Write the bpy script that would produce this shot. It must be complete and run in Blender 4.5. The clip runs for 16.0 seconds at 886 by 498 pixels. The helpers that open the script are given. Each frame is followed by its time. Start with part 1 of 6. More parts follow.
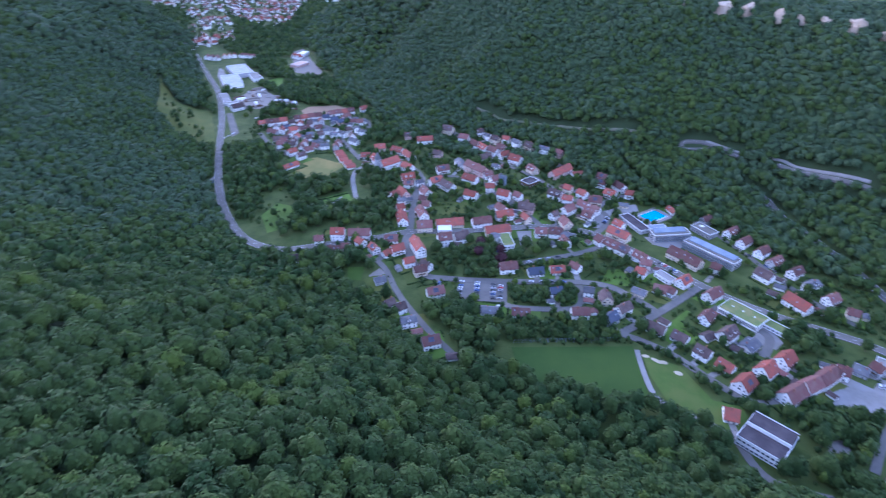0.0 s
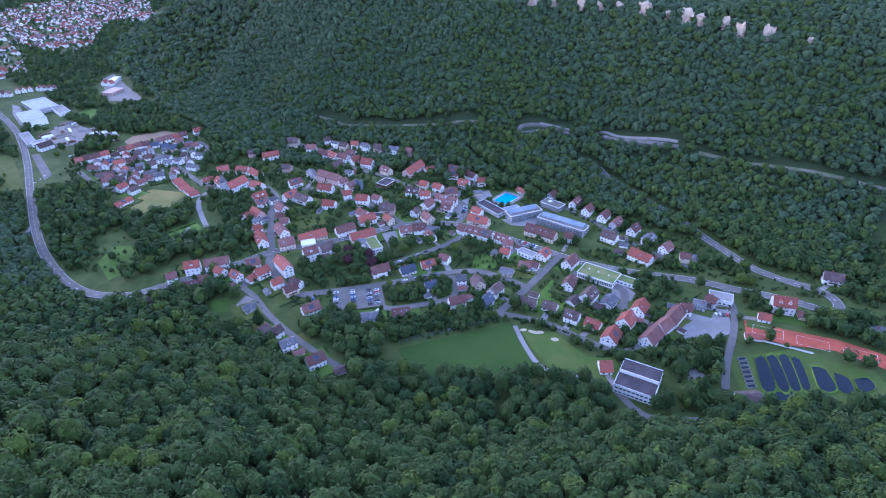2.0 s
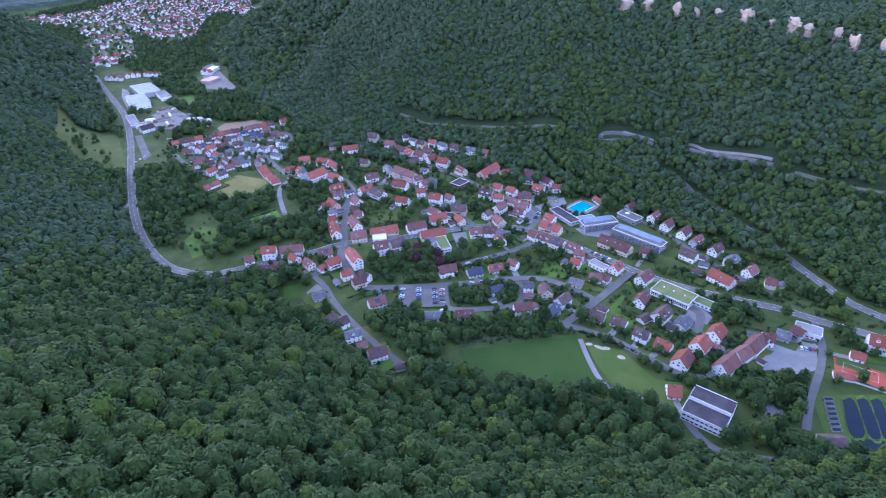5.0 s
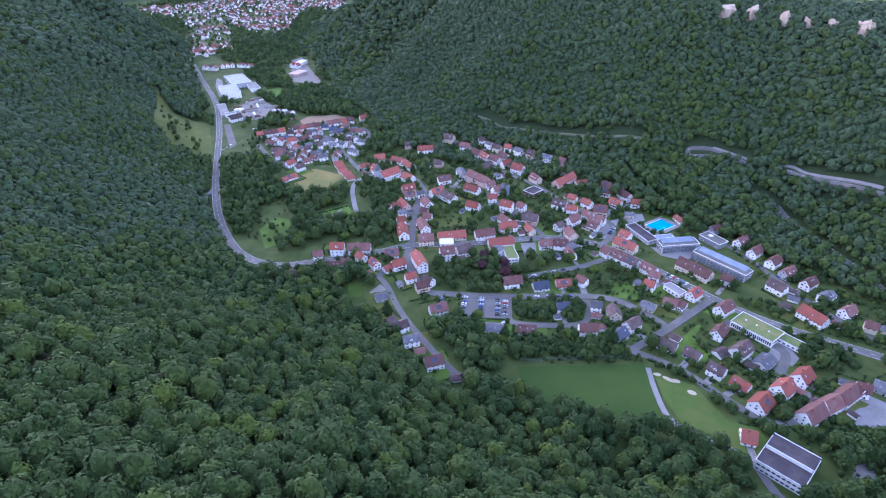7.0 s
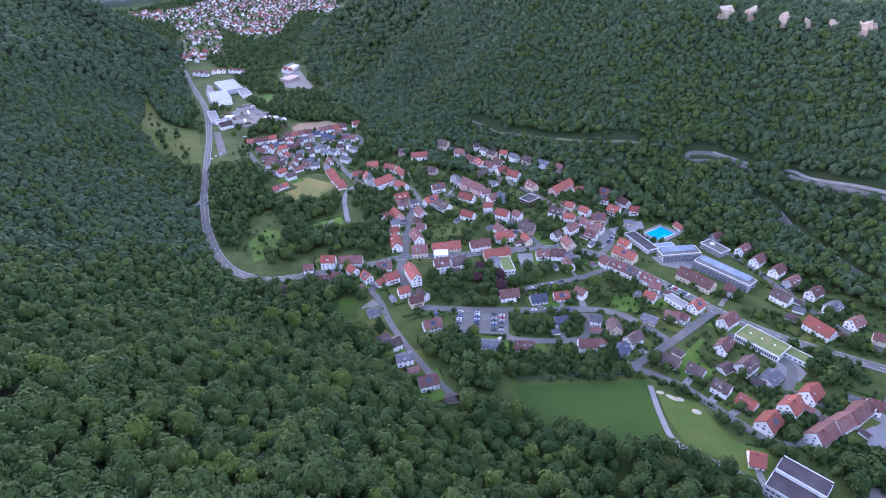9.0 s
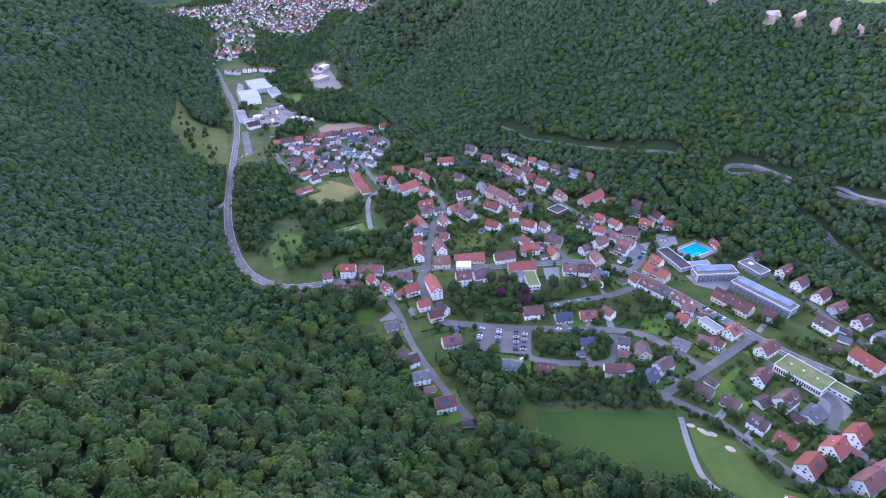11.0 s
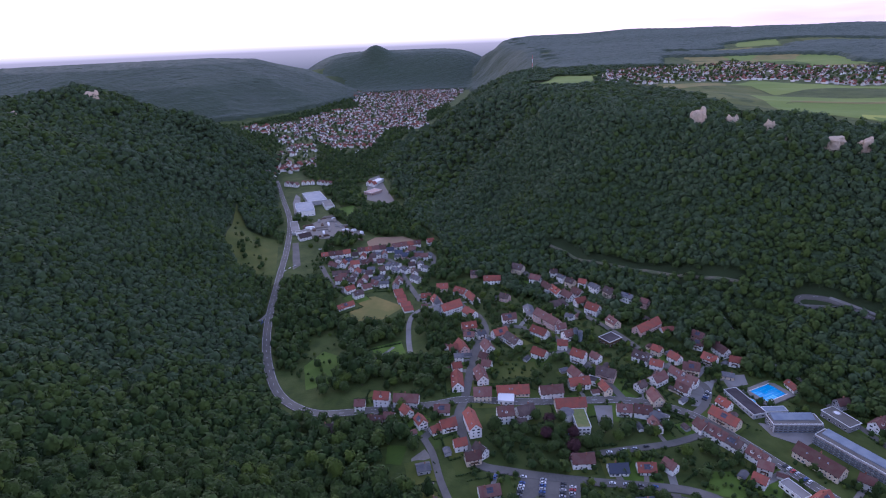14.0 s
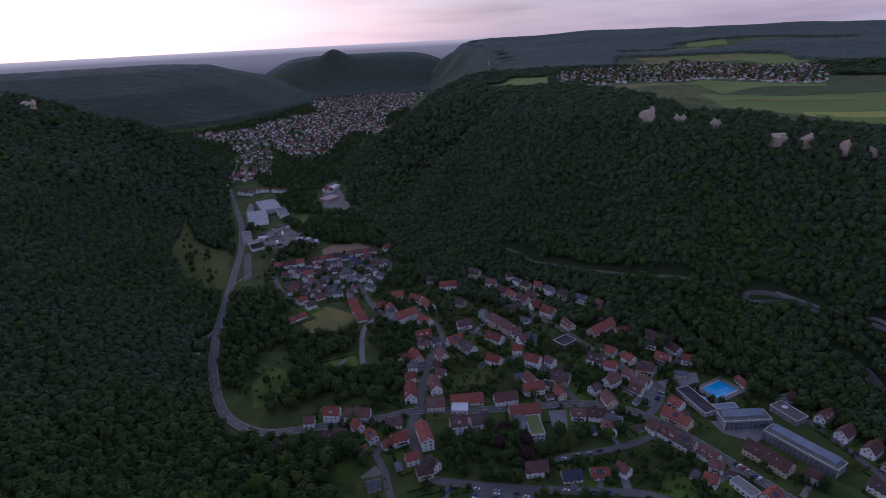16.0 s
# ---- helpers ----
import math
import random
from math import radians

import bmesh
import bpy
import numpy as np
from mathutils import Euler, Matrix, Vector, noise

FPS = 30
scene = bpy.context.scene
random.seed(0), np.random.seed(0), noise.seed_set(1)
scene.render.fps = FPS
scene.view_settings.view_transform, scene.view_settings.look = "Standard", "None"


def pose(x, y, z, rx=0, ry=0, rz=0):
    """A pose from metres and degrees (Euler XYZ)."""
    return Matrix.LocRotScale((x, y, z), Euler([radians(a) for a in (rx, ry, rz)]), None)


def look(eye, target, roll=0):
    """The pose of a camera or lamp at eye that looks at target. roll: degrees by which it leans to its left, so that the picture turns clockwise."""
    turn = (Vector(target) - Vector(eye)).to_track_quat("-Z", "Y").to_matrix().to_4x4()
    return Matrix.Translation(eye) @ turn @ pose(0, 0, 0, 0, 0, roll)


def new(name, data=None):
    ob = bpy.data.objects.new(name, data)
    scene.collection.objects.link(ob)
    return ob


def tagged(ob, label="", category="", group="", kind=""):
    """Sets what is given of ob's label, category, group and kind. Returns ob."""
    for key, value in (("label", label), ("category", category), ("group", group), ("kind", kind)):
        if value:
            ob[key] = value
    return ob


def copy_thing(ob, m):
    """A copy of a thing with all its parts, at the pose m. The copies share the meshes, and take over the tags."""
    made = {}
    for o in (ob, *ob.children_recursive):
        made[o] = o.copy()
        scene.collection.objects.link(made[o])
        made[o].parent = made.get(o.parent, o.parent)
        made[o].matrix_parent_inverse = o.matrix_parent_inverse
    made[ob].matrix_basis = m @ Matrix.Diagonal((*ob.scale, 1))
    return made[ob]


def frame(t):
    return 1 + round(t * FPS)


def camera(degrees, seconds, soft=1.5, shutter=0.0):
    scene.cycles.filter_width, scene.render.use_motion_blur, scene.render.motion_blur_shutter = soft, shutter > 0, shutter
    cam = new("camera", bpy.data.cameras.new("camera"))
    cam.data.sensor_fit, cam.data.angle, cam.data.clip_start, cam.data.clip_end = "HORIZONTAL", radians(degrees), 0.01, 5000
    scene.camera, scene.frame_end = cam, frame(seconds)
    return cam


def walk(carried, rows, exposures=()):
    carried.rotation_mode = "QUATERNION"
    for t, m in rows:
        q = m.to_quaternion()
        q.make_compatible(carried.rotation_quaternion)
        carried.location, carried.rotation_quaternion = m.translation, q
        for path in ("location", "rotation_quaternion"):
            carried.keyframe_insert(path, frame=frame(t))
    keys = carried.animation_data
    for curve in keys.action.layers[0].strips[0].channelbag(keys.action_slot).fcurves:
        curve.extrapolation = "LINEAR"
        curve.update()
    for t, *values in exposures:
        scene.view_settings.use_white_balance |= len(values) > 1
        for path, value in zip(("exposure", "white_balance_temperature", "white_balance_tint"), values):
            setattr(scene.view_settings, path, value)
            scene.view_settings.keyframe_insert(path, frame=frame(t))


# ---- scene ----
from mathutils.geometry import delaunay_2d_cdt

cam = camera(76.21, 16.0, soft=1.05, shutter=0.5)
PATH = [
    (0, look((-3.05, -33.39, 274.85), (-3.42, 306.46, 63.90), -0.61)),
    (0.5, look((-4.34, -33.33, 274.03), (37.13, 304.39, 63.74), -1.17)),
    (1, look((-5.52, -32.84, 273.56), (66.24, 299.89, 63.47), -1.54)),
    (1.5, look((-6.32, -32.40, 273.27), (78.80, 297.22, 63.27), -1.73)),
    (2, look((-6.94, -32.09, 273.16), (87.23, 295.05, 63.13), -1.92)),
    (2.5, look((-7.55, -31.65, 272.99), (89.92, 294.65, 63.17), -2.04)),
    (3, look((-7.53, -31.62, 273.03), (65.12, 301.40, 63.69), -1.73)),
    (5.3, look((-6.42, -27.92, 274.18), (30.09, 311.37, 65.49), -1.62)),
    (5.5, look((-6.07, -27.08, 274.50), (20.46, 313.15, 65.83), -1.54)),
    (6, look((-5.16, -24.64, 275.29), (7.72, 316.26, 66.44), -1.45)),
    (6.5, look((-4.30, -21.45, 275.74), (1.34, 319.68, 66.94), -1.47)),
    (7, look((-3.23, -17.59, 275.58), (-4.94, 323.76, 67.06), -1.50)),
    (7.5, look((-2.36, -13.43, 275.50), (-9.01, 327.95, 67.13), -1.52)),
    (8, look((-1.65, -9.31, 275.54), (-11.19, 332.20, 67.51), -1.57)),
    (8.5, look((-0.89, -4.74, 275.70), (-0.20, 336.89, 67.63), -1.83)),
    (9, look((0.00, -0.00, 276.00), (-0.00, 341.68, 68.02), -2.01)),
    (11.5, look((4.78, 25.64, 278.45), (-18.70, 366.31, 70.14), -2.25)),
    (12, look((5.62, 32.30, 281.29), (-19.97, 386.17, 96.56), -2.36)),
    (12.5, look((6.24, 36.45, 280.88), (-19.38, 409.24, 138.13), -2.31)),
    (13, look((6.83, 41.02, 280.60), (-28.73, 413.40, 138.93), -2.25)),
    (13.5, look((7.32, 44.99, 281.07), (-40.67, 416.21, 140.03), -2.28)),
    (14, look((8.84, 48.53, 281.62), (-46.16, 418.85, 140.76), -2.36)),
    (14.5, look((11.49, 52.28, 281.80), (-48.93, 421.93, 141.40), -2.47)),
    (15, look((15.12, 55.85, 281.58), (-41.60, 426.18, 141.46), -2.68)),
    (15.5, look((19.25, 58.70, 281.33), (-28.01, 430.40, 141.31), -2.85)),
    (16, look((23.06, 60.97, 280.81), (-9.11, 434.28, 140.79), -2.94)),
]
EXPOSURE = [(0, 0.57, 4680, 21), (3.2, 0.57, 4730, 21), (5.5, 0.67, 4930, 22), (9, 0.77, 5280, 24), (11.7, 0.74, 5310, 24), (12.5, 0.54, 5380, 25), (13.5, -0.29, 5380, 27), (14, -0.47, 5380, 28), (14.5, -0.87, 5380, 28), (15, -1.19, 5380, 28), (15.5, -1.54, 5400, 28), (16, -1.79, 5430, 27)]
walk(cam, PATH, EXPOSURE)

# ---- sky and light: after sunset, a bright western sky behind thin cloud ----
world = bpy.data.worlds.new("dusk_sky")
scene.world = world
world.use_nodes = True
wn, wl = world.node_tree.nodes, world.node_tree.links
wn.clear()
sky = wn.new("ShaderNodeTexSky")
sky.sky_type, sky.sun_disc = "NISHITA", False
sky.sun_elevation, sky.sun_rotation = radians(4), radians(-42)
sky.altitude, sky.air_density, sky.dust_density = 700, 1.2, 2.0
coord = wn.new("ShaderNodeTexCoord")
sep = wn.new("ShaderNodeSeparateXYZ")
wl.new(coord.outputs["Generated"], sep.inputs[0])
rise = wn.new("ShaderNodeValToRGB")
rise.color_ramp.elements[0].position, rise.color_ramp.elements[0].color = 0.0, (0.70, 0.61, 0.64, 1)
rise.color_ramp.elements[1].position, rise.color_ramp.elements[1].color = 0.75, (0.24, 0.31, 0.50, 1)
mid = rise.color_ramp.elements.new(0.12)
mid.color = (0.76, 0.70, 0.77, 1)
high = rise.color_ramp.elements.new(0.32)
high.color = (0.74, 0.79, 1.0, 1)
wl.new(sep.outputs["Z"], rise.inputs[0])
squash = wn.new("ShaderNodeMapping")
squash.inputs["Scale"].default_value = (2.2, 2.2, 22)
wl.new(coord.outputs["Generated"], squash.inputs[0])
drift = wn.new("ShaderNodeTexNoise")
drift.inputs["Scale"].default_value, drift.inputs["Detail"].default_value, drift.inputs["Roughness"].default_value = 1.6, 6, 0.55
wl.new(squash.outputs[0], drift.inputs["Vector"])
bank = wn.new("ShaderNodeValToRGB")
bank.color_ramp.elements[0].position, bank.color_ramp.elements[1].position = 0.48, 0.68
bank.color_ramp.elements[1].color = (0.75, 0.75, 0.75, 1)
wl.new(drift.outputs["Fac"], bank.inputs[0])
cloudy = wn.new("ShaderNodeMix")
cloudy.data_type = "RGBA"
wl.new(bank.outputs[0], cloudy.inputs[0])
wl.new(rise.outputs[0], cloudy.inputs[6])
cloudy.inputs[7].default_value = (0.46, 0.40, 0.48, 1)
sunward = wn.new("ShaderNodeVectorMath")
sunward.operation = "DOT_PRODUCT"
wl.new(coord.outputs["Generated"], sunward.inputs[0])
sunward.inputs[1].default_value = (-0.66, 0.745, 0.07)
glow = wn.new("ShaderNodeValToRGB")
glow.color_ramp.interpolation = "EASE"
glow.color_ramp.elements[0].position, glow.color_ramp.elements[0].color = 0.70, (0, 0, 0, 1)
glow.color_ramp.elements[1].position, glow.color_ramp.elements[1].color = 1.0, (0.85, 0.66, 0.56, 1)
wl.new(sunward.outputs["Value"], glow.inputs[0])
lit = wn.new("ShaderNodeMix")
lit.data_type, lit.blend_type = "RGBA", "ADD"
lit.inputs[0].default_value = 1.0
wl.new(cloudy.outputs[2], lit.inputs[6])
wl.new(glow.outputs[0], lit.inputs[7])
veil = wn.new("ShaderNodeBackground")
wl.new(lit.outputs[2], veil.inputs[0])
veil.inputs[1].default_value = 2.3
clear = wn.new("ShaderNodeBackground")
wl.new(sky.outputs[0], clear.inputs[0])
clear.inputs[1].default_value = 0.12
both = wn.new("ShaderNodeAddShader")
wl.new(veil.outputs[0], both.inputs[0])
wl.new(clear.outputs[0], both.inputs[1])
out = wn.new("ShaderNodeOutputWorld")
wl.new(both.outputs[0], out.inputs[0])
sun = new("sun", bpy.data.lights.new("sun", "SUN"))
sun.data.energy, sun.data.angle, sun.data.color = 0.8, radians(30), (1.0, 0.86, 0.80)
sun.matrix_world = look((0, 0, 0), (0.62, -0.70, -0.30))


# ---- materials ----
def surface(name, colour, rough=0.9, second=None, scale=1.0, bump=0.0, bump_scale=None, metal=0.0, islands=0.0, objects=0.0, large=None, large_scale=0.05, spec=0.3, sheen=0.0, litter=None):
    """Procedural material: grain between two colours, larger blotches, differences from piece to piece and from object to object, and relief."""
    m = bpy.data.materials.new(name)
    m.use_nodes = True
    n, k = m.node_tree.nodes, m.node_tree.links
    b = n["Principled BSDF"]
    b.inputs["Roughness"].default_value, b.inputs["Metallic"].default_value = rough, metal
    b.inputs["Specular IOR Level"].default_value = spec
    where = n.new("ShaderNodeNewGeometry")
    grain = n.new("ShaderNodeTexNoise")
    grain.inputs["Scale"].default_value, grain.inputs["Detail"].default_value, grain.inputs["Roughness"].default_value = scale, 5, 0.65
    k.new(where.outputs["Position"], grain.inputs["Vector"])
    spread = n.new("ShaderNodeMapRange")
    spread.inputs[1].default_value, spread.inputs[2].default_value = 0.3, 0.7
    k.new(grain.outputs["Fac"], spread.inputs[0])
    mix = n.new("ShaderNodeMix")
    mix.data_type = "RGBA"
    k.new(spread.outputs[0], mix.inputs[0])
    mix.inputs[6].default_value = (*colour, 1)
    mix.inputs[7].default_value = (*(second or [c * 0.75 for c in colour]), 1)
    last = mix.outputs[2]
    if large:
        blot = n.new("ShaderNodeTexNoise")
        blot.inputs["Scale"].default_value, blot.inputs["Detail"].default_value = large_scale, 3
        k.new(where.outputs["Position"], blot.inputs["Vector"])
        cut = n.new("ShaderNodeMapRange")
        cut.inputs[1].default_value, cut.inputs[2].default_value = 0.42, 0.62
        k.new(blot.outputs["Fac"], cut.inputs[0])
        over = n.new("ShaderNodeMix")
        over.data_type = "RGBA"
        k.new(cut.outputs[0], over.inputs[0])
        k.new(last, over.inputs[6])
        over.inputs[7].default_value = (*large, 1)
        last = over.outputs[2]
    for source, amount in ((where.outputs["Random Per Island"], islands), (None, objects)):
        if amount:
            if source is None:
                source = n.new("ShaderNodeObjectInfo").outputs["Random"]
            hsv = n.new("ShaderNodeHueSaturation")
            span = n.new("ShaderNodeMapRange")
            span.inputs[3].default_value, span.inputs[4].default_value = 1 - amount, 1 + amount
            k.new(source, span.inputs[0])
            k.new(span.outputs[0], hsv.inputs["Value"])
            k.new(last, hsv.inputs["Color"])
            last = hsv.outputs[0]
    if litter:        # leaf litter where the ground is steep
        tilt = n.new("ShaderNodeSeparateXYZ")
        k.new(where.outputs["Normal"], tilt.inputs[0])
        steep = n.new("ShaderNodeMapRange")
        steep.inputs[1].default_value, steep.inputs[2].default_value = 0.985, 0.94
        k.new(tilt.outputs["Z"], steep.inputs[0])
        under = n.new("ShaderNodeMix")
        under.data_type = "RGBA"
        k.new(steep.outputs[0], under.inputs[0])
        k.new(last, under.inputs[6])
        under.inputs[7].default_value = (*litter, 1)
        last = under.outputs[2]
    k.new(last, b.inputs["Base Color"])
    if sheen:        # bluish sheen that stands in for haze at a flat angle
        b.inputs["Sheen Weight"].default_value, b.inputs["Sheen Roughness"].default_value = sheen, 0.6
        b.inputs["Sheen Tint"].default_value = (0.55, 0.70, 1.0, 1)
    if bump:
        rel = n.new("ShaderNodeBump")
        rel.inputs["Strength"].default_value, rel.inputs["Distance"].default_value = 1.0, bump
        fine = n.new("ShaderNodeTexNoise")
        fine.inputs["Scale"].default_value, fine.inputs["Detail"].default_value = bump_scale or scale, 4
        k.new(where.outputs["Position"], fine.inputs["Vector"])
        k.new(fine.outputs["Fac"], rel.inputs["Height"])
        k.new(rel.outputs[0], b.inputs["Normal"])
    return m


MAT = {
    "ground": surface("valley_grass", (0.055, 0.078, 0.012), 0.95, (0.030, 0.048, 0.009), 0.16, 0.25, 0.6, large=(0.069, 0.090, 0.020), large_scale=0.045, litter=(0.030, 0.046, 0.016)),
    "lawn": surface("lawn_grass", (0.071, 0.119, 0.013), 0.95, (0.055, 0.098, 0.011), 0.3, 0.1, 1.5, objects=0.2, large=(0.092, 0.149, 0.020), large_scale=0.04),
    "turf": surface("worn_turf", (0.061, 0.096, 0.014), 0.95, (0.049, 0.082, 0.012), 0.25, 0.1, 1.5, objects=0.22, large=(0.073, 0.096, 0.018), large_scale=0.06),
    "pitch": surface("pitch_grass", (0.036, 0.070, 0.009), 0.95, (0.029, 0.060, 0.007), 0.2, 0.05, 2.0, large=(0.040, 0.074, 0.009), large_scale=0.03),
    "meadow": surface("meadow_grass", (0.084, 0.102, 0.018), 0.95, (0.058, 0.079, 0.014), 0.12, 0.2, 0.8, large=(0.100, 0.109, 0.021), large_scale=0.03),
    "straw": surface("mown_hay", (0.232, 0.181, 0.054), 0.95, (0.169, 0.144, 0.042), 0.15, 0.15, 0.8, large=(0.137, 0.136, 0.035), large_scale=0.03),
    "crop": surface("field_crop", (0.138, 0.192, 0.032), 0.95, (0.119, 0.174, 0.029), 0.05, 0.1, 0.8, large=(0.159, 0.202, 0.038), large_scale=0.008),
    "rape": surface("yellow_crop", (0.330, 0.340, 0.070), 0.95, (0.26, 0.29, 0.06), 0.05, 0.1, 0.8),
    "asphalt": surface("asphalt", (0.132, 0.122, 0.108), 0.9, (0.105, 0.098, 0.088), 0.5, 0.01, 8, large=(0.155, 0.142, 0.126), large_scale=0.06),
    "paving": surface("concrete_paving", (0.215, 0.200, 0.178), 0.9, (0.175, 0.164, 0.148), 0.4, 0.01, 6, large=(0.24, 0.225, 0.215), large_scale=0.07),
    "gravel": surface("gravel", (0.238, 0.209, 0.173), 0.95, (0.173, 0.155, 0.133), 0.5, 0.08, 3, large=(0.202, 0.180, 0.158), large_scale=0.08),
    "soil": surface("bare_soil", (0.300, 0.195, 0.120), 0.95, (0.235, 0.155, 0.098), 0.3, 0.1, 1.5, large=(0.25, 0.18, 0.11), large_scale=0.05),
    "sand": surface("play_sand", (0.437, 0.374, 0.257), 0.95, (0.374, 0.320, 0.218), 0.5, 0.03, 3),
    "track": surface("earth_track", (0.190, 0.170, 0.125), 0.95, (0.130, 0.125, 0.085), 0.4, 0.05, 2, large=(0.10, 0.12, 0.06), large_scale=0.12),
    "clay": surface("clay_court_sand", (0.280, 0.068, 0.036), 0.95, (0.248, 0.062, 0.034), 0.3, large=(0.360, 0.088, 0.048), large_scale=0.06),
    "line": surface("white_line_paint", (0.75, 0.75, 0.73), 0.8, (0.6, 0.6, 0.6), 0.8),
    "roof_r": surface("red_clay_tiles", (0.320, 0.088, 0.058), 0.85, (0.245, 0.075, 0.054), 1.2, 0.12, 3.0, objects=0.28, large=(0.22, 0.08, 0.058), large_scale=0.25),
    "roof_m": surface("weathered_brown_red_tiles", (0.170, 0.072, 0.060), 0.85, (0.125, 0.060, 0.054), 1.2, 0.12, 3.0, objects=0.35, large=(0.16, 0.09, 0.075), large_scale=0.25),
    "roof_d": surface("dark_brown_tiles", (0.090, 0.058, 0.052), 0.85, (0.070, 0.048, 0.046), 1.2, 0.12, 3.0, objects=0.3, large=(0.11, 0.08, 0.07), large_scale=0.25),
    "roof_g": surface("grey_concrete_tiles", (0.105, 0.105, 0.115), 0.8, (0.080, 0.080, 0.090), 1.2, 0.12, 3.0, objects=0.35, large=(0.13, 0.125, 0.125), large_scale=0.25),
    "roof_b": surface("slate_blue_tiles", (0.060, 0.070, 0.105), 0.55, (0.050, 0.058, 0.085), 1.2, 0.06, 3.0, objects=0.2),
    "wall_w": surface("white_render", (0.840, 0.830, 0.815), 0.9, (0.780, 0.770, 0.755), 0.5, 0.01, 6, objects=0.10, large=(0.74, 0.72, 0.69), large_scale=0.3),
    "wall_c": surface("cream_render", (0.660, 0.560, 0.420), 0.9, (0.600, 0.510, 0.390), 0.5, 0.01, 6, objects=0.12, large=(0.57, 0.48, 0.38), large_scale=0.3),
    "wall_p": surface("pink_render", (0.560, 0.390, 0.340), 0.9, (0.500, 0.350, 0.310), 0.5, 0.01, 6, objects=0.1),
    "wall_g": surface("grey_render", (0.420, 0.420, 0.430), 0.9, (0.360, 0.360, 0.375), 0.5, 0.01, 6, objects=0.1),
    "wall_d": surface("dark_grey_cladding", (0.200, 0.200, 0.210), 0.8, (0.165, 0.165, 0.175), 0.5),
    "wood": surface("dark_stained_timber", (0.110, 0.065, 0.040), 0.8, (0.080, 0.050, 0.032), 1.5, 0.02, 6),
    "frame": surface("white_window_frame", (0.70, 0.70, 0.70), 0.5, (0.66, 0.66, 0.66), 2),
    "glass": surface("window_glass", (0.030, 0.036, 0.045), 0.12, (0.045, 0.05, 0.06), 0.4, objects=0.5, spec=0.6),
    "brick": surface("chimney_brick", (0.30, 0.13, 0.09), 0.9, (0.23, 0.11, 0.08), 3),
    "metal": surface("zinc_sheet", (0.200, 0.232, 0.280), 0.6, (0.168, 0.200, 0.248), 0.4, metal=0.2, large=(0.232, 0.264, 0.304), large_scale=0.15),
    "tar": surface("dark_roof_felt", (0.055, 0.045, 0.050), 0.9, (0.042, 0.036, 0.040), 0.5, 0.01, 4, large=(0.07, 0.058, 0.062), large_scale=0.12),
    "sedum": surface("planted_roof", (0.150, 0.175, 0.055), 0.95, (0.105, 0.140, 0.045), 0.5, 0.1, 2, large=(0.19, 0.18, 0.07), large_scale=0.15),
    "pool": surface("pool_water", (0.020, 0.340, 0.680), 0.06, (0.020, 0.310, 0.640), 0.3, 0.02, 1.2, spec=0.5),
    "shallow": surface("shallow_pool_water", (0.110, 0.560, 0.820), 0.06, (0.100, 0.530, 0.800), 0.3, 0.02, 1.2, spec=0.5),
    "pond": surface("pond_water", (0.006, 0.012, 0.022), 0.15, (0.008, 0.016, 0.024), 0.1, 0.02, 1.0, spec=0.12),
    "leaf": surface("broadleaf_foliage", (0.052, 0.081, 0.015), 0.85, (0.034, 0.059, 0.012), 0.55, 0.3, 1.6, islands=0.10, large=(0.039, 0.064, 0.013), large_scale=0.03, spec=0.2, sheen=0.025),
    "leaf_l": surface("light_green_foliage", (0.065, 0.097, 0.017), 0.85, (0.046, 0.072, 0.012), 0.55, 0.3, 1.6, islands=0.10, large=(0.049, 0.077, 0.016), large_scale=0.03, spec=0.2, sheen=0.025),
    "leaf_s": surface("grey_green_foliage", (0.050, 0.080, 0.017), 0.85, (0.036, 0.061, 0.012), 0.55, 0.3, 1.6, islands=0.10, spec=0.2, sheen=0.025),
    "leaf_b": surface("yellow_green_foliage", (0.085, 0.120, 0.017), 0.85, (0.058, 0.088, 0.012), 0.55, 0.3, 1.6, islands=0.10, large=(0.062, 0.095, 0.015), large_scale=0.03, spec=0.2, sheen=0.012),
    "leaf_d": surface("dark_conifer_foliage", (0.032, 0.061, 0.013), 0.85, (0.023, 0.043, 0.010), 0.55, 0.3, 1.6, islands=0.10, spec=0.2, sheen=0.012),
    # leaf green with the blue of distance haze mixed into it
    "leaf_v": surface("haze_blue_foliage", (0.055, 0.087, 0.033), 0.85, (0.041, 0.065, 0.026), 0.55, 0.3, 1.6, islands=0.10, large=(0.046, 0.073, 0.028), large_scale=0.012, spec=0.2, sheen=0.04),
    # haze over the far hills is put into this leaf's colour and sheen
    "leaf_far": surface("distant_haze_foliage", (0.046, 0.066, 0.030), 0.9, (0.030, 0.046, 0.022), 0.09, 5.0, 0.09, large=(0.040, 0.056, 0.028), large_scale=0.006, sheen=0.06),
    "leaf_p": surface("copper_beech_foliage", (0.070, 0.030, 0.034), 0.85, (0.042, 0.020, 0.024), 0.75, 0.35, 1.3, islands=0.2, spec=0.2),
    "bark": surface("bark", (0.120, 0.090, 0.065), 0.95, (0.085, 0.065, 0.050), 2, 0.05, 4),
    "rock": surface("limestone", (0.608, 0.456, 0.328), 0.95, (0.426, 0.333, 0.253), 0.15, 0.5, 0.4, large=(0.426, 0.353, 0.270), large_scale=0.07),
    "tyre": surface("tyre_rubber", (0.02, 0.02, 0.02), 0.9),
    "lamp": surface("lamp_glass", (0.7, 0.7, 0.68), 0.3),
}
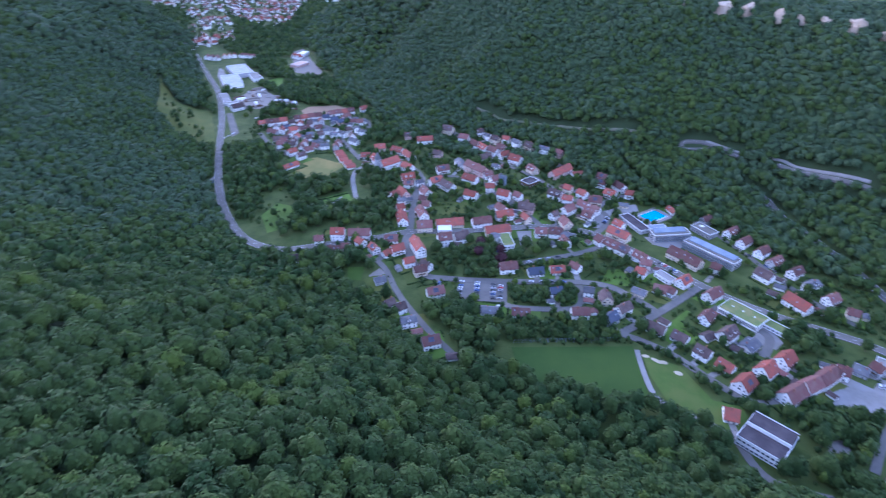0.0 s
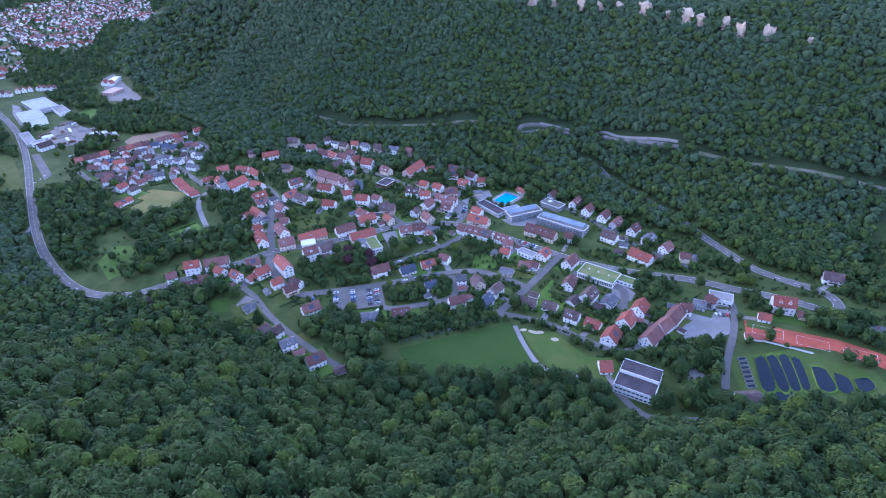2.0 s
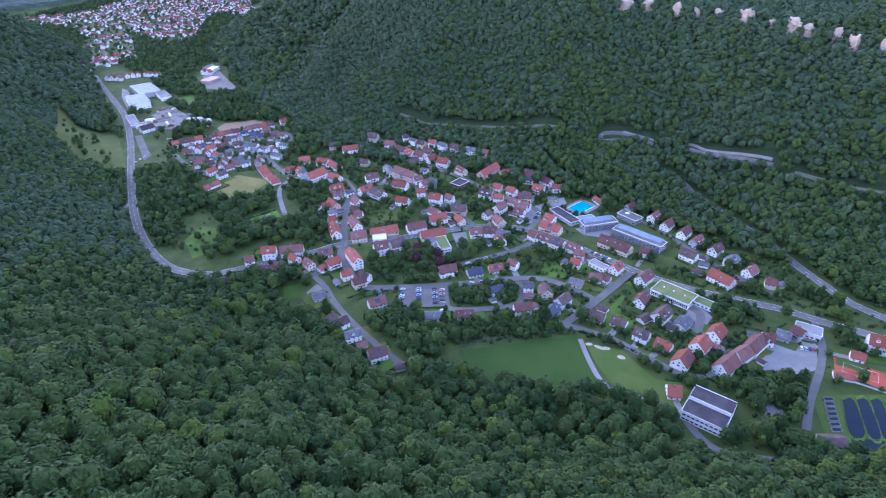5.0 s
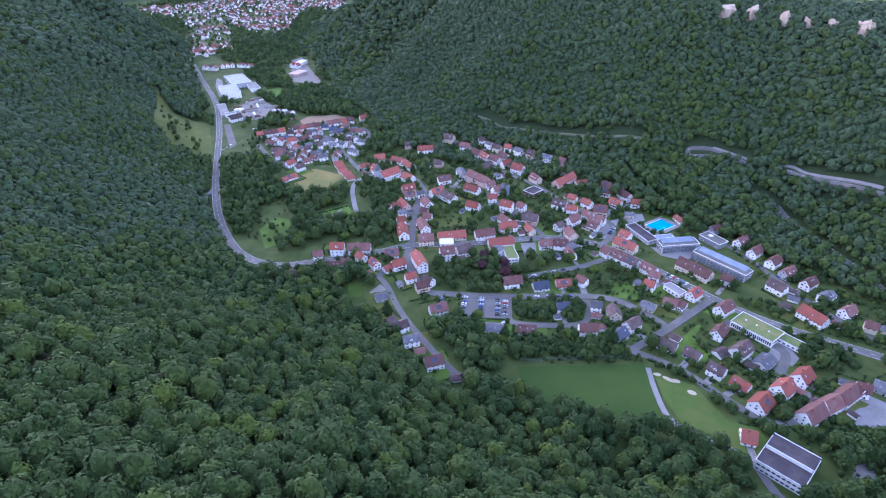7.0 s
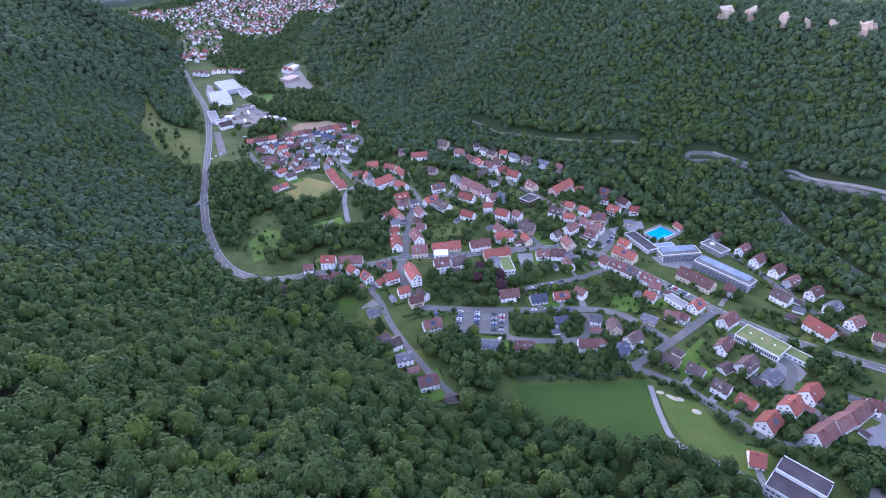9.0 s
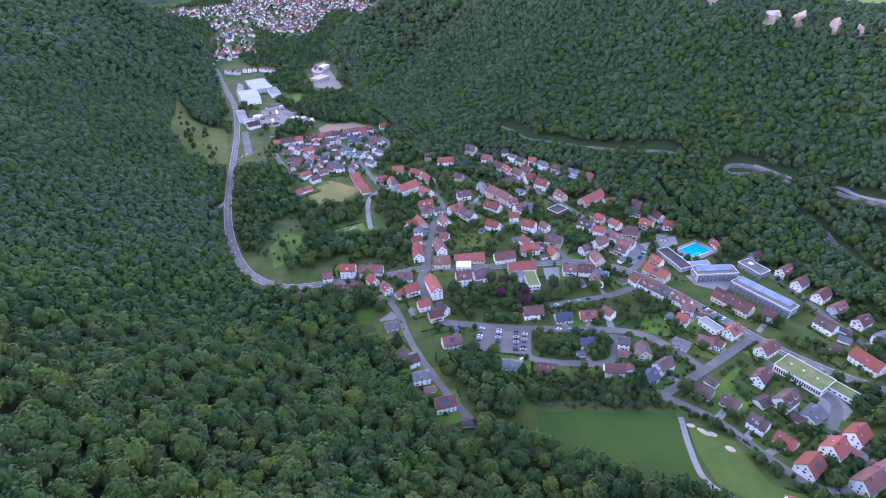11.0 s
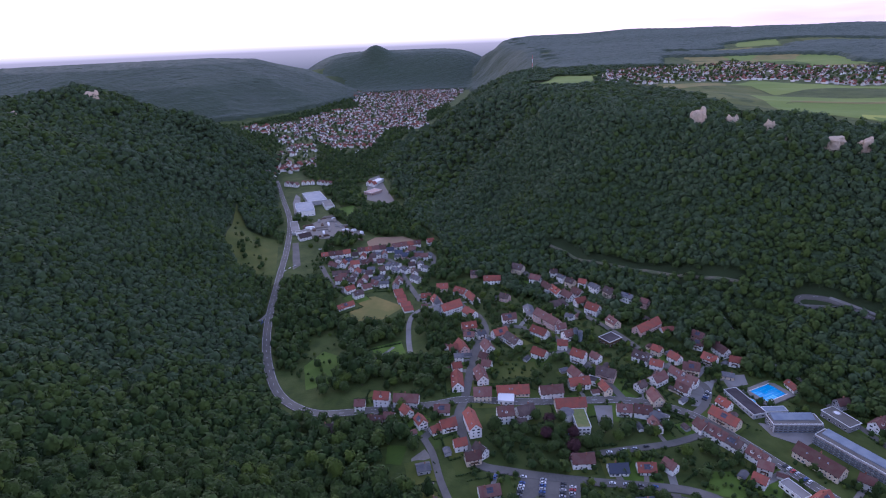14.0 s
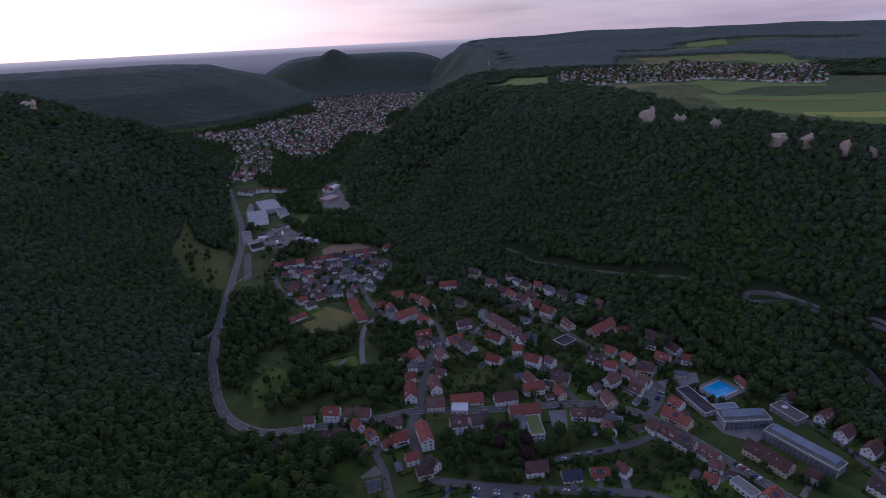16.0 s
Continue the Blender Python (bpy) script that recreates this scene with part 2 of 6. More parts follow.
for colour_name, rgb in (("white", (0.72, 0.72, 0.72)), ("silver", (0.42, 0.43, 0.45)), ("black", (0.02, 0.02, 0.022)), ("blue", (0.03, 0.08, 0.25)), ("red", (0.45, 0.03, 0.03)), ("grey", (0.13, 0.135, 0.14))):
    MAT["car_" + colour_name] = surface(colour_name + "_car_paint", rgb, 0.3, [c * 0.95 for c in rgb], 2, spec=0.6)


# ---- the lie of the land ----
def signed(x, y, line):
    """Distance to a line of points, positive on its right-hand side."""
    best = np.full(np.shape(x), 1e9)
    side = np.ones(np.shape(x))
    for (ax, ay), (bx, by) in zip(line[:-1], line[1:]):
        ux, uy = bx - ax, by - ay
        k = np.clip(((x - ax) * ux + (y - ay) * uy) / (ux * ux + uy * uy), 0, 1)
        dx, dy = x - ax - k * ux, y - ay - k * uy
        d = np.hypot(dx, dy)
        s = np.sign((y - ay) * -ux + (x - ax) * uy)
        near = d < best - 1e-6
        side = np.where(near, s, side)
        best = np.where(near, d, best)
    return best * side


FOOT_EAST = [(900, -420), (700, -140), (560, 90), (430, 240), (335, 350), (245, 455), (150, 530), (50, 610),
             (-60, 690), (-135, 845), (-240, 1060), (-330, 1350), (-330, 1700), (-200, 2300), (-250, 3000),
             (-400, 3600), (-380, 4500), (0, 6500)]
FOOT_WEST = [(700, -330), (420, 20), (330, 110), (240, 140), (150, 170), (60, 200), (-20, 262), (-110, 330), (-190, 400), (-235, 470),
             (-285, 580), (-345, 740), (-400, 900), (-480, 1120), (-560, 1300), (-800, 1480), (-1200, 1640), (-2400, 1500), (-5000, 900)]
FOOT_FAR = [(-5000, 1500), (-2400, 1650), (-1500, 1800), (-1040, 2090), (-850, 2500), (-760, 2950), (-970, 3450), (-1600, 5200)]


def waves(x, y):
    return (np.sin(x / 61 + 1.3 * np.sin(y / 83)) * np.cos(y / 71 + 0.8 * np.sin(x / 97))
            + 0.5 * np.sin(x / 27 + y / 39) * np.cos(y / 31 - x / 45))


def step(a):
    a = np.clip(a, 0, 1)
    return a * a * (3 - 2 * a)


def land(x, y):
    """The ground's height."""
    x, y = np.asarray(x, float), np.asarray(y, float)
    r = np.hypot(x, y)
    floor = 7 * np.exp(-((x + 45) / 95) ** 2 - ((y - 425) / 100) ** 2) + 9 * np.exp(-((x - 60) / 120) ** 2 - ((y - 540) / 70) ** 2)
    wob = waves(x, y)
    de = signed(x, y, FOOT_EAST) + 9 * wob
    dw = -signed(x, y, FOOT_WEST) + 9 * wob
    spurs = waves(x / 1.9 + 40, y / 2.3)      # spurs and gullies on the valley sides
    de = de + 20 * spurs * step((de - 50) / 120)
    dw = dw + 24 * spurs * step((dw - 70) / 130) * step((y - 260) / 200)
    along = np.clip(((x - 191) * -223 + (y - 880) * 88) / (223 ** 2 + 88 ** 2), 0, 1)
    off = np.hypot(x - 191 + 223 * along, y - 880 - 88 * along)
    de = de + step((de - 20) / 90) * (46 * np.exp(-(off / 60) ** 2) - 34 * np.exp(-((x + 95) / 90) ** 2 - ((y - 1080) / 110) ** 2))
    df = signed(x, y, FOOT_FAR) * -1 + 25 * waves(x / 4, y / 4)
    rolling = step((r - 2000) / 500) * (16 * waves(x / 6.1, y / 5.3) - 8)
    top = 172 + rolling + 85 * step((r - 1900) / 2200) - 9 * step((x - 330) / 150) * step((2100 - r) / 500)
    east = np.interp(de, (0, 25, 70, 130, 200, 270, 330, 450, 700), (0, 3, 18, 62, 118, 155, 164, 169, 172)) / 172 * top
    west = np.interp(dw, (0, 20, 60, 120, 200, 300, 420, 600), (0, 5, 28, 62, 108, 150, 182, 192))
    west = west - 3 * step((-x - 800) / 200) + 44 * np.exp(-(((x + 880) / 90) ** 2 + ((y - 1185) / 130) ** 2)) + 50 * np.exp(-(((x + 690) / 130) ** 2 + ((y - 1240) / 120) ** 2))
    far = np.interp(df, (0, 80, 300, 550, 800), (0, 25, 122, 194, 208)) * step((4400 - r) / 800)
    az = np.degrees(np.arctan2(x, y))
    shelf = 188 * np.exp(-(((az + 11.6) / 8.8) ** 6)) * step((r - 3350) / 550)
    shelf = shelf + 55 * np.exp(-(((x + 915) / 75) ** 2 + ((y - 3720) / 110) ** 2))
    return floor + np.maximum.reduce([east, west, far, shelf]) + 2.5 * wob * step(np.maximum(de, dw) / 120) * (r < 1900)


# ---- building helpers ----
def mesh(name, verts, faces, mats, index=None, smooth=False):
    me = bpy.data.meshes.new(name)
    me.from_pydata([tuple(v) for v in verts], [], faces)
    for m in mats:
        me.materials.append(m)
    if index:
        me.polygons.foreach_set("material_index", index)
    if smooth:
        me.polygons.foreach_set("use_smooth", [True] * len(me.polygons))
    me.update()
    return me


def piece(name, me, parent=None, m=None, label=""):
    ob = new(name, me)
    ob.parent = parent
    if m is not None:
        ob.matrix_basis = m
    return tagged(ob, label)


def part(name, bm, material, parent, label=""):
    me = bpy.data.meshes.new(name)
    bm.to_mesh(me)
    bm.free()
    me.materials.append(material)
    ob = new(name, me)
    ob.parent = parent
    return tagged(ob, label)


def box(bm, x0, x1, y0, y1, z0, z1, bevel=0.0):
    r = bmesh.ops.create_cube(bm, size=1, matrix=Matrix.Translation(((x0 + x1) / 2, (y0 + y1) / 2, (z0 + z1) / 2)) @ Matrix.Diagonal((x1 - x0, y1 - y0, z1 - z0, 1)))
    if bevel:
        bmesh.ops.bevel(bm, geom=list({e for v in r["verts"] for e in v.link_edges}), offset=bevel, segments=1, affect="EDGES")
    return bm


def boxes(*sizes, bevel=0.0):
    bm = bmesh.new()
    for s in sizes:
        box(bm, *s, bevel=bevel)
    return bm


def tube(bm, x, y, z0, z1, r0, r1=None, sides=10):
    bmesh.ops.create_cone(bm, cap_ends=True, segments=sides, radius1=r0, radius2=r0 if r1 is None else r1, depth=z1 - z0, matrix=Matrix.Translation((x, y, (z0 + z1) / 2)))
    return bm


def empty(name, m, label, category, group=""):
    ob = new(name)
    ob.empty_display_size = 0.5
    ob.matrix_basis = m
    return tagged(ob, label, category, group)


TABLE_X, TABLE_Y = np.arange(-700, 862, 3.0), np.arange(-150, 1652, 3.0)
TABLE = land(*np.meshgrid(TABLE_X, TABLE_Y))


def height(x, y):
    """The ground's height at one point, read between the points of a 3 m table where there is one."""
    u, v = (x + 700) / 3, (y + 150) / 3
    if not (0 <= u < len(TABLE_X) - 1 and 0 <= v < len(TABLE_Y) - 1):
        return float(land(x, y))
    i, j = int(v), int(u)
    a, b = v - i, u - j
    return float((TABLE[i, j] * (1 - b) + TABLE[i, j + 1] * b) * (1 - a) + (TABLE[i + 1, j] * (1 - b) + TABLE[i + 1, j + 1] * b) * a)


# ---- ground ----
def axis(lo, hi, d, a, b):
    mid_part = list(np.arange(lo, hi + 0.1, d))
    left, right, s = [lo], [hi], d
    while left[-1] > a or right[-1] < b:
        s *= 1.05
        if left[-1] > a:
            left.append(left[-1] - s)
        if right[-1] < b:
            right.append(right[-1] + s)
    return np.array(left[:0:-1] + mid_part + right[1:])


gx, gy = axis(-470, 520, 6, -4950, 4950), axis(60, 860, 6, -1500, 4950)
GX, GY = np.meshgrid(gx, gy)
GZ = land(GX, GY)
nx, ny = len(gx), len(gy)
ids = np.arange(nx * ny).reshape(ny, nx)
quads = np.stack([ids[:-1, :-1], ids[:-1, 1:], ids[1:, 1:], ids[1:, :-1]], -1).reshape(-1, 4)
ground_mesh = bpy.data.meshes.new("ground")
ground_mesh.from_pydata(np.stack([GX, GY, GZ], -1).reshape(-1, 3).tolist(), [], quads.tolist())
ground_mesh.polygons.foreach_set("use_smooth", [True] * len(ground_mesh.polygons))
ground_mesh.materials.append(MAT["ground"])
tagged(new("ground", ground_mesh), "grassy valley floor and wooded slopes", "ground", kind="structure")

# glowing ring wall beyond the hills, the hazy plain painted on it
bm = bmesh.new()
rows = []
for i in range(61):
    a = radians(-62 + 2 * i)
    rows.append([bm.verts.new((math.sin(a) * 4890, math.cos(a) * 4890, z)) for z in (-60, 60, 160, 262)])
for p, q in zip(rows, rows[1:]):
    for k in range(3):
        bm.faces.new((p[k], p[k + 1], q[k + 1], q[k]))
me = bpy.data.meshes.new("backdrop")
bm.to_mesh(me)
bm.free()
plain = bpy.data.materials.new("painted_haze_plain")
plain.use_nodes = True
pn, pk = plain.node_tree.nodes, plain.node_tree.links
pn.clear()
place_of = pn.new("ShaderNodeNewGeometry")
split = pn.new("ShaderNodeSeparateXYZ")
pk.new(place_of.outputs["Position"], split.inputs[0])
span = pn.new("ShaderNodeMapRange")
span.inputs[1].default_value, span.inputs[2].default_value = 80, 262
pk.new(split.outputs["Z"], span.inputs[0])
# haze painted as a glow that pales towards the top
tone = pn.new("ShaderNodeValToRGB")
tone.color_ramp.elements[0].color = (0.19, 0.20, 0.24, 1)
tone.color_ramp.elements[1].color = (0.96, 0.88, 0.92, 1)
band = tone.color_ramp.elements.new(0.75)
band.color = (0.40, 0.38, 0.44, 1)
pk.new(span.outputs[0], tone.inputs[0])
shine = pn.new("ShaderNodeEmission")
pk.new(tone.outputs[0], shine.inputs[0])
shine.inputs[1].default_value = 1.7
end = pn.new("ShaderNodeOutputMaterial")
pk.new(shine.outputs[0], end.inputs[0])
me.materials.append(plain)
tagged(new("backdrop", me), "glowing backdrop painted as a hazy plain on the horizon", "backdrop", kind="structure")

# cells on which no tree stands: 3 m squares
X0, Y0, CELL = -700, -150, 3
TAKEN = np.zeros((600, 520), bool)   # y, x
TIGHT = np.zeros((600, 520), bool)   # the same, with less room about things


HARD = np.zeros((600, 520), bool)    # carriageways, yards and house footprints


def hard(x, y):
    i, j = ((np.asarray(y) - Y0) / CELL).astype(int), ((np.asarray(x) - X0) / CELL).astype(int)
    return HARD[np.clip(i, 0, 599), np.clip(j, 0, 519)]


def harden(x, y, r):
    i, j = np.mgrid[int((y - r - Y0) / CELL):int((y + r - Y0) / CELL) + 2, int((x - r - X0) / CELL):int((x + r - X0) / CELL) + 2]
    ok = (i >= 0) & (j >= 0) & (i < 600) & (j < 520) & (np.hypot(i * CELL + Y0 - y, j * CELL + X0 - x) < r)
    HARD[i[ok], j[ok]] = True


LANES = []      # points along the village streets


def take(x, y, r):
    i, j, n = int((y - Y0) / CELL), int((x - X0) / CELL), int(r / CELL) + 1
    yy, xx = np.mgrid[i - n:i + n + 1, j - n:j + n + 1]
    ok = (np.hypot(yy * CELL + Y0 + 1.5 - y, xx * CELL + X0 + 1.5 - x) < r) & (yy >= 0) & (xx >= 0) & (yy < 600) & (xx < 520)
    TAKEN[yy[ok], xx[ok]] = True
    ok &= np.hypot(yy * CELL + Y0 + 1.5 - y, xx * CELL + X0 + 1.5 - x) < r - 1.2
    TIGHT[yy[ok], xx[ok]] = True


def taken(x, y):
    i, j = ((np.asarray(y) - Y0) / CELL).astype(int), ((np.asarray(x) - X0) / CELL).astype(int)
    ok = (i >= 0) & (j >= 0) & (i < 600) & (j < 520)
    return np.where(ok, TAKEN[np.clip(i, 0, 599), np.clip(j, 0, 519)], False)


def tight(x, y):
    i, j = ((np.asarray(y) - Y0) / CELL).astype(int), ((np.asarray(x) - X0) / CELL).astype(int)
    return TIGHT[np.clip(i, 0, 599), np.clip(j, 0, 519)]


def inside(x, y, poly):
    hit = np.zeros(np.shape(x), bool)
    for (ax, ay), (bx, by) in zip(poly, poly[1:] + poly[:1]):
        hit ^= ((ay > y) != (by > y)) & (x < (bx - ax) * (y - ay) / ((by - ay) or 1e-9) + ax)
    return hit


def curve(points, gap=4.0):
    """A smooth line through the points, sampled evenly."""
    p = [Vector((*q, 0)) for q in points]
    p = [p[0] * 2 - p[1]] + p + [p[-1] * 2 - p[-2]]
    made = []
    for a, b, c, d in zip(p, p[1:], p[2:], p[3:]):
        n = max(2, int((c - b).length / gap))
        for i in range(n):
            t = i / n
            made.append(0.5 * (2 * b + (c - a) * t + (2 * a - 5 * b + 4 * c - d) * t * t + (3 * b - a - 3 * c + d) * t ** 3))
    return made + [p[-2]]


LABELS = {"road": "grey asphalt valley road with a dashed centre line", "street": "narrow grey asphalt village street", "track": "pale gravel forest track on the slope",
          "path": "pale paved footpath through the grass"}


def ribbon(name, width, points, lift=0.45, clear=0):
    line = curve(points)
    verts, faces = [], []
    for i, p in enumerate(line):
        d = (line[min(i + 1, len(line) - 1)] - line[max(i - 1, 0)]).normalized()
        s = Vector((d.y, -d.x, 0))
        mid_z = height(p.x, p.y)
        for k in (-1, -0.5, 0, 0.5, 1):
            q = p + s * (k * width / 2)
            verts.append((q.x, q.y, 0.4 * mid_z + 0.6 * height(q.x, q.y) + lift))
        for q, dz in ((p - s * (width / 2 + 0.2), -0.6), (p + s * (width / 2 + 0.2), -0.6)):
            verts.append((q.x, q.y, height(q.x, q.y) + dz))
        take(p.x, p.y, width / 2 + (1.2 if p.x > 230 and p.y > 290 else 3.0))
        harden(p.x, p.y, width / 2 + 1.2)
        if name in ("street", "road") and p.y < 720:
            LANES.append((p.x, p.y, width / 2))
        for k in range(1, clear // 3 + 1):      # the open bank below a hill road
            take(p.x - 3 * k * p.x / p.length, p.y - 3 * k * p.y / p.length, 4.0)
        if i:
            a, b = 7 * (i - 1), 7 * i
            faces += [(a + k, a + k + 1, b + k + 1, b + k) for k in range(4)]
            faces += [(a + 5, a, b, b + 5), (a + 4, a + 6, b + 6, b + 4)]
    ob = new(name, mesh(name, verts, faces, [MAT["track" if name == "track" else "paving" if name == "path" else "asphalt"]], smooth=False))
    tagged(ob, LABELS[name], name, kind="structure")
    if name == "road":
        for i in range(0, len(line) - 2, 3):
            a, b = line[i], line[i + 1]
            d = (b - a).normalized()
            s = Vector((d.y, -d.x, 0)) * 0.11
            z0, z1 = height(a.x, a.y) + lift + 0.03, height(b.x, b.y) + lift + 0.03
            piece("marking", mesh("marking", [(a.x - s.x, a.y - s.y, z0), (a.x + s.x, a.y + s.y, z0), (b.x + s.x, b.y + s.y, z1), (b.x - s.x, b.y - s.y, z1)], [(0, 1, 2, 3)], [MAT["line"]]), ob)
        if width > 8:
            for side in (-1, 1):
                v, f = [], []
                for i, p in enumerate(line):
                    d = (line[min(i + 1, len(line) - 1)] - line[max(i - 1, 0)]).normalized()
                    s = Vector((d.y, -d.x, 0)) * side
                    for w in (width / 2 - 0.55, width / 2 - 0.40):
                        q = p + s * w
                        v.append((q.x, q.y, 0.4 * height(p.x, p.y) + 0.6 * height(q.x, q.y) + lift + 0.06))
                    if i:
                        f.append((2 * i - 2, 2 * i - 1, 2 * i + 1, 2 * i))
                piece("edge_line", mesh("edge_line", v, f, [MAT["line"]]), ob)
    return ob


PATCH_LABEL = {"soil": "bare brown soil behind the terraced houses", "sand": "pale sand pit in the turf", "turf": "worn green playing field turf", "asphalt": "grey asphalt parking area", "paving": "pale concrete paved yard", "gravel": "bare gravel ground", "pitch": "mown dark green sports pitch", "lawn": "bright green mown lawn",
               "meadow": "pale green rough meadow", "straw": "yellowish mown hay field", "clay": "red clay tennis court", "crop": "light green crop field", "rape": "yellow flowering crop strip"}


def patch(name, stuff, poly, lift=0.3, gap=7.0, category=""):
    edge = []
    for (ax, ay), (bx, by) in zip(poly, poly[1:] + poly[:1]):
        n = max(1, int(math.hypot(bx - ax, by - ay) / gap))
        edge += [(ax + (bx - ax) * i / n, ay + (by - ay) * i / n) for i in range(n)]
    cx, cy = sum(p[0] for p in poly) / len(poly), sum(p[1] for p in poly) / len(poly)
    xs, ys = [p[0] for p in poly], [p[1] for p in poly]
    grid = [(x, y) for x in np.arange(min(xs), max(xs), gap) for y in np.arange(min(ys), max(ys), gap)
            if inside(np.array(cx + (x - cx) * 1.06), np.array(cy + (y - cy) * 1.06), poly)]
    n = len(edge)
    points, _, tris, _, _, _ = delaunay_2d_cdt([Vector(p) for p in edge + grid], [(i, (i + 1) % n) for i in range(n)], [], 1, 0.01)
    verts = [(p.x, p.y, height(p.x, p.y) + lift) for p in points]
    me = mesh(name, verts, [tuple(t) for t in tris], [MAT[stuff]])
    ob = tagged(new(name, me), PATCH_LABEL[stuff], category or name.replace("_", " "), kind="structure")
    for x in np.arange(min(xs), max(xs) + CELL, CELL):
        for y in np.arange(min(ys), max(ys) + CELL, CELL):
            if inside(np.array(x), np.array(y), poly):
                take(x, y, 2.5)
                if stuff in ("asphalt", "paving", "pitch", "clay", "turf"):
                    harden(x, y, CELL)
    return ob


ribbon('road', 8.5, [(-510, 1170), (-444, 1043), (-381, 919), (-334, 794), (-295, 667), (-264, 569), (-238, 504), (-210, 453), (-185, 424), (-155, 409), (-126, 410), (-92, 416), (-62, 420), (-35, 429), (3, 431), (44, 438), (87, 445), (118, 442), (141, 432), (165, 408), (191, 374), (217, 339), (243, 313), (268, 295), (295, 277), (307, 266), (318, 255), (337, 239), (353, 222), (362, 210), (368, 206), (377, 211), (381, 222), (377, 235), (368, 247), (359, 262), (353, 282), (348, 355), (345, 376), (339, 402), (332, 429), (324, 452), (320, 479), (307, 498)])
ribbon('road', 5.5, [(313, 530), (299, 544), (289, 555), (276, 563), (268, 566), (264, 563), (267, 558)], clear=3)
ribbon('road', 6, [(267, 558), (280, 552), (291, 547)])
ribbon('path', 2.5, [(288, 557), (318, 531), (344, 509), (354, 492), (375, 466), (394, 443)])
ribbon('road', 5.5, [(342, 505), (353, 489), (374, 463), (393, 439)], clear=3)
ribbon('track', 3.6, [(45, 729), (62, 714), (81, 691), (129, 653), (147, 642), (185, 613), (222, 593)], clear=3)
ribbon('track', 4, [(405, 422), (441, 379), (478, 340), (523, 299), (568, 258)], clear=3)
ribbon('street', 7, [(-35, 429), (-34, 474), (-31, 516), (-25, 542), (-35, 579), (-51, 601), (-61, 619)])
ribbon('street', 6, [(92, 446), (84, 462), (68, 486), (51, 510), (38, 535), (12, 549), (-13, 557)])
ribbon('street', 6, [(13, 693), (36, 656), (60, 610), (79, 576), (102, 542), (121, 513), (143, 486), (161, 470), (155, 448), (142, 432)])
ribbon('street', 5, [(-61, 382), (-52, 367), (-43, 343), (-32, 321), (-12, 288), (5, 264)])
ribbon('street', 7, [(-35, 429), (-38, 410), (-34, 392), (-21, 362), (5, 356), (50, 354), (99, 354), (121, 352), (138, 344), (157, 321), (161, 313)])
ribbon('street', 6, [(-61, 382), (-51, 396), (-36, 410)])
ribbon('street', 6.5, [(214, 350), (197, 337), (169, 316), (143, 298), (127, 288)])
ribbon('street', 6, [(127, 288), (141, 279), (158, 264), (173, 242), (183, 229), (194, 219)])
ribbon('street', 6, [(109, 349), (108, 332), (102, 320), (87, 317), (48, 321), (45, 335), (47, 353)])
ribbon('street', 6, [(55, 378), (82, 387), (118, 398), (143, 410), (162, 415)])
ribbon('street', 6.5, [(208, 319), (223, 299), (234, 282), (220, 261)])
ribbon('path', 3.5, [(134, 270), (132, 247), (133, 226), (142, 215), (159, 203), (173, 186)])
ribbon('street', 5, [(239, 480), (250, 447), (266, 404), (277, 362), (288, 327), (301, 301), (306, 293)])
ribbon('path', 5, [(-87, 607), (-103, 592), (-107, 568), (-100, 527), (-91, 492)])
ribbon('street', 5, [(170, 189), (172, 172), (179, 159), (203, 150)], clear=9)
ribbon('street', 5, [(311, 256), (299, 233), (280, 211), (255, 188), (236, 167)])
ribbon('path', 4, [(-273, 548), (-271, 567), (-269, 582)])
ribbon('path', 3, [(201, 565), (208, 536), (219, 513), (235, 493), (244, 478)])
ribbon('street', 6, [(-256, 719), (-223, 663), (-198, 638)])
ribbon('street', 6, [(-190, 732), (-170, 746), (-148, 711), (-124, 660), (-104, 619)])
ribbon('street', 6, [(-148, 711), (-111, 714), (-109, 754), (-120, 776)])
ribbon('path', 3, [(-112, 513), (-116, 504), (-125, 491)])

patch('carpark', 'asphalt', [(10.8, 355.2), (46.3, 353.6), (41.6, 326.2), (7.1, 328.5)])
patch('courtyard', 'paving', [(186.7, 426.9), (223.0, 424.8), (223.1, 412.5), (209.4, 402.6), (190.9, 412.8)])
patch('parking_bay', 'paving', [(151.3, 472.5), (170.2, 477.3), (154.3, 442.9), (143.0, 443.4)])
patch('plaza', 'paving', [(67.2, 435.6), (81.4, 437.5), (79.0, 412.2), (68.4, 410.7)])
patch('yard', 'paving', [(229.4, 303.3), (240.3, 288.0), (241.2, 275.8), (225.0, 262.3), (221.0, 277.9)])
patch('forecourt', 'paving', [(177.6, 487.8), (198.1, 490.6), (196.6, 476.8), (179.0, 469.7)])
patch('site', 'gravel', [(-66.4, 360.9), (-58.2, 370.8), (-47.2, 357.4), (-47.0, 339.8), (-60.0, 340.6)])
patch('builders_yard', 'gravel', [(-332, 831), (-342, 883), (-318, 940), (-296, 916), (-264, 874), (-237, 864), (-229, 823), (-263, 833), (-278, 826), (-303, 826)])
patch('farm_yard', 'gravel', [(-320, 1204), (-304, 1242), (-267, 1141), (-225, 1036), (-237, 1017), (-279, 1043)])
patch('factory_yard', 'paving', [(-433.9, 1082.7), (-417.0, 1061.3), (-367.3, 934.8), (-378.4, 935.5), (-416.9, 1023.3)])
patch('store_yard', 'asphalt', [(-330.6, 804.1), (-322.6, 808.2), (-285.5, 719.9), (-290.6, 704.7)])
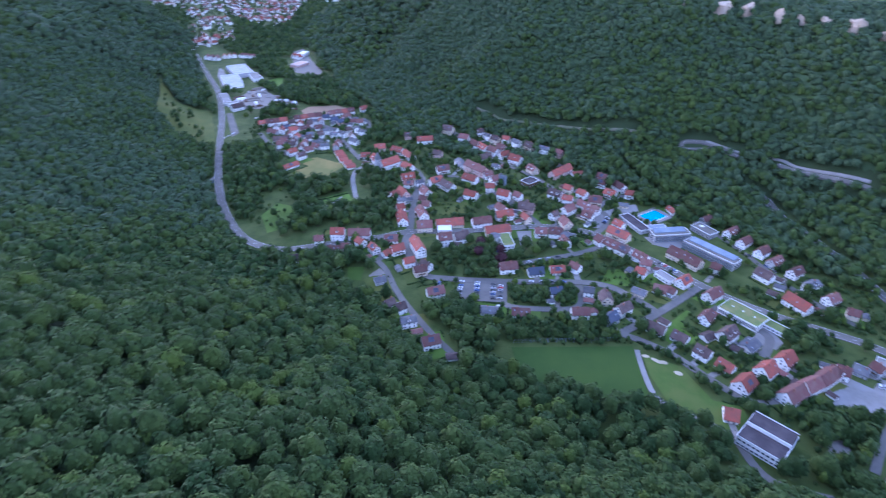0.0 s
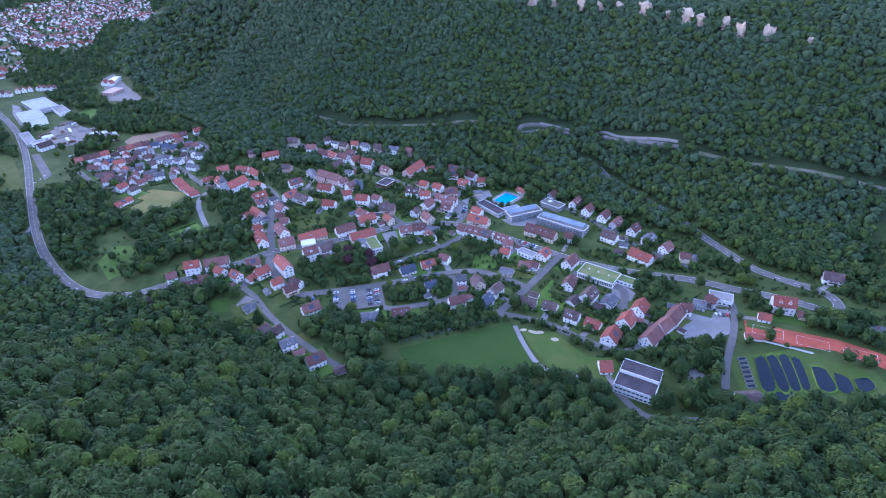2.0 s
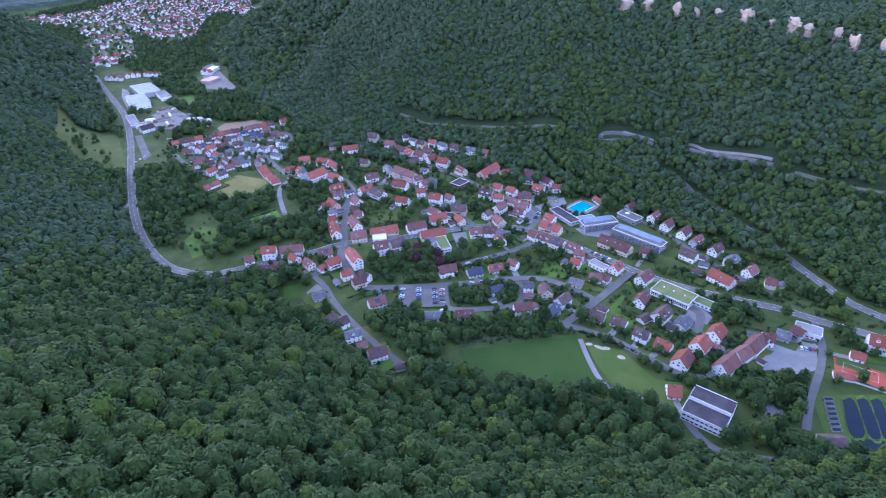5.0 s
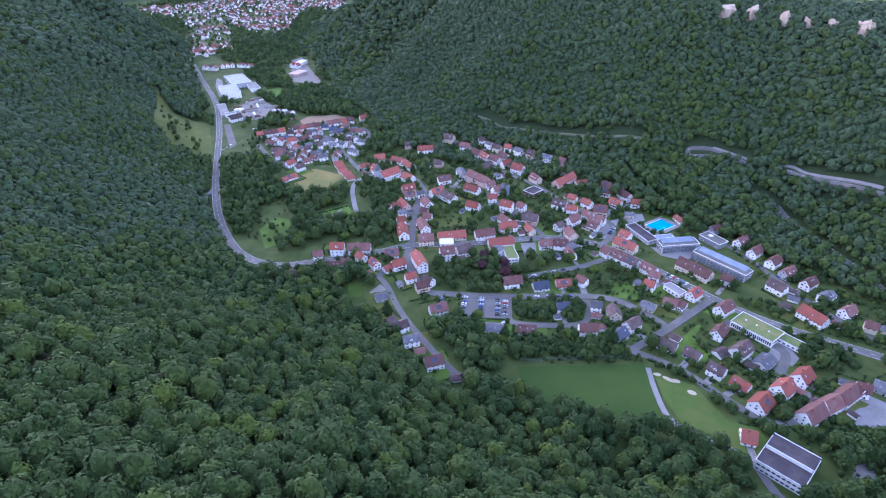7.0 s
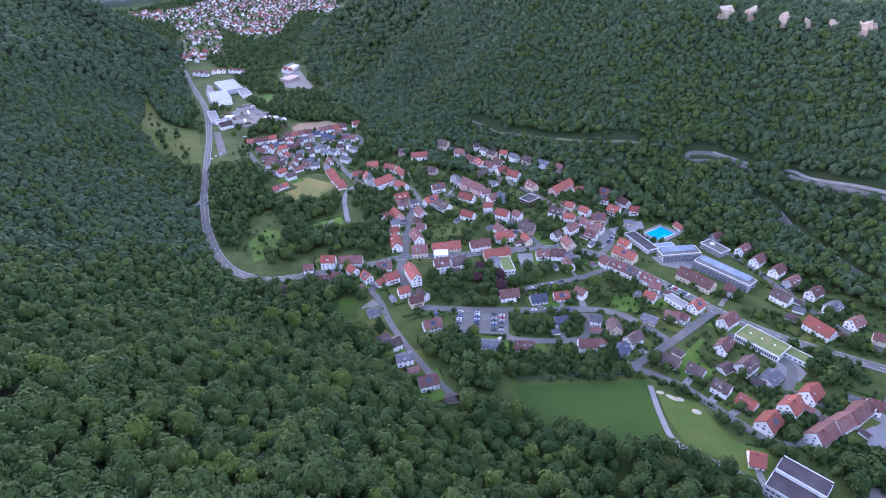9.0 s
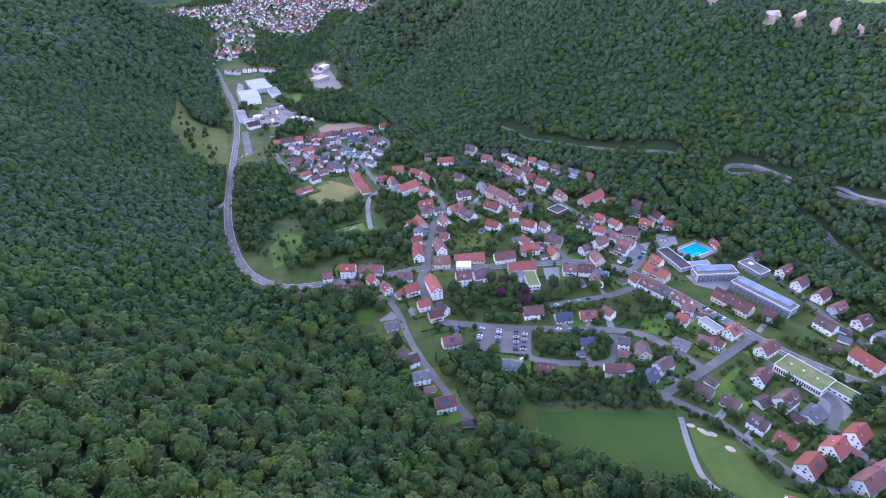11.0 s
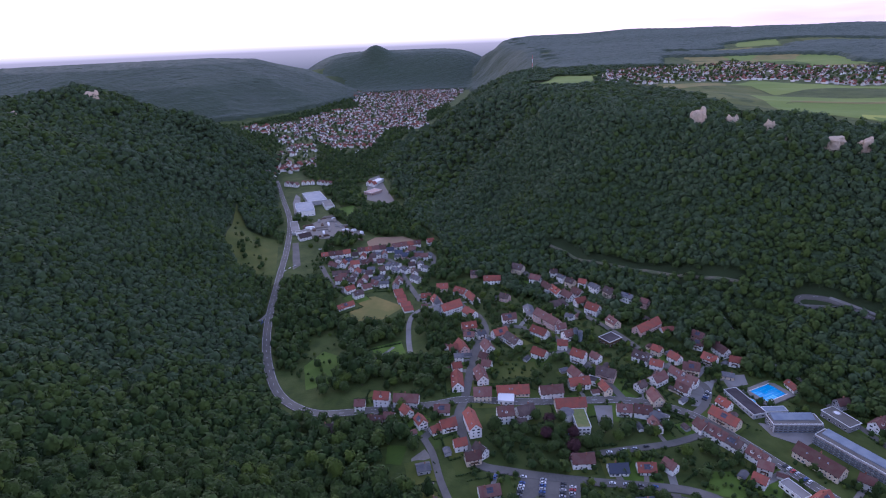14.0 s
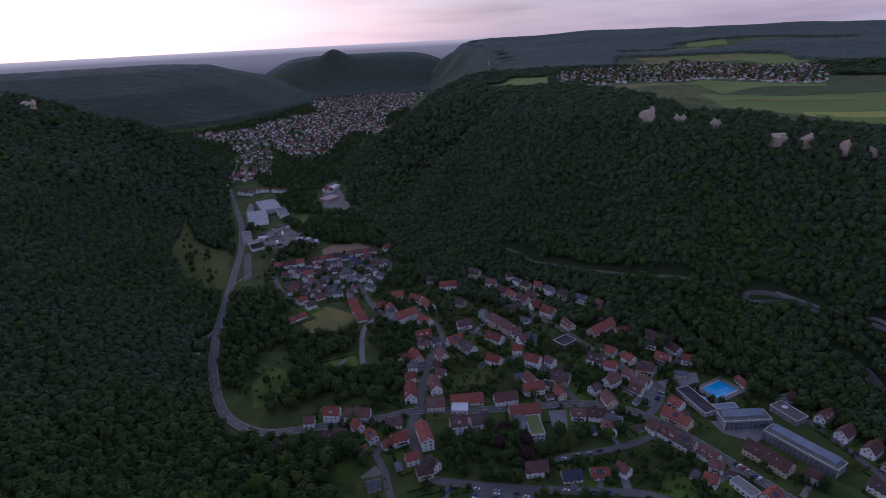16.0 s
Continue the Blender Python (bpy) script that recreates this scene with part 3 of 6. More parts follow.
patch('sports_pitch', 'pitch', [(45.0, 273.7), (131.9, 273.8), (128.1, 217.3), (107.9, 222.3), (47.6, 244.2)])
patch('play_field', 'turf', [(136.3, 266.4), (158.8, 253.2), (169.8, 217.6), (161.1, 207.4), (139.1, 220.9), (135.2, 244.7)])
patch('meadow', 'meadow', [(-472.4, 920.3), (-417.1, 841.8), (-356.9, 816.0), (-306.9, 686.3), (-356.1, 688.6), (-406.9, 752.6)])
patch('hay_field', 'straw', [(-190.4, 620.6), (-159.8, 629.7), (-120.0, 604.1), (-139.0, 569.3), (-170.1, 567.1)])
patch('lawn', 'lawn', [(-189.1, 476.9), (-179.4, 504.3), (-156.9, 493.6), (-152.9, 451.8), (-173.5, 439.4)])
patch('lawn', 'lawn', [(-134.5, 510.9), (-107.5, 525.6), (-96.6, 497.8), (-118.9, 487.7)])
patch('lawn', 'lawn', [(138.9, 372.0), (151.6, 372.9), (159.3, 360.9), (149.5, 347.0), (127.8, 352.9)])
patch('lawn', 'lawn', [(4.9, 679.2), (24.1, 670.4), (21.9, 652.6), (7.8, 647.7)])
patch('garden', 'meadow', [(-17.0, 487.9), (21.0, 488.8), (25.4, 468.7), (-12.5, 459.0)])
patch('bare_field', 'soil', [(-219, 815), (-211, 834), (-169, 840), (-139, 817), (-167, 797), (-209, 791)])
patch('lawn', 'lawn', [(-320.7, 981.1), (-297.4, 1007.3), (-267.0, 970.2), (-285.5, 929.4)])
patch('sand_pit', 'sand', [(135.4, 263.9), (135.8, 262.9), (137.0, 262.1), (138.6, 261.7), (140.0, 262.0), (140.7, 262.8), (140.4, 263.8), (139.2, 264.7), (137.6, 265.0), (136.1, 264.7)], 0.5)
patch('sand_pit', 'sand', [(140.9, 261.5), (140.9, 260.2), (142.2, 258.2), (144.3, 256.3), (146.4, 255.3), (147.7, 255.5), (147.7, 256.8), (146.4, 258.8), (144.3, 260.6), (142.2, 261.7)], 0.5)
patch('sand_pit', 'sand', [(146.1, 257.9), (146.1, 256.7), (147.2, 255.6), (148.7, 254.9), (150.3, 255.0), (151.1, 255.7), (151.1, 256.9), (150.1, 258.0), (148.5, 258.7), (147.0, 258.7)], 0.5)
patch('sand_pit', 'sand', [(152.6, 247.9), (152.4, 246.6), (153.2, 245.1), (154.7, 244.1), (156.4, 243.9), (157.5, 244.5), (157.7, 245.8), (156.9, 247.3), (155.4, 248.3), (153.8, 248.5)], 0.5)
patch('lawn', 'lawn', [(158.7, 292.1), (185.8, 314.9), (197.1, 307.9), (181.2, 294.0)])
patch('lawn', 'lawn', [(259.1, 320.5), (269.8, 310.3), (260.3, 295.6), (246.6, 305.3)])
patch('lawn', 'lawn', [(85.6, 465.7), (93.4, 460.0), (105.4, 446.6), (93.6, 448.5)])
patch('lawn', 'lawn', [(-86.1, 373.3), (-71.3, 373.3), (-72.4, 354.5), (-83.7, 355.6)])
patch('clay_court', 'clay', [(297.6, 220.9), (318.2, 201.4), (342.5, 181.8), (360.1, 158.6), (347.7, 148.4), (336.0, 166.8), (332.0, 173.0), (305.4, 188.3), (288.5, 208.2)])
patch('yard', 'paving', [(253.7, 235.3), (295.6, 235.3), (279.4, 211.4), (265.2, 209.6), (232.5, 219.6)])
patch('gravel_yard', 'gravel', [(222.7, 190.8), (235.1, 189.5), (230.9, 178.6), (217.9, 178.6)])

# fields on the plateau
patch("crop_field", "crop", [(38, 1439), (107, 1694), (242, 1941), (239, 1691), (165, 1463), (74, 1322)], 0.6, 30)
patch("crop_field", "crop", [(425, 1319), (498, 1396), (567, 1318), (676, 1235), (651, 1189), (543, 1217), (446, 1136), (461, 1290)], 0.6, 30)
patch("hay_field", "straw", [(222, 1334), (427, 1335), (411, 1286), (302, 1217), (239, 1270)], 0.6, 30)
patch("crop_field", "crop", [(370, 930), (400, 1130), (540, 1060), (1400, 900), (1200, 420), (700, 560), (470, 820)], 0.6, 30)
patch("meadow", "meadow", [(250, 1180), (300, 1020), (370, 925), (470, 815), (480, 900), (440, 1130), (460, 1290), (430, 1330), (260, 1330)], 0.3, 30)
patch("crop_strip", "rape", [(440, 850), (1250, 560), (1270, 600), (455, 880)], 0.9, 30)
patch("hay_field", "straw", [(420, 1010), (800, 880), (810, 910), (430, 1040)], 0.9, 30)
patch("crop_field", "crop", [(654, 2151), (928, 2637), (810, 2219), (920, 2163), (1045, 1925), (943, 1732), (789, 1845), (670, 2037)], 0.8, 40)



# ---- houses ----
def window_mesh(w, h):
    bm = boxes((-w / 2, w / 2, -0.05, 0.06, 0, h))
    me_verts = [(-w / 2, 0.06, 0), (w / 2, 0.06, 0), (w / 2, 0.06, h), (-w / 2, 0.06, h), (-w / 2, -0.05, 0), (w / 2, -0.05, 0), (w / 2, -0.05, h), (-w / 2, -0.05, h)]
    e = 0.12
    inner = [(-w / 2 + e, -0.05, e), (w / 2 - e, -0.05, e), (w / 2 - e, -0.05, h - e), (-w / 2 + e, -0.05, h - e)]
    deep = [(x, -0.01, z) for x, _, z in inner]
    bm.free()
    faces = [(4, 5, 9, 8), (5, 6, 10, 9), (6, 7, 11, 10), (7, 4, 8, 11), (8, 9, 13, 12), (9, 10, 14, 13), (10, 11, 15, 14), (11, 8, 12, 15),
             (0, 1, 5, 4), (1, 2, 6, 5), (2, 3, 7, 6), (3, 0, 4, 7), (12, 13, 14, 15)]
    return mesh("window", me_verts + inner + deep, faces, [MAT["frame"], MAT["glass"]], [0] * 12 + [1])


WINDOW = window_mesh(1.2, 1.45)
WIDE = window_mesh(2.1, 1.5)
DOOR = window_mesh(1.15, 2.15)
ROOF_WORD = {"r": "bright red tiled", "m": "weathered brown-red tiled", "d": "dark brown tiled", "g": "grey tiled", "b": "slate-blue tiled"}
WALL_WORD = {"w": "white rendered", "c": "cream rendered", "p": "pink rendered", "g": "grey rendered"}
chance = random.Random(7)


def gable_wall(L, W, eave, rise, deep=2.5):
    l, w = L / 2, W / 2
    v = []
    for x in (-l, l):
        v += [(x, -w, -deep), (x, w, -deep), (x, w, eave), (x, 0, eave + rise), (x, -w, eave)]
    return v, [(0, 4, 3, 2, 1), (5, 6, 7, 8, 9), (0, 1, 6, 5), (1, 2, 7, 6), (4, 0, 5, 9), (2, 3, 8, 7), (3, 4, 9, 8)]


def gable_roof(L, W, eave, rise, over=0.55, thick=0.28):
    l, w = L / 2 + over, W / 2
    k = rise / w
    v = []
    for x in (-l, l):
        v += [(x, -w - over, eave - over * k), (x, 0, eave + rise), (x, w + over, eave - over * k),
              (x, w + over, eave - over * k + thick), (x, 0, eave + rise + thick * 1.25), (x, -w - over, eave - over * k + thick)]
    return v, [(0, 5, 4, 1), (1, 4, 3, 2), (7, 10, 11, 6), (8, 9, 10, 7), (5, 11, 10, 4), (4, 10, 9, 3), (0, 1, 7, 6), (1, 2, 8, 7), (0, 6, 11, 5), (3, 9, 8, 2)]


def face_windows(thing, x0, x1, y, turn, storeys, eave, far, sides=("window",)):
    """Rows of windows along a wall from x0 to x1 of the local axis that turn names, at y out from the middle."""
    span = x1 - x0
    n = max(1, int(span / (3.6 if far else 2.9)))
    for s in range(max(1, storeys)):
        z = 0.9 + s * 2.7
        if z + 1.4 > eave + 0.1 and storeys > 0 and s:
            break
        for i in range(n):
            x = x0 + span * (i + 0.5) / n
            if chance.random() < 0.1:
                continue
            if s == 0 and i == n // 2 and turn == 0:
                piece("door", DOOR, thing, Matrix.Rotation(turn, 4, "Z") @ pose(x, -y, 0.05), "dark glazed house door")
            else:
                piece("window", WINDOW if chance.random() < 0.75 else WIDE, thing, Matrix.Rotation(turn, 4, "Z") @ pose(x, -y, z))


HOUSES = []


def house(x, y, turn, L, W, eave, roof, wall, steep=0.94):
    """A gabled house with its long axis turned by so many degrees."""
    far = y > 640
    eave = eave + 0.5 if eave > 4 else eave
    rise = W / 2 * (0.5 if roof == "g" or eave < 3 else steep)
    z = min(height(x, y), height(x + 3, y - 3) + 0.8)
    storeys = 1 if eave < 4 else 2 if eave < 7 else 3
    size = "shed" if eave < 3 else "long" if L > 24 else "tall" if storeys == 3 else "small" if storeys == 1 else "two-storey"
    name = "garage" if eave < 3 else "house"
    thing = empty(name, pose(x, y, z, 0, 0, turn), f"{size} {WALL_WORD[wall]} {name} with {ROOF_WORD[roof]} gable roof".replace("shed ", "low "), name, "village houses")
    HOUSES.append((x, y, turn, L, W, eave, roof))
    take(x, y, max(L, W) / 2 + 2.5)
    for k in range(-2, 3):
        harden(x + math.cos(radians(turn)) * L * 0.2 * k, y + math.sin(radians(turn)) * L * 0.2 * k, W / 2 + 0.8)
    if eave > 3 and y > 520:      # an open garden on the valley side
        for k in range(1, 4):
            take(x * (1 - 0.006 * k), y * (1 - 0.006 * k), max(L, W) / 2 + 1.5)
    v, f = gable_wall(L, W, eave, rise)
    piece("wall", mesh("wall", v, f, [MAT["wall_" + wall]]), thing)
    v, f = gable_roof(L, W, eave, rise)
    top = piece("roof", mesh("roof", v, f, [MAT["roof_" + roof]]), thing)
    if eave > 3:
        cx = chance.uniform(-0.3, 0.3) * L
        side = chance.choice((-1, 1)) * W * 0.09
        piece("chimney", part_box("chimney", (-0.4, 0.4, -0.35, 0.35, 0, rise * 0.55 + 0.9), MAT["brick"]), thing, pose(cx, side, eave + rise * 0.55))
        # roof windows
        for i in range(chance.choice((0, 0, 1, 2, 3)) if L > 9 else 0):
            sx, sd = chance.uniform(-0.38, 0.38) * L, chance.choice((-1, -1, 1))
            k = chance.uniform(0.35, 0.65)
            a = math.degrees(math.atan2(rise, W / 2))
            piece("skylight", SKYLIGHT, top, pose(sx, sd * W / 2 * (1 - k), eave + rise * k + 0.36, -sd * a, 0, 0))
        sd = -1 if math.cos(radians(turn)) > 0 else 1      # the slope that faces down the valley
        a = math.degrees(math.atan2(rise, W / 2))
        if L > 10 and eave > 4 and not far and chance.random() < 0.2:
            for dx in ((0,) if L < 13 else (-L * 0.2, L * 0.2)):
                piece("dormer", DORMERS[roof], thing, pose(dx, sd * W * 0.29, eave + rise * 0.42, 0, 0, 0 if sd < 0 else 180))
        elif L > 9 and not far and chance.random() < 0.14:
            for i in range(4):
                for j in (0.35, 0.35 + 1.7 / (rise * 1.4)):
                    piece("solar_panel", SOLAR, top, pose(-1.6 + i * 1.04, sd * W / 2 * (1 - j), eave + rise * j + 0.4, -sd * a, 0, 0))
    for k in range(4):
        ang = radians(turn) + k * math.pi / 2
        if math.cos(ang) < -0.35 or eave < 3:      # the side away from the valley's mouth is blind
            continue
        if k % 2 == 0:
            face_windows(thing, -L / 2 + 0.5, L / 2 - 0.5, W / 2, k * math.pi / 2, storeys, eave, far)
        else:
            face_windows(thing, -W / 2 + 0.6, W / 2 - 0.6, L / 2, k * math.pi / 2, storeys, eave, far)
            if rise > 3:
                piece("window", WINDOW, thing, Matrix.Rotation(k * math.pi / 2, 4, "Z") @ pose(0, -L / 2, eave + 0.5))
    if eave > 5 and not far and chance.random() < 0.3:
        s = -1 if math.cos(radians(turn)) > 0 else 1
        piece("balcony", balcony_mesh(min(L * 0.5, 6)), thing, pose(0, s * W / 2, 2.9, 0, 0, 0 if s < 0 else 180))
    return thing


def part_box(name, size, material):
    bm = boxes(size)
    me = bpy.data.meshes.new(name)
    bm.to_mesh(me)
    bm.free()
    me.materials.append(material)
    return me


SKYLIGHT = mesh("skylight", [(-0.45, -0.6, 0), (0.45, -0.6, 0), (0.45, 0.6, 0), (-0.45, 0.6, 0), (-0.45, -0.6, 0.1), (0.45, -0.6, 0.1), (0.45, 0.6, 0.1), (-0.45, 0.6, 0.1)],
                [(0, 3, 2, 1), (4, 5, 6, 7), (0, 1, 5, 4), (1, 2, 6, 5), (2, 3, 7, 6), (3, 0, 4, 7)], [MAT["frame"], MAT["metal"]], [0, 1, 0, 0, 0, 0])


def balcony_mesh(w):
    bm = boxes((-w / 2, w / 2, -1.4, 0.05, -0.16, 0), (-w / 2, w / 2, -1.4, -1.32, 0.0, 0.95), (-w / 2, -w / 2 + 0.08, -1.32, 0, 0.0, 0.95), (w / 2 - 0.08, w / 2, -1.32, 0, 0.0, 0.95))
    me = bpy.data.meshes.new("balcony")
    bm.to_mesh(me)
    bm.free()
    me.materials.append(MAT["wood"])
    return me


def dormer_mesh(w):
    """A small gabled dormer that looks out of the slope towards -y."""
    v = [(-w, -1.1, -0.6), (w, -1.1, -0.6), (w, -1.1, 0.9), (0, -1.1, 1.7), (-w, -1.1, 0.9), (-w, 2.0, -0.6), (w, 2.0, -0.6), (w, 2.0, 0.9), (0, 2.0, 1.7), (-w, 2.0, 0.9)]
    f = [(0, 1, 2, 3, 4), (1, 6, 7, 2), (5, 0, 4, 9), (9, 8, 7, 6, 5)]
    k = w + 0.2
    v += [(-k, -1.35, 0.80), (0, -1.35, 1.9), (k, -1.35, 0.80), (-k, 2.1, 0.80), (0, 2.1, 1.9), (k, 2.1, 0.80)]
    f += [(10, 13, 14, 11), (11, 14, 15, 12)]
    v += [(-0.5, -1.13, 0), (0.5, -1.13, 0), (0.5, -1.13, 0.9), (-0.5, -1.13, 0.9)]
    f += [(16, 17, 18, 19)]
    return v, f


DORMERS = {k: mesh("dormer", *dormer_mesh(1.1), [MAT["wall_w"], MAT["roof_" + k], MAT["glass"]], [0, 0, 0, 0, 1, 1, 2]) for k in "rmdgb"}
SOLAR = part_box("solar_panel", (-0.5, 0.5, -0.8, 0.8, 0, 0.06), MAT["roof_b"])


def garden_lawn(corner, stuff, lift, name="garden_lawn", label="garden grass beside the house", rough=0.7):
    a, b, c, d = [Vector(p) for p in corner]
    v, f = [], []
    for i in range(7):
        for j in range(7):
            p = a.lerp(b, i / 6).lerp(d.lerp(c, i / 6), j / 6)
            edge = i in (0, 6) or j in (0, 6)
            p = p + Vector((chance.uniform(-rough, rough), chance.uniform(-rough, rough))) * (edge * min(1, 0.7 / rough * 14))
            v.append((p.x, p.y, height(p.x, p.y) + lift))
            if i < 6 and j < 6:
                f.append((i * 7 + j, i * 7 + j + 7, i * 7 + j + 8, i * 7 + j + 1))
    tagged(new(name, mesh(name, v, f, [MAT[stuff]])), label, name.split("_")[0], kind="structure")


def drive(x, y, room):
    """A paved drive from the house to the nearest street."""
    lx, ly, half = min(LANES, key=lambda q: (q[0] - x) ** 2 + (q[1] - y) ** 2)
    gap = math.hypot(lx - x, ly - y)
    if gap > 38 or gap < 6:
        return
    d = Vector(((lx - x) / gap, (ly - y) / gap))
    s = Vector((d.y, -d.x)) * chance.uniform(1.6, 2.6)
    v, f = [], []
    n = max(2, int(gap / 4))
    for i in range(n + 1):
        p = Vector((x, y)) + d * (gap - half * 0.9) * i / n
        for q in (p - s, p + s):
            v.append((q.x, q.y, height(q.x, q.y) + 0.37))
        if i:
            f.append((2 * i - 2, 2 * i - 1, 2 * i + 1, 2 * i))
    tagged(new("driveway", mesh("driveway", v, f, [MAT["paving" if chance.random() < 0.6 else "gravel"]])), "pale paved drive beside the house", "driveway", kind="structure")
    if chance.random() < 0.22:
        DRIVES.append((lx - d.x * (half + 4), ly - d.y * (half + 4), math.degrees(math.atan2(d.y, d.x))))


DRIVES = []
house(-83, 649, 12, 12.6, 9.5, 4.9, 'r', 'c')
house(-60, 638, -30, 14.8, 9.5, 4.9, 'r', 'w')
house(-45, 621, -58, 19.0, 9.5, 4.9, 'r', 'w')
house(-99, 627, 4, 10.3, 7.8, 3.2, 'r', 'w')
house(-84, 610, -64, 16.6, 9.5, 4.9, 'r', 'w')
house(-44, 579, -46, 15.5, 9.5, 4.9, 'r', 'w')
house(-42, 545, 19, 14.0, 9.5, 4.9, 'r', 'p')
house(-40, 526, -3, 9.6, 7.5, 4.9, 'm', 'w')
house(-29, 529, 30, 8.0, 7.5, 4.9, 'g', 'w')
house(-49, 691, 7, 9.1, 7.5, 4.9, 'd', 'p')
house(-26, 674, 8, 20.1, 9.5, 4.9, 'r', 'w')
house(5, 695, -30, 14.3, 10.6, 4.9, 'd', 'c')
house(-9, 623, -27, 10.8, 8.2, 4.9, 'd', 'p')
house(-3, 564, 18, 13.8, 9.5, 4.9, 'm', 'w')
house(18, 581, -79, 22.9, 9.5, 4.9, 'g', 'w')
house(-11, 530, 33, 14.1, 9.5, 4.9, 'r', 'w')
house(2, 517, -51, 17.9, 9.5, 4.9, 'd', 'w')
house(-53, 501, 20, 8.0, 7.5, 4.9, 'r', 'w')
house(-45, 504, -63, 15.2, 9.5, 4.9, 'r', 'p')
house(-21, 504, -64, 13.4, 9.5, 4.9, 'm', 'w')
house(26, 671, -28, 12.7, 9.5, 4.9, 'm', 'w')
house(47, 678, 8, 8.0, 7.5, 4.9, 'd', 'w')
house(56, 666, -49, 10.0, 7.6, 4.9, 'g', 'w')
house(65, 654, -43, 10.6, 8.1, 4.9, 'd', 'c')
house(78, 648, -26, 8.9, 7.5, 4.9, 'r', 'w')
house(90, 636, -53, 12.7, 9.5, 4.9, 'g', 'w')
house(104, 622, -52, 13.0, 9.5, 4.9, 'd', 'c')
house(121, 611, -41, 13.7, 9.5, 4.9, 'g', 'w')
house(136, 598, -42, 8.4, 7.5, 4.9, 'm', 'p')
house(39, 651, -55, 15.7, 9.5, 4.9, 'm', 'w')
house(48, 640, -61, 17.4, 9.5, 4.9, 'r', 'w')
house(60, 628, -54, 15.4, 9.5, 4.9, 'm', 'w')
house(71, 633, -46, 12.5, 9.5, 4.9, 'm', 'w')
house(72, 612, 26, 11.8, 8.9, 4.9, 'r', 'w')
house(83, 588, -41, 14.5, 10.6, 7.4, 'r', 'w')
house(47, 603, 25, 16.4, 9.5, 4.9, 'd', 'w')
house(35, 557, -51, 30.8, 10.6, 7.4, 'm', 'p')
house(47, 542, 23, 9.6, 7.5, 4.9, 'm', 'w')
house(58, 570, -27, 8.0, 7.0, 4.9, 'g', 'w')
house(54, 529, 31, 11.8, 9.0, 4.9, 'm', 'w')
house(27, 532, -36, 16.2, 9.5, 4.9, 'r', 'w')
house(47, 512, -3, 8.8, 7.5, 4.9, 'r', 'w')
house(60, 493, -30, 12.2, 9.7, 7.4, 'r', 'w')
house(75, 495, -46, 8.7, 7.5, 4.9, 'm', 'w')
house(99, 560, -62, 13.3, 8.8, 4.9, 'm', 'c')
house(130, 555, 42, 31.4, 10.6, 4.9, 'r', 'p')
house(150, 555, 15, 14.2, 8.0, 2.4, 'r', 'w')
house(115, 500, -36, 14.3, 9.5, 4.9, 'd', 'w')
house(126, 491, -25, 10.3, 7.8, 4.9, 'r', 'w')
house(131, 513, -42, 8.7, 7.5, 4.9, 'r', 'c')
house(144, 503, -54, 10.6, 8.1, 4.9, 'r', 'w')
house(157, 492, -23, 8.5, 7.5, 4.9, 'm', 'w')
house(26, 496, -33, 13.0, 8.8, 4.9, 'r', 'w')
house(-101, 421, -2, 12.2, 9.3, 7.4, 'r', 'w')
house(-81, 421, 0, 19.8, 9.7, 4.9, 'm', 'w')
house(-118, 415, 7, 8.0, 7.5, 4.9, 'm', 'w')
house(-78, 406, -48, 9.4, 7.5, 4.9, 'r', 'w')
house(-101, 398, 0, 11.2, 8.5, 3.2, 'm', 'c')
house(-91, 402, -3, 8.0, 7.5, 3.2, 'm', 'w')
house(-65, 395, -55, 9.7, 7.5, 4.9, 'r', 'w')
house(-51, 412, 4, 11.8, 9.0, 3.2, 'm', 'w')
house(-44, 393, 26, 11.4, 8.7, 4.9, 'r', 'w')
house(-53, 389, 38, 8.0, 7.0, 3.2, 'r', 'w')
house(-26, 395, -70, 21.0, 8.8, 7.4, 'r', 'w')
house(-24, 458, -73, 17.9, 9.5, 4.9, 'm', 'w')
house(-21, 433, 7, 13.8, 10.6, 4.9, 'm', 'c')
house(-43, 448, -80, 20.1, 9.5, 4.9, 'r', 'w')
house(-46, 470, 23, 8.0, 7.5, 4.9, 'r', 'w')
house(-46, 487, 11, 8.0, 7.5, 4.9, 'g', 'w')
house(-23, 487, -33, 8.0, 7.5, 4.9, 'm', 'c')
house(-20, 475, -15, 8.0, 8.0, 4.9, 'm', 'w')
house(3, 442, 9, 25.8, 10.6, 3.2, 'r', 'c')
house(-2, 408, 13, 12.1, 10.6, 7.4, 'm', 'w')
house(13, 415, 25, 13.4, 10.6, 4.9, 'd', 'w')
house(-33, 374, 22, 8.9, 7.5, 4.9, 'r', 'w')
house(-18, 369, -44, 9.8, 7.5, 4.9, 'd', 'w')
house(-23, 362, 21, 10.6, 8.1, 4.9, 'm', 'c')
house(81, 473, -23, 15.5, 10.6, 4.9, 'd', 'p')
house(56, 469, -61, 13.2, 9.5, 4.9, 'm', 'w')
house(57, 458, 17, 17.2, 9.5, 4.9, 'r', 'w')
house(78, 454, -67, 11.3, 7.0, 4.9, 'r', 'c')
house(34, 444, 13, 18.3, 9.7, 4.9, 'm', 'w')
house(48, 429, 10, 23.3, 10.6, 4.9, 'r', 'c')
house(89, 428, -2, 11.2, 8.5, 4.9, 'm', 'w')
house(103, 428, -10, 12.5, 9.5, 4.9, 'm', 'w')
house(114, 422, -29, 12.4, 9.4, 4.9, 'g', 'w')
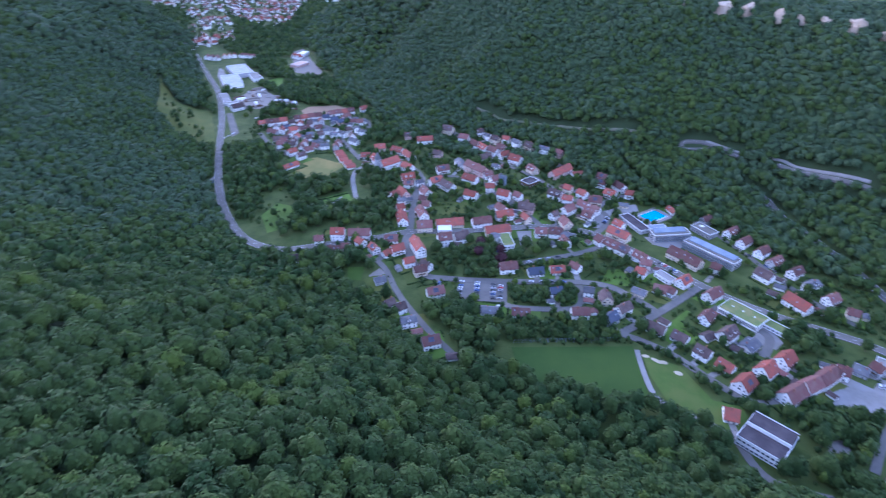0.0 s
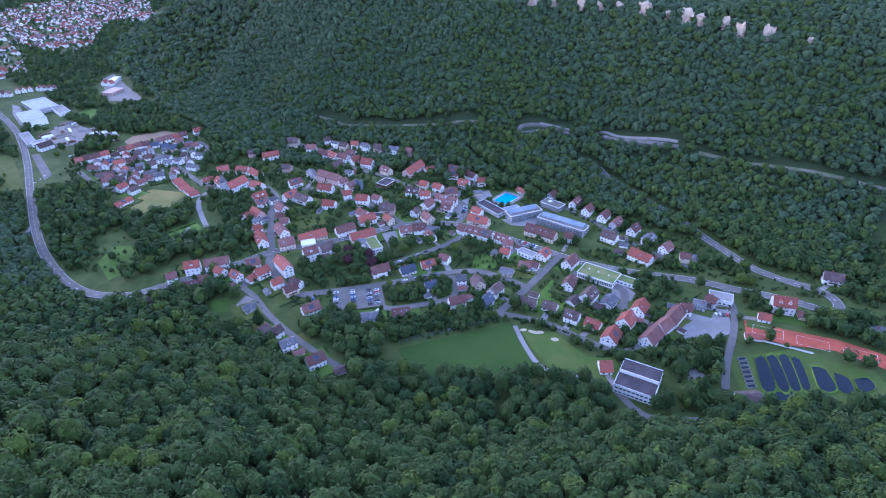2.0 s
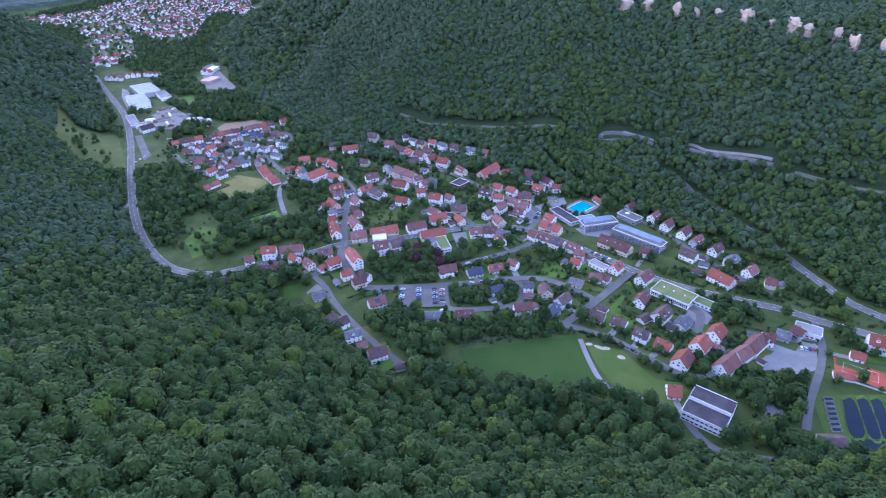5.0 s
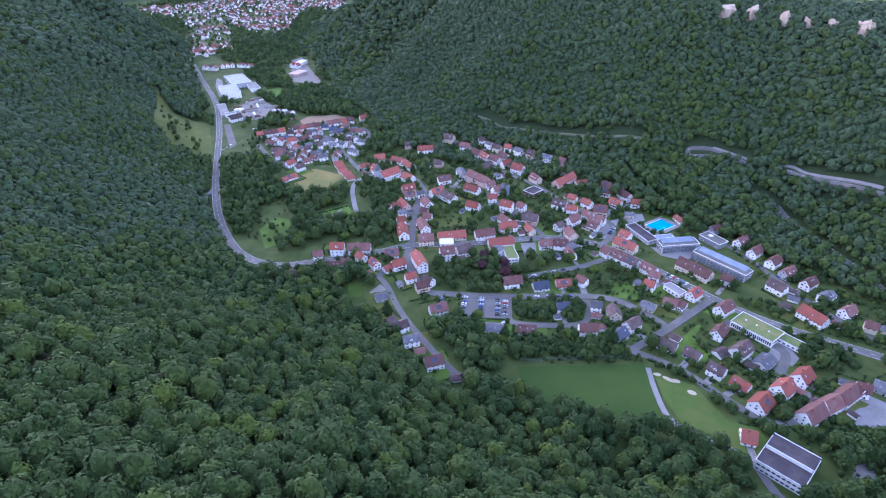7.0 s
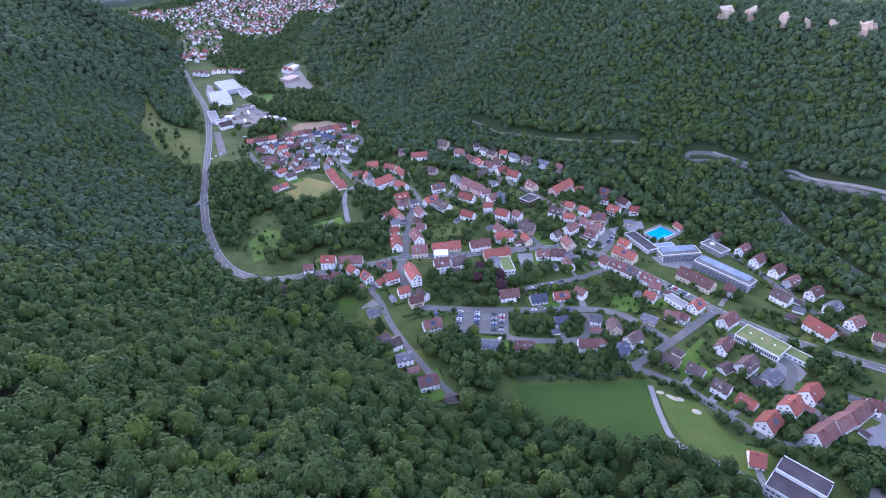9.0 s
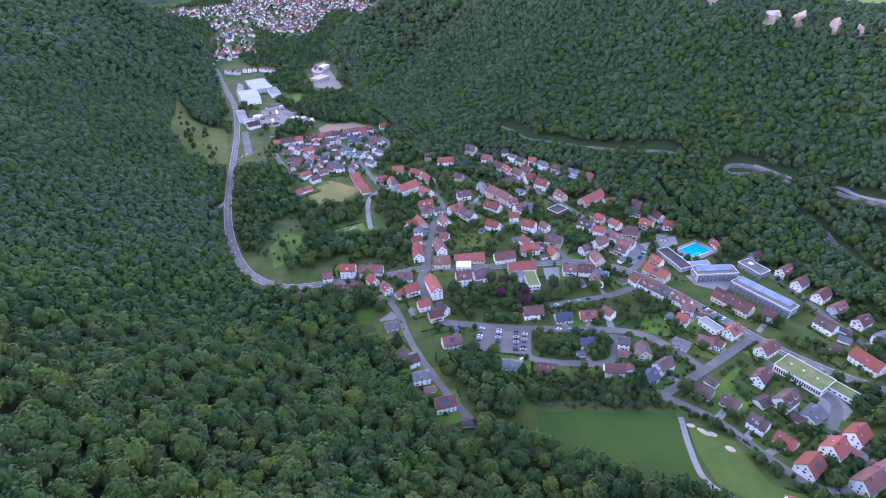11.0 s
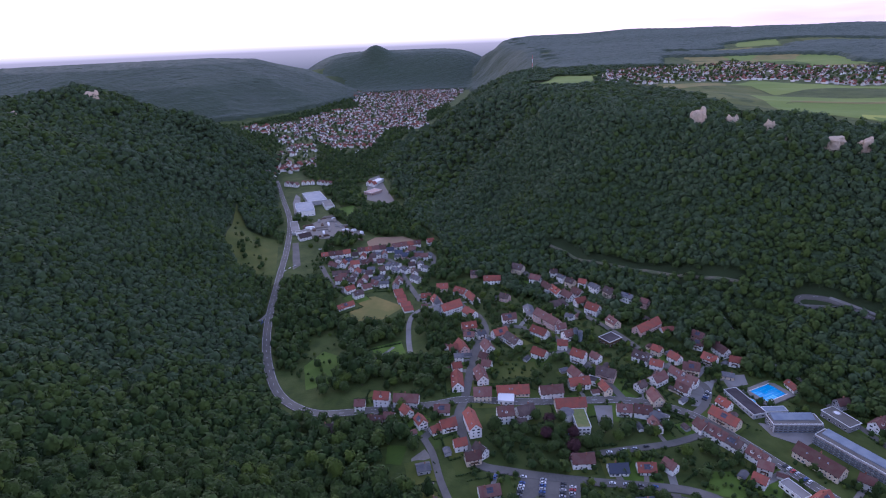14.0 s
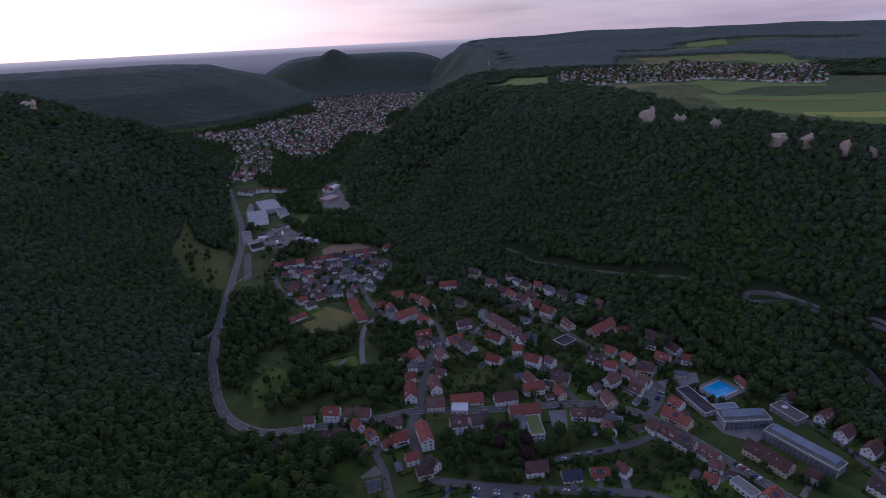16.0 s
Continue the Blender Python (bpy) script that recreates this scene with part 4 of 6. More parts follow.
house(109, 412, -77, 10.4, 8.0, 4.9, 'm', 'w')
house(107, 460, 38, 8.2, 7.5, 4.9, 'd', 'w')
house(116, 446, -77, 13.7, 9.5, 4.9, 'm', 'c')
house(123, 471, 39, 14.2, 9.5, 4.9, 'm', 'w')
house(140, 480, -51, 11.1, 8.4, 4.9, 'm', 'w')
house(140, 459, -45, 10.5, 8.0, 4.9, 'm', 'w')
house(150, 471, -40, 9.6, 7.5, 4.9, 'm', 'w')
house(52, 369, 8, 15.0, 9.7, 4.9, 'm', 'w')
house(75, 365, 9, 12.8, 9.0, 3.2, 'b', 'w')
house(94, 368, 3, 11.7, 9.0, 3.2, 'r', 'w')
house(110, 370, -48, 8.9, 7.5, 4.9, 'm', 'w')
house(169, 527, -24, 10.6, 8.0, 4.9, 'm', 'w')
house(187, 518, -65, 14.7, 8.8, 4.9, 'm', 'w')
house(194, 503, -18, 8.9, 7.5, 4.9, 'r', 'w')
house(174, 505, -42, 11.9, 9.1, 4.9, 'r', 'w')
house(154, 489, -14, 13.1, 9.5, 4.9, 'm', 'c')
house(144, 467, -39, 11.7, 8.9, 4.9, 'm', 'w')
house(167, 443, -54, 10.3, 7.8, 4.9, 'r', 'w')
house(162, 425, -48, 21.3, 9.7, 4.9, 'r', 'c')
house(183, 485, -16, 9.3, 7.0, 3.2, 'g', 'c')
house(174, 542, -43, 10.8, 8.0, 3.2, 'm', 'c')
house(255, 451, 17, 9.6, 7.5, 4.9, 'm', 'g')
house(32, 313, -8, 13.5, 9.0, 3.2, 'g', 'w')
house(56, 310, -7, 13.3, 8.8, 3.2, 'm', 'w')
house(87, 335, 9, 9.6, 7.5, 4.9, 'b', 'w')
house(101, 308, -1, 12.9, 8.8, 4.9, 'm', 'w')
house(114, 336, -13, 8.0, 8.8, 4.9, 'g', 'w')
house(125, 326, 89, 11.3, 9.7, 4.9, 'd', 'c')
house(135, 312, 34, 12.5, 8.8, 4.9, 'd', 'w')
house(122, 300, 41, 11.3, 9.7, 4.9, 'b', 'g')
house(155, 336, -38, 10.9, 9.0, 3.2, 'g', 'c')
house(164, 362, -39, 8.4, 7.5, 4.9, 'r', 'w')
house(173, 339, -29, 10.0, 8.8, 3.2, 'm', 'w')
house(181, 337, -47, 8.0, 7.0, 3.2, 'm', 'w')
house(195, 348, 37, 11.3, 8.8, 4.9, 'r', 'w')
house(211, 329, 34, 14.7, 9.7, 4.9, 'm', 'w')
house(154, 290, -40, 12.5, 9.7, 3.2, 'd', 'w')
house(172, 375, -25, 9.0, 7.5, 4.9, 'm', 'w')
house(142, 414, -62, 8.7, 9.0, 4.9, 'm', 'w')
house(151, 406, -50, 14.8, 9.5, 4.9, 'm', 'w')
house(159, 397, -51, 14.0, 9.5, 4.9, 'd', 'w')
house(171, 385, -54, 13.2, 9.0, 4.9, 'm', 'w')
house(209, 383, -54, 30.1, 11.4, 4.9, 'm', 'c')
house(230, 367, -38, 8.7, 7.5, 4.9, 'm', 'w')
house(269, 427, 36, 14.0, 8.8, 4.9, 'm', 'w')
house(273, 409, 36, 13.2, 8.8, 4.9, 'm', 'w')
house(281, 392, 36, 13.5, 8.8, 4.9, 'm', 'w')
house(284, 375, 31, 13.0, 8.8, 4.9, 'm', 'g')
house(293, 359, 30, 12.5, 8.8, 4.9, 'm', 'w')
house(297, 341, 26, 11.6, 8.8, 4.9, 'g', 'w')
house(301, 321, 25, 11.3, 8.8, 4.9, 'm', 'w')
house(307, 303, -33, 8.0, 7.5, 4.9, 'm', 'c')
house(265, 355, -60, 13.9, 9.5, 4.9, 'd', 'w')
house(276, 353, -48, 8.0, 5.0, 2.4, 'd', 'w')
house(272, 342, -35, 8.0, 6.0, 2.4, 'g', 'w')
house(262, 333, -44, 8.0, 7.0, 2.4, 'd', 'w')
house(272, 316, -65, 19.6, 10.6, 4.9, 'r', 'w')
house(195, 301, 44, 11.7, 8.8, 4.9, 'm', 'w')
house(189, 282, 26, 9.4, 8.0, 2.4, 'd', 'w')
house(202, 281, 35, 14.2, 10.6, 4.9, 'd', 'w')
house(214, 271, 36, 13.5, 10.6, 3.2, 'g', 'w')
house(177, 262, -50, 10.5, 9.0, 4.9, 'd', 'w')
house(204, 268, -37, 8.0, 6.0, 2.4, 'd', 'w')
house(168, 280, -48, 10.8, 9.0, 3.2, 'd', 'w')
house(163, 299, -49, 8.0, 6.0, 2.4, 'd', 'w')
house(188, 250, -54, 11.0, 9.0, 3.2, 'r', 'w')
house(212, 244, 35, 12.3, 11.4, 4.9, 'r', 'w')
house(230, 254, 36, 12.4, 10.6, 4.9, 'r', 'w')
house(192, 232, 38, 13.2, 11.4, 4.9, 'r', 'w')
house(218, 222, 29, 16.6, 11.4, 4.9, 'm', 'w')
house(234, 230, 25, 13.8, 10.6, 4.9, 'm', 'w')
house(248, 237, 31, 17.0, 10.6, 4.9, 'm', 'w')
house(262, 242, -33, 8.0, 8.8, 4.9, 'm', 'w')
house(-37, 314, 30, 8.0, 8.0, 4.9, 'd', 'w')
house(-30, 299, 15, 11.4, 8.7, 4.9, 'g', 'w')
house(-13, 276, 17, 12.6, 9.7, 4.9, 'm', 'w')
house(-46, 321, 32, 8.0, 8.0, 3.2, 'd', 'w')
house(-10, 333, 18, 13.4, 9.5, 4.9, 'm', 'w')
house(-134, 387, 8, 12.2, 8.8, 3.2, 'd', 'w')
house(2, 263, 7, 8.0, 6.0, 2.4, 'd', 'w')
house(173, 208, -18, 8.0, 10.6, 3.2, 'r', 'w')
house(277, 245, -44, 9.1, 10.6, 3.2, 'g', 'g')
house(287, 244, -67, 8.0, 7.5, 4.9, 'm', 'g')
house(332, 221, -35, 15.2, 11.4, 7.4, 'r', 'w')
house(397, 237, -40, 13.8, 9.7, 4.9, 'd', 'w')
house(311, 216, -39, 8.1, 7.0, 3.2, 'r', 'w')
house(289, 202, -31, 11.2, 6.0, 2.4, 'r', 'w')
house(375, 178, -29, 8.0, 9.0, 3.2, 'g', 'w')
house(257, 241, -71, 8.0, 7.5, 4.9, 'm', 'w')
house(244, 156, -13, 13.9, 9.0, 2.4, 'd', 'w')
house(-186, 598, 45, 19.8, 7.0, 3.2, 'r', 'w')
house(-193, 639, 43, 11.3, 8.0, 4.9, 'r', 'w')
house(-175, 650, 34, 10.9, 8.0, 3.2, 'm', 'w')
house(-135, 642, 23, 10.0, 7.8, 2.6, 'r', 'w')
house(-132, 634, 23, 10.0, 7.8, 2.6, 'r', 'w')
house(-128, 625, 23, 10.0, 7.8, 2.6, 'r', 'w')
house(-125, 616, 23, 10.0, 7.8, 2.6, 'r', 'w')
house(-119, 606, 24, 10.0, 11.0, 2.6, 'r', 'w')
house(-114, 595, 24, 10.0, 11.0, 2.6, 'r', 'w')
house(-153, 718, -22, 10.8, 8.0, 4.9, 'g', 'w')
house(-149, 700, -24, 10.8, 8.0, 4.9, 'g', 'w')
house(-147, 750, 21, 11.1, 8.0, 4.9, 'b', 'p')
house(-138, 703, -43, 12.3, 8.0, 4.9, 'g', 'w')
house(-119, 675, -39, 14.8, 9.0, 4.9, 'g', 'w')
house(-121, 748, 13, 9.4, 8.0, 4.9, 'm', 'w')
house(-113, 710, -27, 9.2, 8.0, 4.9, 'g', 'w')
house(-193, 698, -22, 10.8, 8.0, 3.2, 'g', 'w')
house(-196, 730, 39, 14.9, 8.0, 3.2, 'm', 'p')
house(-177, 731, 21, 9.3, 8.0, 3.2, 'm', 'w')
house(-224, 688, 17, 11.4, 8.0, 3.2, 'd', 'w')
house(-199, 663, 21, 9.8, 8.0, 4.9, 'd', 'g')
house(-237, 717, -31, 16.4, 8.0, 3.2, 'm', 'g')
house(-161, 681, -24, 13.2, 8.0, 3.2, 'g', 'w')
house(-179, 626, 44, 11.3, 8.0, 4.9, 'd', 'w')
house(-167, 661, -28, 11.9, 8.0, 3.2, 'm', 'w')
house(-318, 823, 42, 18.5, 10.6, 4.9, 'd', 'w')
for i in range(16):      # terrace of narrow houses, in short stepped groups
    k = (i + 0.5) / 16
    if i % 5 != 4:
        house(-264 + 147 * k, 744 + 60 * k + (i // 5) * 1.5, 22, 9.6, 9.0, 4.6 + 0.4 * (i % 2), 'm' if i % 3 else 'r', 'w')
house(-476, 1144, 76, 9.8, 9.4, 4.9, 'm', 'w')
house(-466, 1142, 76, 9.8, 9.4, 4.9, 'm', 'w')
house(-455, 1139, 76, 9.8, 9.4, 4.9, 'm', 'w')
house(-446, 1157, 108, 9.8, 7.7, 4.9, 'r', 'w')
house(-437, 1160, 108, 9.8, 7.7, 4.9, 'r', 'w')
house(-428, 1163, 108, 9.8, 7.7, 4.9, 'r', 'w')
house(-413, 1163, 72, 9.8, 7.1, 4.9, 'm', 'w')
house(-405, 1160, 72, 9.8, 7.1, 4.9, 'm', 'w')
house(-396, 1157, 72, 9.8, 7.1, 4.9, 'm', 'w')
house(-388, 1155, 72, 9.8, 7.1, 4.9, 'm', 'w')
house(-302, 1152, 60, 9.8, 10.1, 4.9, 'r', 'w')
house(-292, 1146, 60, 9.8, 10.1, 4.9, 'r', 'w')

house(-66, 589, 41, 24, 11, 7.5, 'r', 'w', 1.0)


# ---- larger buildings ----
def block(name, x, y, turn, L, W, h, roof, wall, label, category, rows=2, gap=3.2, base=None, front=0.25):
    """A flat-roofed building: walls, roof deck, parapet rail and rows of windows."""
    z = height(x, y) if base is None else base
    thing = empty(name, pose(x, y, z, 0, 0, turn), label, category)
    l, w = L / 2, W / 2
    part("wall", boxes((-l, l, -w, w, -2, h)), MAT[wall], thing)
    part("roof", boxes((-l - 0.2, l + 0.2, -w - 0.2, w + 0.2, h, h + 0.25)), MAT[roof], thing)
    for a in ((-l - 0.25, l + 0.25, -w - 0.25, -w + 0.05, h + 0.02, h + 0.6), (-l - 0.25, l + 0.25, w - 0.05, w + 0.25, h + 0.02, h + 0.6),
              (-l - 0.25, -l + 0.05, -w + 0.05, w - 0.05, h + 0.02, h + 0.6), (l - 0.05, l + 0.25, -w + 0.05, w - 0.05, h + 0.02, h + 0.6)):
        part("parapet", boxes(a), MAT["frame"], thing)
    for k in range(4):
        if math.cos(radians(turn) + k * math.pi / 2) < -0.3:
            continue
        half, out_at = (l, w) if k % 2 == 0 else (w, l)
        n = int((2 * half - 1) / gap)
        for s in range(rows):
            for i in range(n):
                piece("window", WIDE, thing, Matrix.Rotation(k * math.pi / 2, 4, "Z") @ pose(-half + 0.5 + (2 * half - 1) * (i + 0.5) / n, -out_at, 0.9 + s * (h - 0.6) / rows))
    take(x, y, max(L, W) / 2 + 2)
    for i in range(-3, 4):
        take(x + math.cos(radians(turn)) * l * i / 3, y + math.sin(radians(turn)) * l * i / 3, w + 2.5)
        harden(x + math.cos(radians(turn)) * l * i / 3, y + math.sin(radians(turn)) * l * i / 3, w + 1.0)
    return thing


def roof_light(thing, x, y, z, r=0.7):
    part("rooflight", tube(bmesh.new(), x, y, z, z + 0.4, r, r * 0.7, 12), MAT["frame"], thing)


# hotel: two wings of guest rooms with loggias under pitched zinc roofs, joined by a low entrance hall
def wing(x, y, turn, L, W, h):
    thing = block("hotel_wing", x, y, turn, L, W, h, "asphalt", "wall_d", "long grey hotel wing with loggias and zinc roof", "hotel", 3, 3.0)
    l, w = L / 2, W / 2
    bm = bmesh.new()
    v = [bm.verts.new(p) for p in ((-l + 2, -w + 4.2, h + 0.9), (l - 3, -w + 4.2, h + 0.9), (l - 3, w - 0.4, h + 2.2), (-l + 2, w - 0.4, h + 2.2), (-l + 2, -w + 4.2, h + 0.25), (l - 3, -w + 4.2, h + 0.25), (l - 3, w - 0.4, h + 0.25), (-l + 2, w - 0.4, h + 0.25))]
    for f in ((0, 1, 2, 3), (4, 5, 1, 0), (5, 6, 2, 1), (6, 7, 3, 2), (7, 4, 0, 3)):
        bm.faces.new([v[i] for i in f])
    part("zinc_roof", bm, MAT["metal"], thing, "pale blue-grey zinc monopitch roof")
    n = int(L / 3.4)
    for i in range(n + 1):
        x0 = -l + (L - 0.3) * i / n
        part("loggia_wall", boxes((x0, x0 + 0.3, -w - 1.6, -w, 0, h - 0.3)), MAT["wall_g"], thing)
    for s in range(1, 4):
        part("loggia_floor", boxes((-l, l, -w - 1.6, -w, s * (h - 0.3) / 3 - 0.2, s * (h - 0.3) / 3)), MAT["paving"], thing)
        part("rail", boxes((-l, l, -w - 1.62, -w - 1.56, (s - 1) * (h - 0.3) / 3 + 0.1, (s - 1) * (h - 0.3) / 3 + 0.95)), MAT["metal"], thing)
    return thing


wing(210, 425, 5, 35, 11.5, 6.6)
wing(236, 392, -54.5, 49, 11.5, 6.6)
core = block("entrance_hall", 246, 433, -62, 22, 12, 5, "asphalt", "wall_d", "low flat hotel entrance hall with gravel roof", "hotel", 1, 4)
part("roof_ring", tube(bmesh.new(), -4, 1, 5.2, 5.7, 3.0, 3.0, 20), MAT["paving"], core)
roof_light(core, -4, 1, 5.65, 2.2)
block("terrace_canopy", 184, 449, -70, 34, 11, 3.6, "tar", "wall_g", "low dark flat-roofed restaurant beside the pool", "restaurant", 1, 4)


def pool():
    z = height(208, 466) + 0.7
    thing = empty("swimming_pool", pose(208.2, 466.2, z, 0, 0, 32), "outdoor swimming pool with pale paved surround", "pool")
    part("surround", boxes((-16, 16, -12.5, -8, -2, 0.1), (-16, 16, 8, 12, -2, 0.1), (-16, -11, -8, 8, -2, 0.1), (11, 16, -8, 8, -2, 0.1)), MAT["paving"], thing)
    part("basin", boxes((-11, 11, -8, 8, -1.9, -1.7)), MAT["frame"], thing)
    part("water", boxes((-11, 11, -8, 8, -1.6, -0.15)), MAT["pool"], thing, "blue pool water")
    for i in range(4):
        part("step", boxes((-10.6 + i * 3.2, -8.6 + i * 3.2, -7.6, -4.4 + 0.3 * i, -0.16, -0.12)), MAT["shallow"], thing, "pale blue shallow steps under water")
    for i in range(1, 5):
        part("lane_line", boxes((-10.5, 10.5, -8 + 16 * i / 5, -7.8 + 16 * i / 5, -0.14, -0.12)), MAT["shallow"], thing)
    for i in range(2):
        part("coping", boxes((-11.5, 11.5, -8.5 + 16.5 * i, -8 + 16.5 * i, 0.1, 0.2)), MAT["wall_w"], thing)
    take(208, 466, 22)
    harden(208, 466, 18)
    kid = empty("paddling_pool", pose(190, 453, height(190, 453) + 0.4), "small round pale paddling pool", "pool")
    part("rim", tube(bmesh.new(), 0, 0, -0.6, 0.25, 4.6, 4.6, 20), MAT["wall_w"], kid)
    part("water", tube(bmesh.new(), 0, 0, 0.24, 0.3, 4.1, 4.1, 20), MAT["shallow"], kid)


pool()
house(229, 473, -76, 12, 6, 3.4, 'r', 'w')
block("changing_room", 203, 441, 8, 17, 6, 3.2, "metal", "wall_w", "white low pavilion with flat metal roof beside the lawn", "pavilion", 1)

# sports hall with a planted roof, its low annex, and the dark-roofed hall by the pitch
sports = block("sports_hall", 224.8, 305.2, -53.5, 31, 17.5, 4.9, "sedum", "wall_w", "low sports hall with a planted green roof", "hall", 0)
for i in range(20):
    part("window", boxes((-14.6 + i * 1.5, -13.6 + i * 1.5, -8.80, -8.72, 1.2, 4.0)), MAT["glass"], sports)
for i in range(9):
    part("window", boxes((15.47, 15.55, -7.2 + i * 1.6, -6.2 + i * 1.6, 2.2, 4.0)), MAT["glass"], sports)
for i in (-9, -1, 8):
    roof_light(sports, i, 1, 5.15)
block("annex", 243, 290.5, -53, 17, 9.5, 3.0, "sedum", "wall_w", "small annex with a planted green roof", "hall", 1)
hall = block("village_hall", 184.5, 187.5, -47.5, 25, 24, 7, "tar", "wall_w", "white festival hall with dark felt roof", "hall", 2, 2.6)
part("upper_roof", boxes((-12, 12, 0.5, 11.8, 7.2, 9.6)), MAT["tar"], hall, "raised dark felt roof")
part("clerestory", boxes((-12.1, 12.1, 0.2, 0.5, 7.2, 9.4)), MAT["wall_w"], hall)
for i in range(2):
    part("verge", boxes((-12.4, 12.4, 0.1 + 11.6 * i, 0.5 + 11.6 * i, 9.6, 9.85)), MAT["frame"], hall)

# bank with a round corner and a roof garden, and other flat-roofed houses
bank = block("bank", 54.5, 410.5, -82, 22, 10, 6.5, "sedum", "wall_w", "white bank building with a grassed roof terrace", "bank", 2, 2.4)
part("round_corner", tube(bmesh.new(), -8, -9, -1, 7, 5.2, 5.2, 20), MAT["wall_w"], bank)
part("round_roof", tube(bmesh.new(), -8, -9, 7, 8.2, 5.6, 1.0, 20), MAT["roof_g"], bank)
block("dark_house", 91.6, 527, 40, 16, 13, 5, "tar", "wood", "dark timber house with a flat felt roof", "house", 1)
block("white_annex", -2, 430.8, 0, 12.5, 9.5, 3.6, "frame", "wall_w", "white low shop annex with a pale flat roof", "shop", 1)
block("showroom", 183, 357, -60, 16, 8, 3.6, "paving", "wall_w", "white low showroom beside the main road", "shop", 1)
block("workshop", 70, 465, -25, 9, 8, 3.6, "tar", "wall_w", "low workshop with flat dark roof", "shop", 1)
block("depot", 297, 246, -42, 17, 11, 4.5, "paving", "wall_w", "pale flat-roofed depot beside the road", "depot", 1)

# factory down the valley
block("factory_hall", -372, 968, -65, 62, 30, 9, "metal", "wall_w", "large white factory hall with pale metal roof", "factory", 1, 6)
block("factory_hall", -380, 1040, -60, 70, 34, 8, "metal", "wall_g", "grey factory hall with wide pale roof", "factory", 1, 6)
block("factory_hall", -340, 1000, -62, 45, 16, 6, "paving", "wall_w", "low white factory store", "factory", 1, 6)
block("barn", -279, 1091, 60, 30, 20, 5, "wall_p", "wall_p", "pink farm hall with flat roof", "barn", 1, 5)
block("barn", -291, 1171, 75, 34, 14, 6, "frame", "wall_w", "long pale farm shed", "barn", 1, 6)
block("store", -352, 870, -65, 60, 12, 4, "paving", "wall_g", "low grey builder's store", "store", 1, 6)


def stockpile(x, y, turn, l, w, h, stuff, label):
    """A stack or heap in the builder's yard: battered sides and an uneven top."""
    bm = bmesh.new()
    n = 7
    ring = []
    for k, (out, z) in enumerate(((1.0, -0.5), (0.93, h * 0.55), (0.7, h))):
        ring.append([bm.verts.new((l / 2 * out * math.copysign(min(1, abs(math.cos(q)) * 1.35), math.cos(q)), w / 2 * out * math.copysign(min(1, abs(math.sin(q)) * 1.35), math.sin(q)), z * chance.uniform(0.85, 1.1)))
                     for q in (6.283 * (i + 0.5) / (2 * n) for i in range(2 * n))])
    for a, b in zip(ring, ring[1:]):
        for i in range(2 * n):
            bm.faces.new((a[i - 1], a[i], b[i], b[i - 1]))
    bm.faces.new(ring[-1])
    thing = empty("stockpile", pose(x, y, height(x, y) + 0.3, 0, 0, turn), label, "stockpile", "stacks in the yard")
    part("body", bm, MAT[stuff], thing)


YARD = [(-332, 831), (-342, 883), (-318, 940), (-296, 916), (-264, 874), (-237, 864), (-229, 823), (-263, 833), (-278, 826), (-303, 826)]
for i in range(60):
    sx, sy = chance.uniform(min(p[0] for p in YARD), max(p[0] for p in YARD)), chance.uniform(min(p[1] for p in YARD), max(p[1] for p in YARD))
    if inside(np.array(sx), np.array(sy), YARD):
        stuff, label = chance.choice((("frame", "white wrapped stack of blocks in the gravel yard"), ("paving", "grey stack of concrete slabs in the gravel yard"), ("gravel", "pale heap of loose gravel in the yard"), ("wood", "dark stack of timber in the gravel yard")))
        stockpile(sx, sy, 22 + chance.choice((0, 90)), chance.uniform(7, 22), chance.uniform(3, 6), chance.uniform(1.2, 3.0), stuff, label)
block("store", -333, 846, 25, 16, 9, 5, "paving", "wall_w", "low white office beside the gravel yard", "office", 1, 4)


def church_tower():
    z = height(-79, 583)
    thing = empty("church_tower", pose(-79, 583, z, 0, 0, 41), "square grey church tower with slate pyramid roof", "church")
    part("wall", boxes((-3, 3, -3, 3, -1, 15)), MAT["wall_g"], thing)
    bm = bmesh.new()
    bmesh.ops.create_cone(bm, cap_ends=True, segments=4, radius1=4.6, radius2=0.05, depth=9, matrix=Matrix.Translation((0, 0, 19.5)) @ Matrix.Rotation(math.pi / 4, 4, "Z"))
    part("roof", bm, MAT["roof_g"], thing)
    for k in range(4):
        piece("window", WINDOW, thing, Matrix.Rotation(k * math.pi / 2, 4, "Z") @ pose(0, -3, 11.5))


church_tower()
for i, (sx, sy) in enumerate(((60, 529), (64, 525))):
    silo = empty("silo", pose(sx, sy, height(sx, sy)), "tall blue-grey steel silo", "silo", "silos")
    part("shell", tube(bmesh.new(), 0, 0, -1, 11, 2.2, 2.2, 20), MAT["metal"], silo)
    part("cap", tube(bmesh.new(), 0, 0, 11, 12, 2.3, 0.4, 20), MAT["roof_g"], silo)
    for k in range(5):
        part("hoop", tube(bmesh.new(), 0, 0, 1.5 + 2 * k, 1.62 + 2 * k, 2.26, 2.26, 20), MAT["roof_g"], silo)

# ---- fish farm: ponds set into the grass ----
patch("lawn", "turf", [(258, 192), (268, 190), (304, 184), (320, 166), (340, 150), (332, 128), (300, 132), (240, 152)], 0.25)


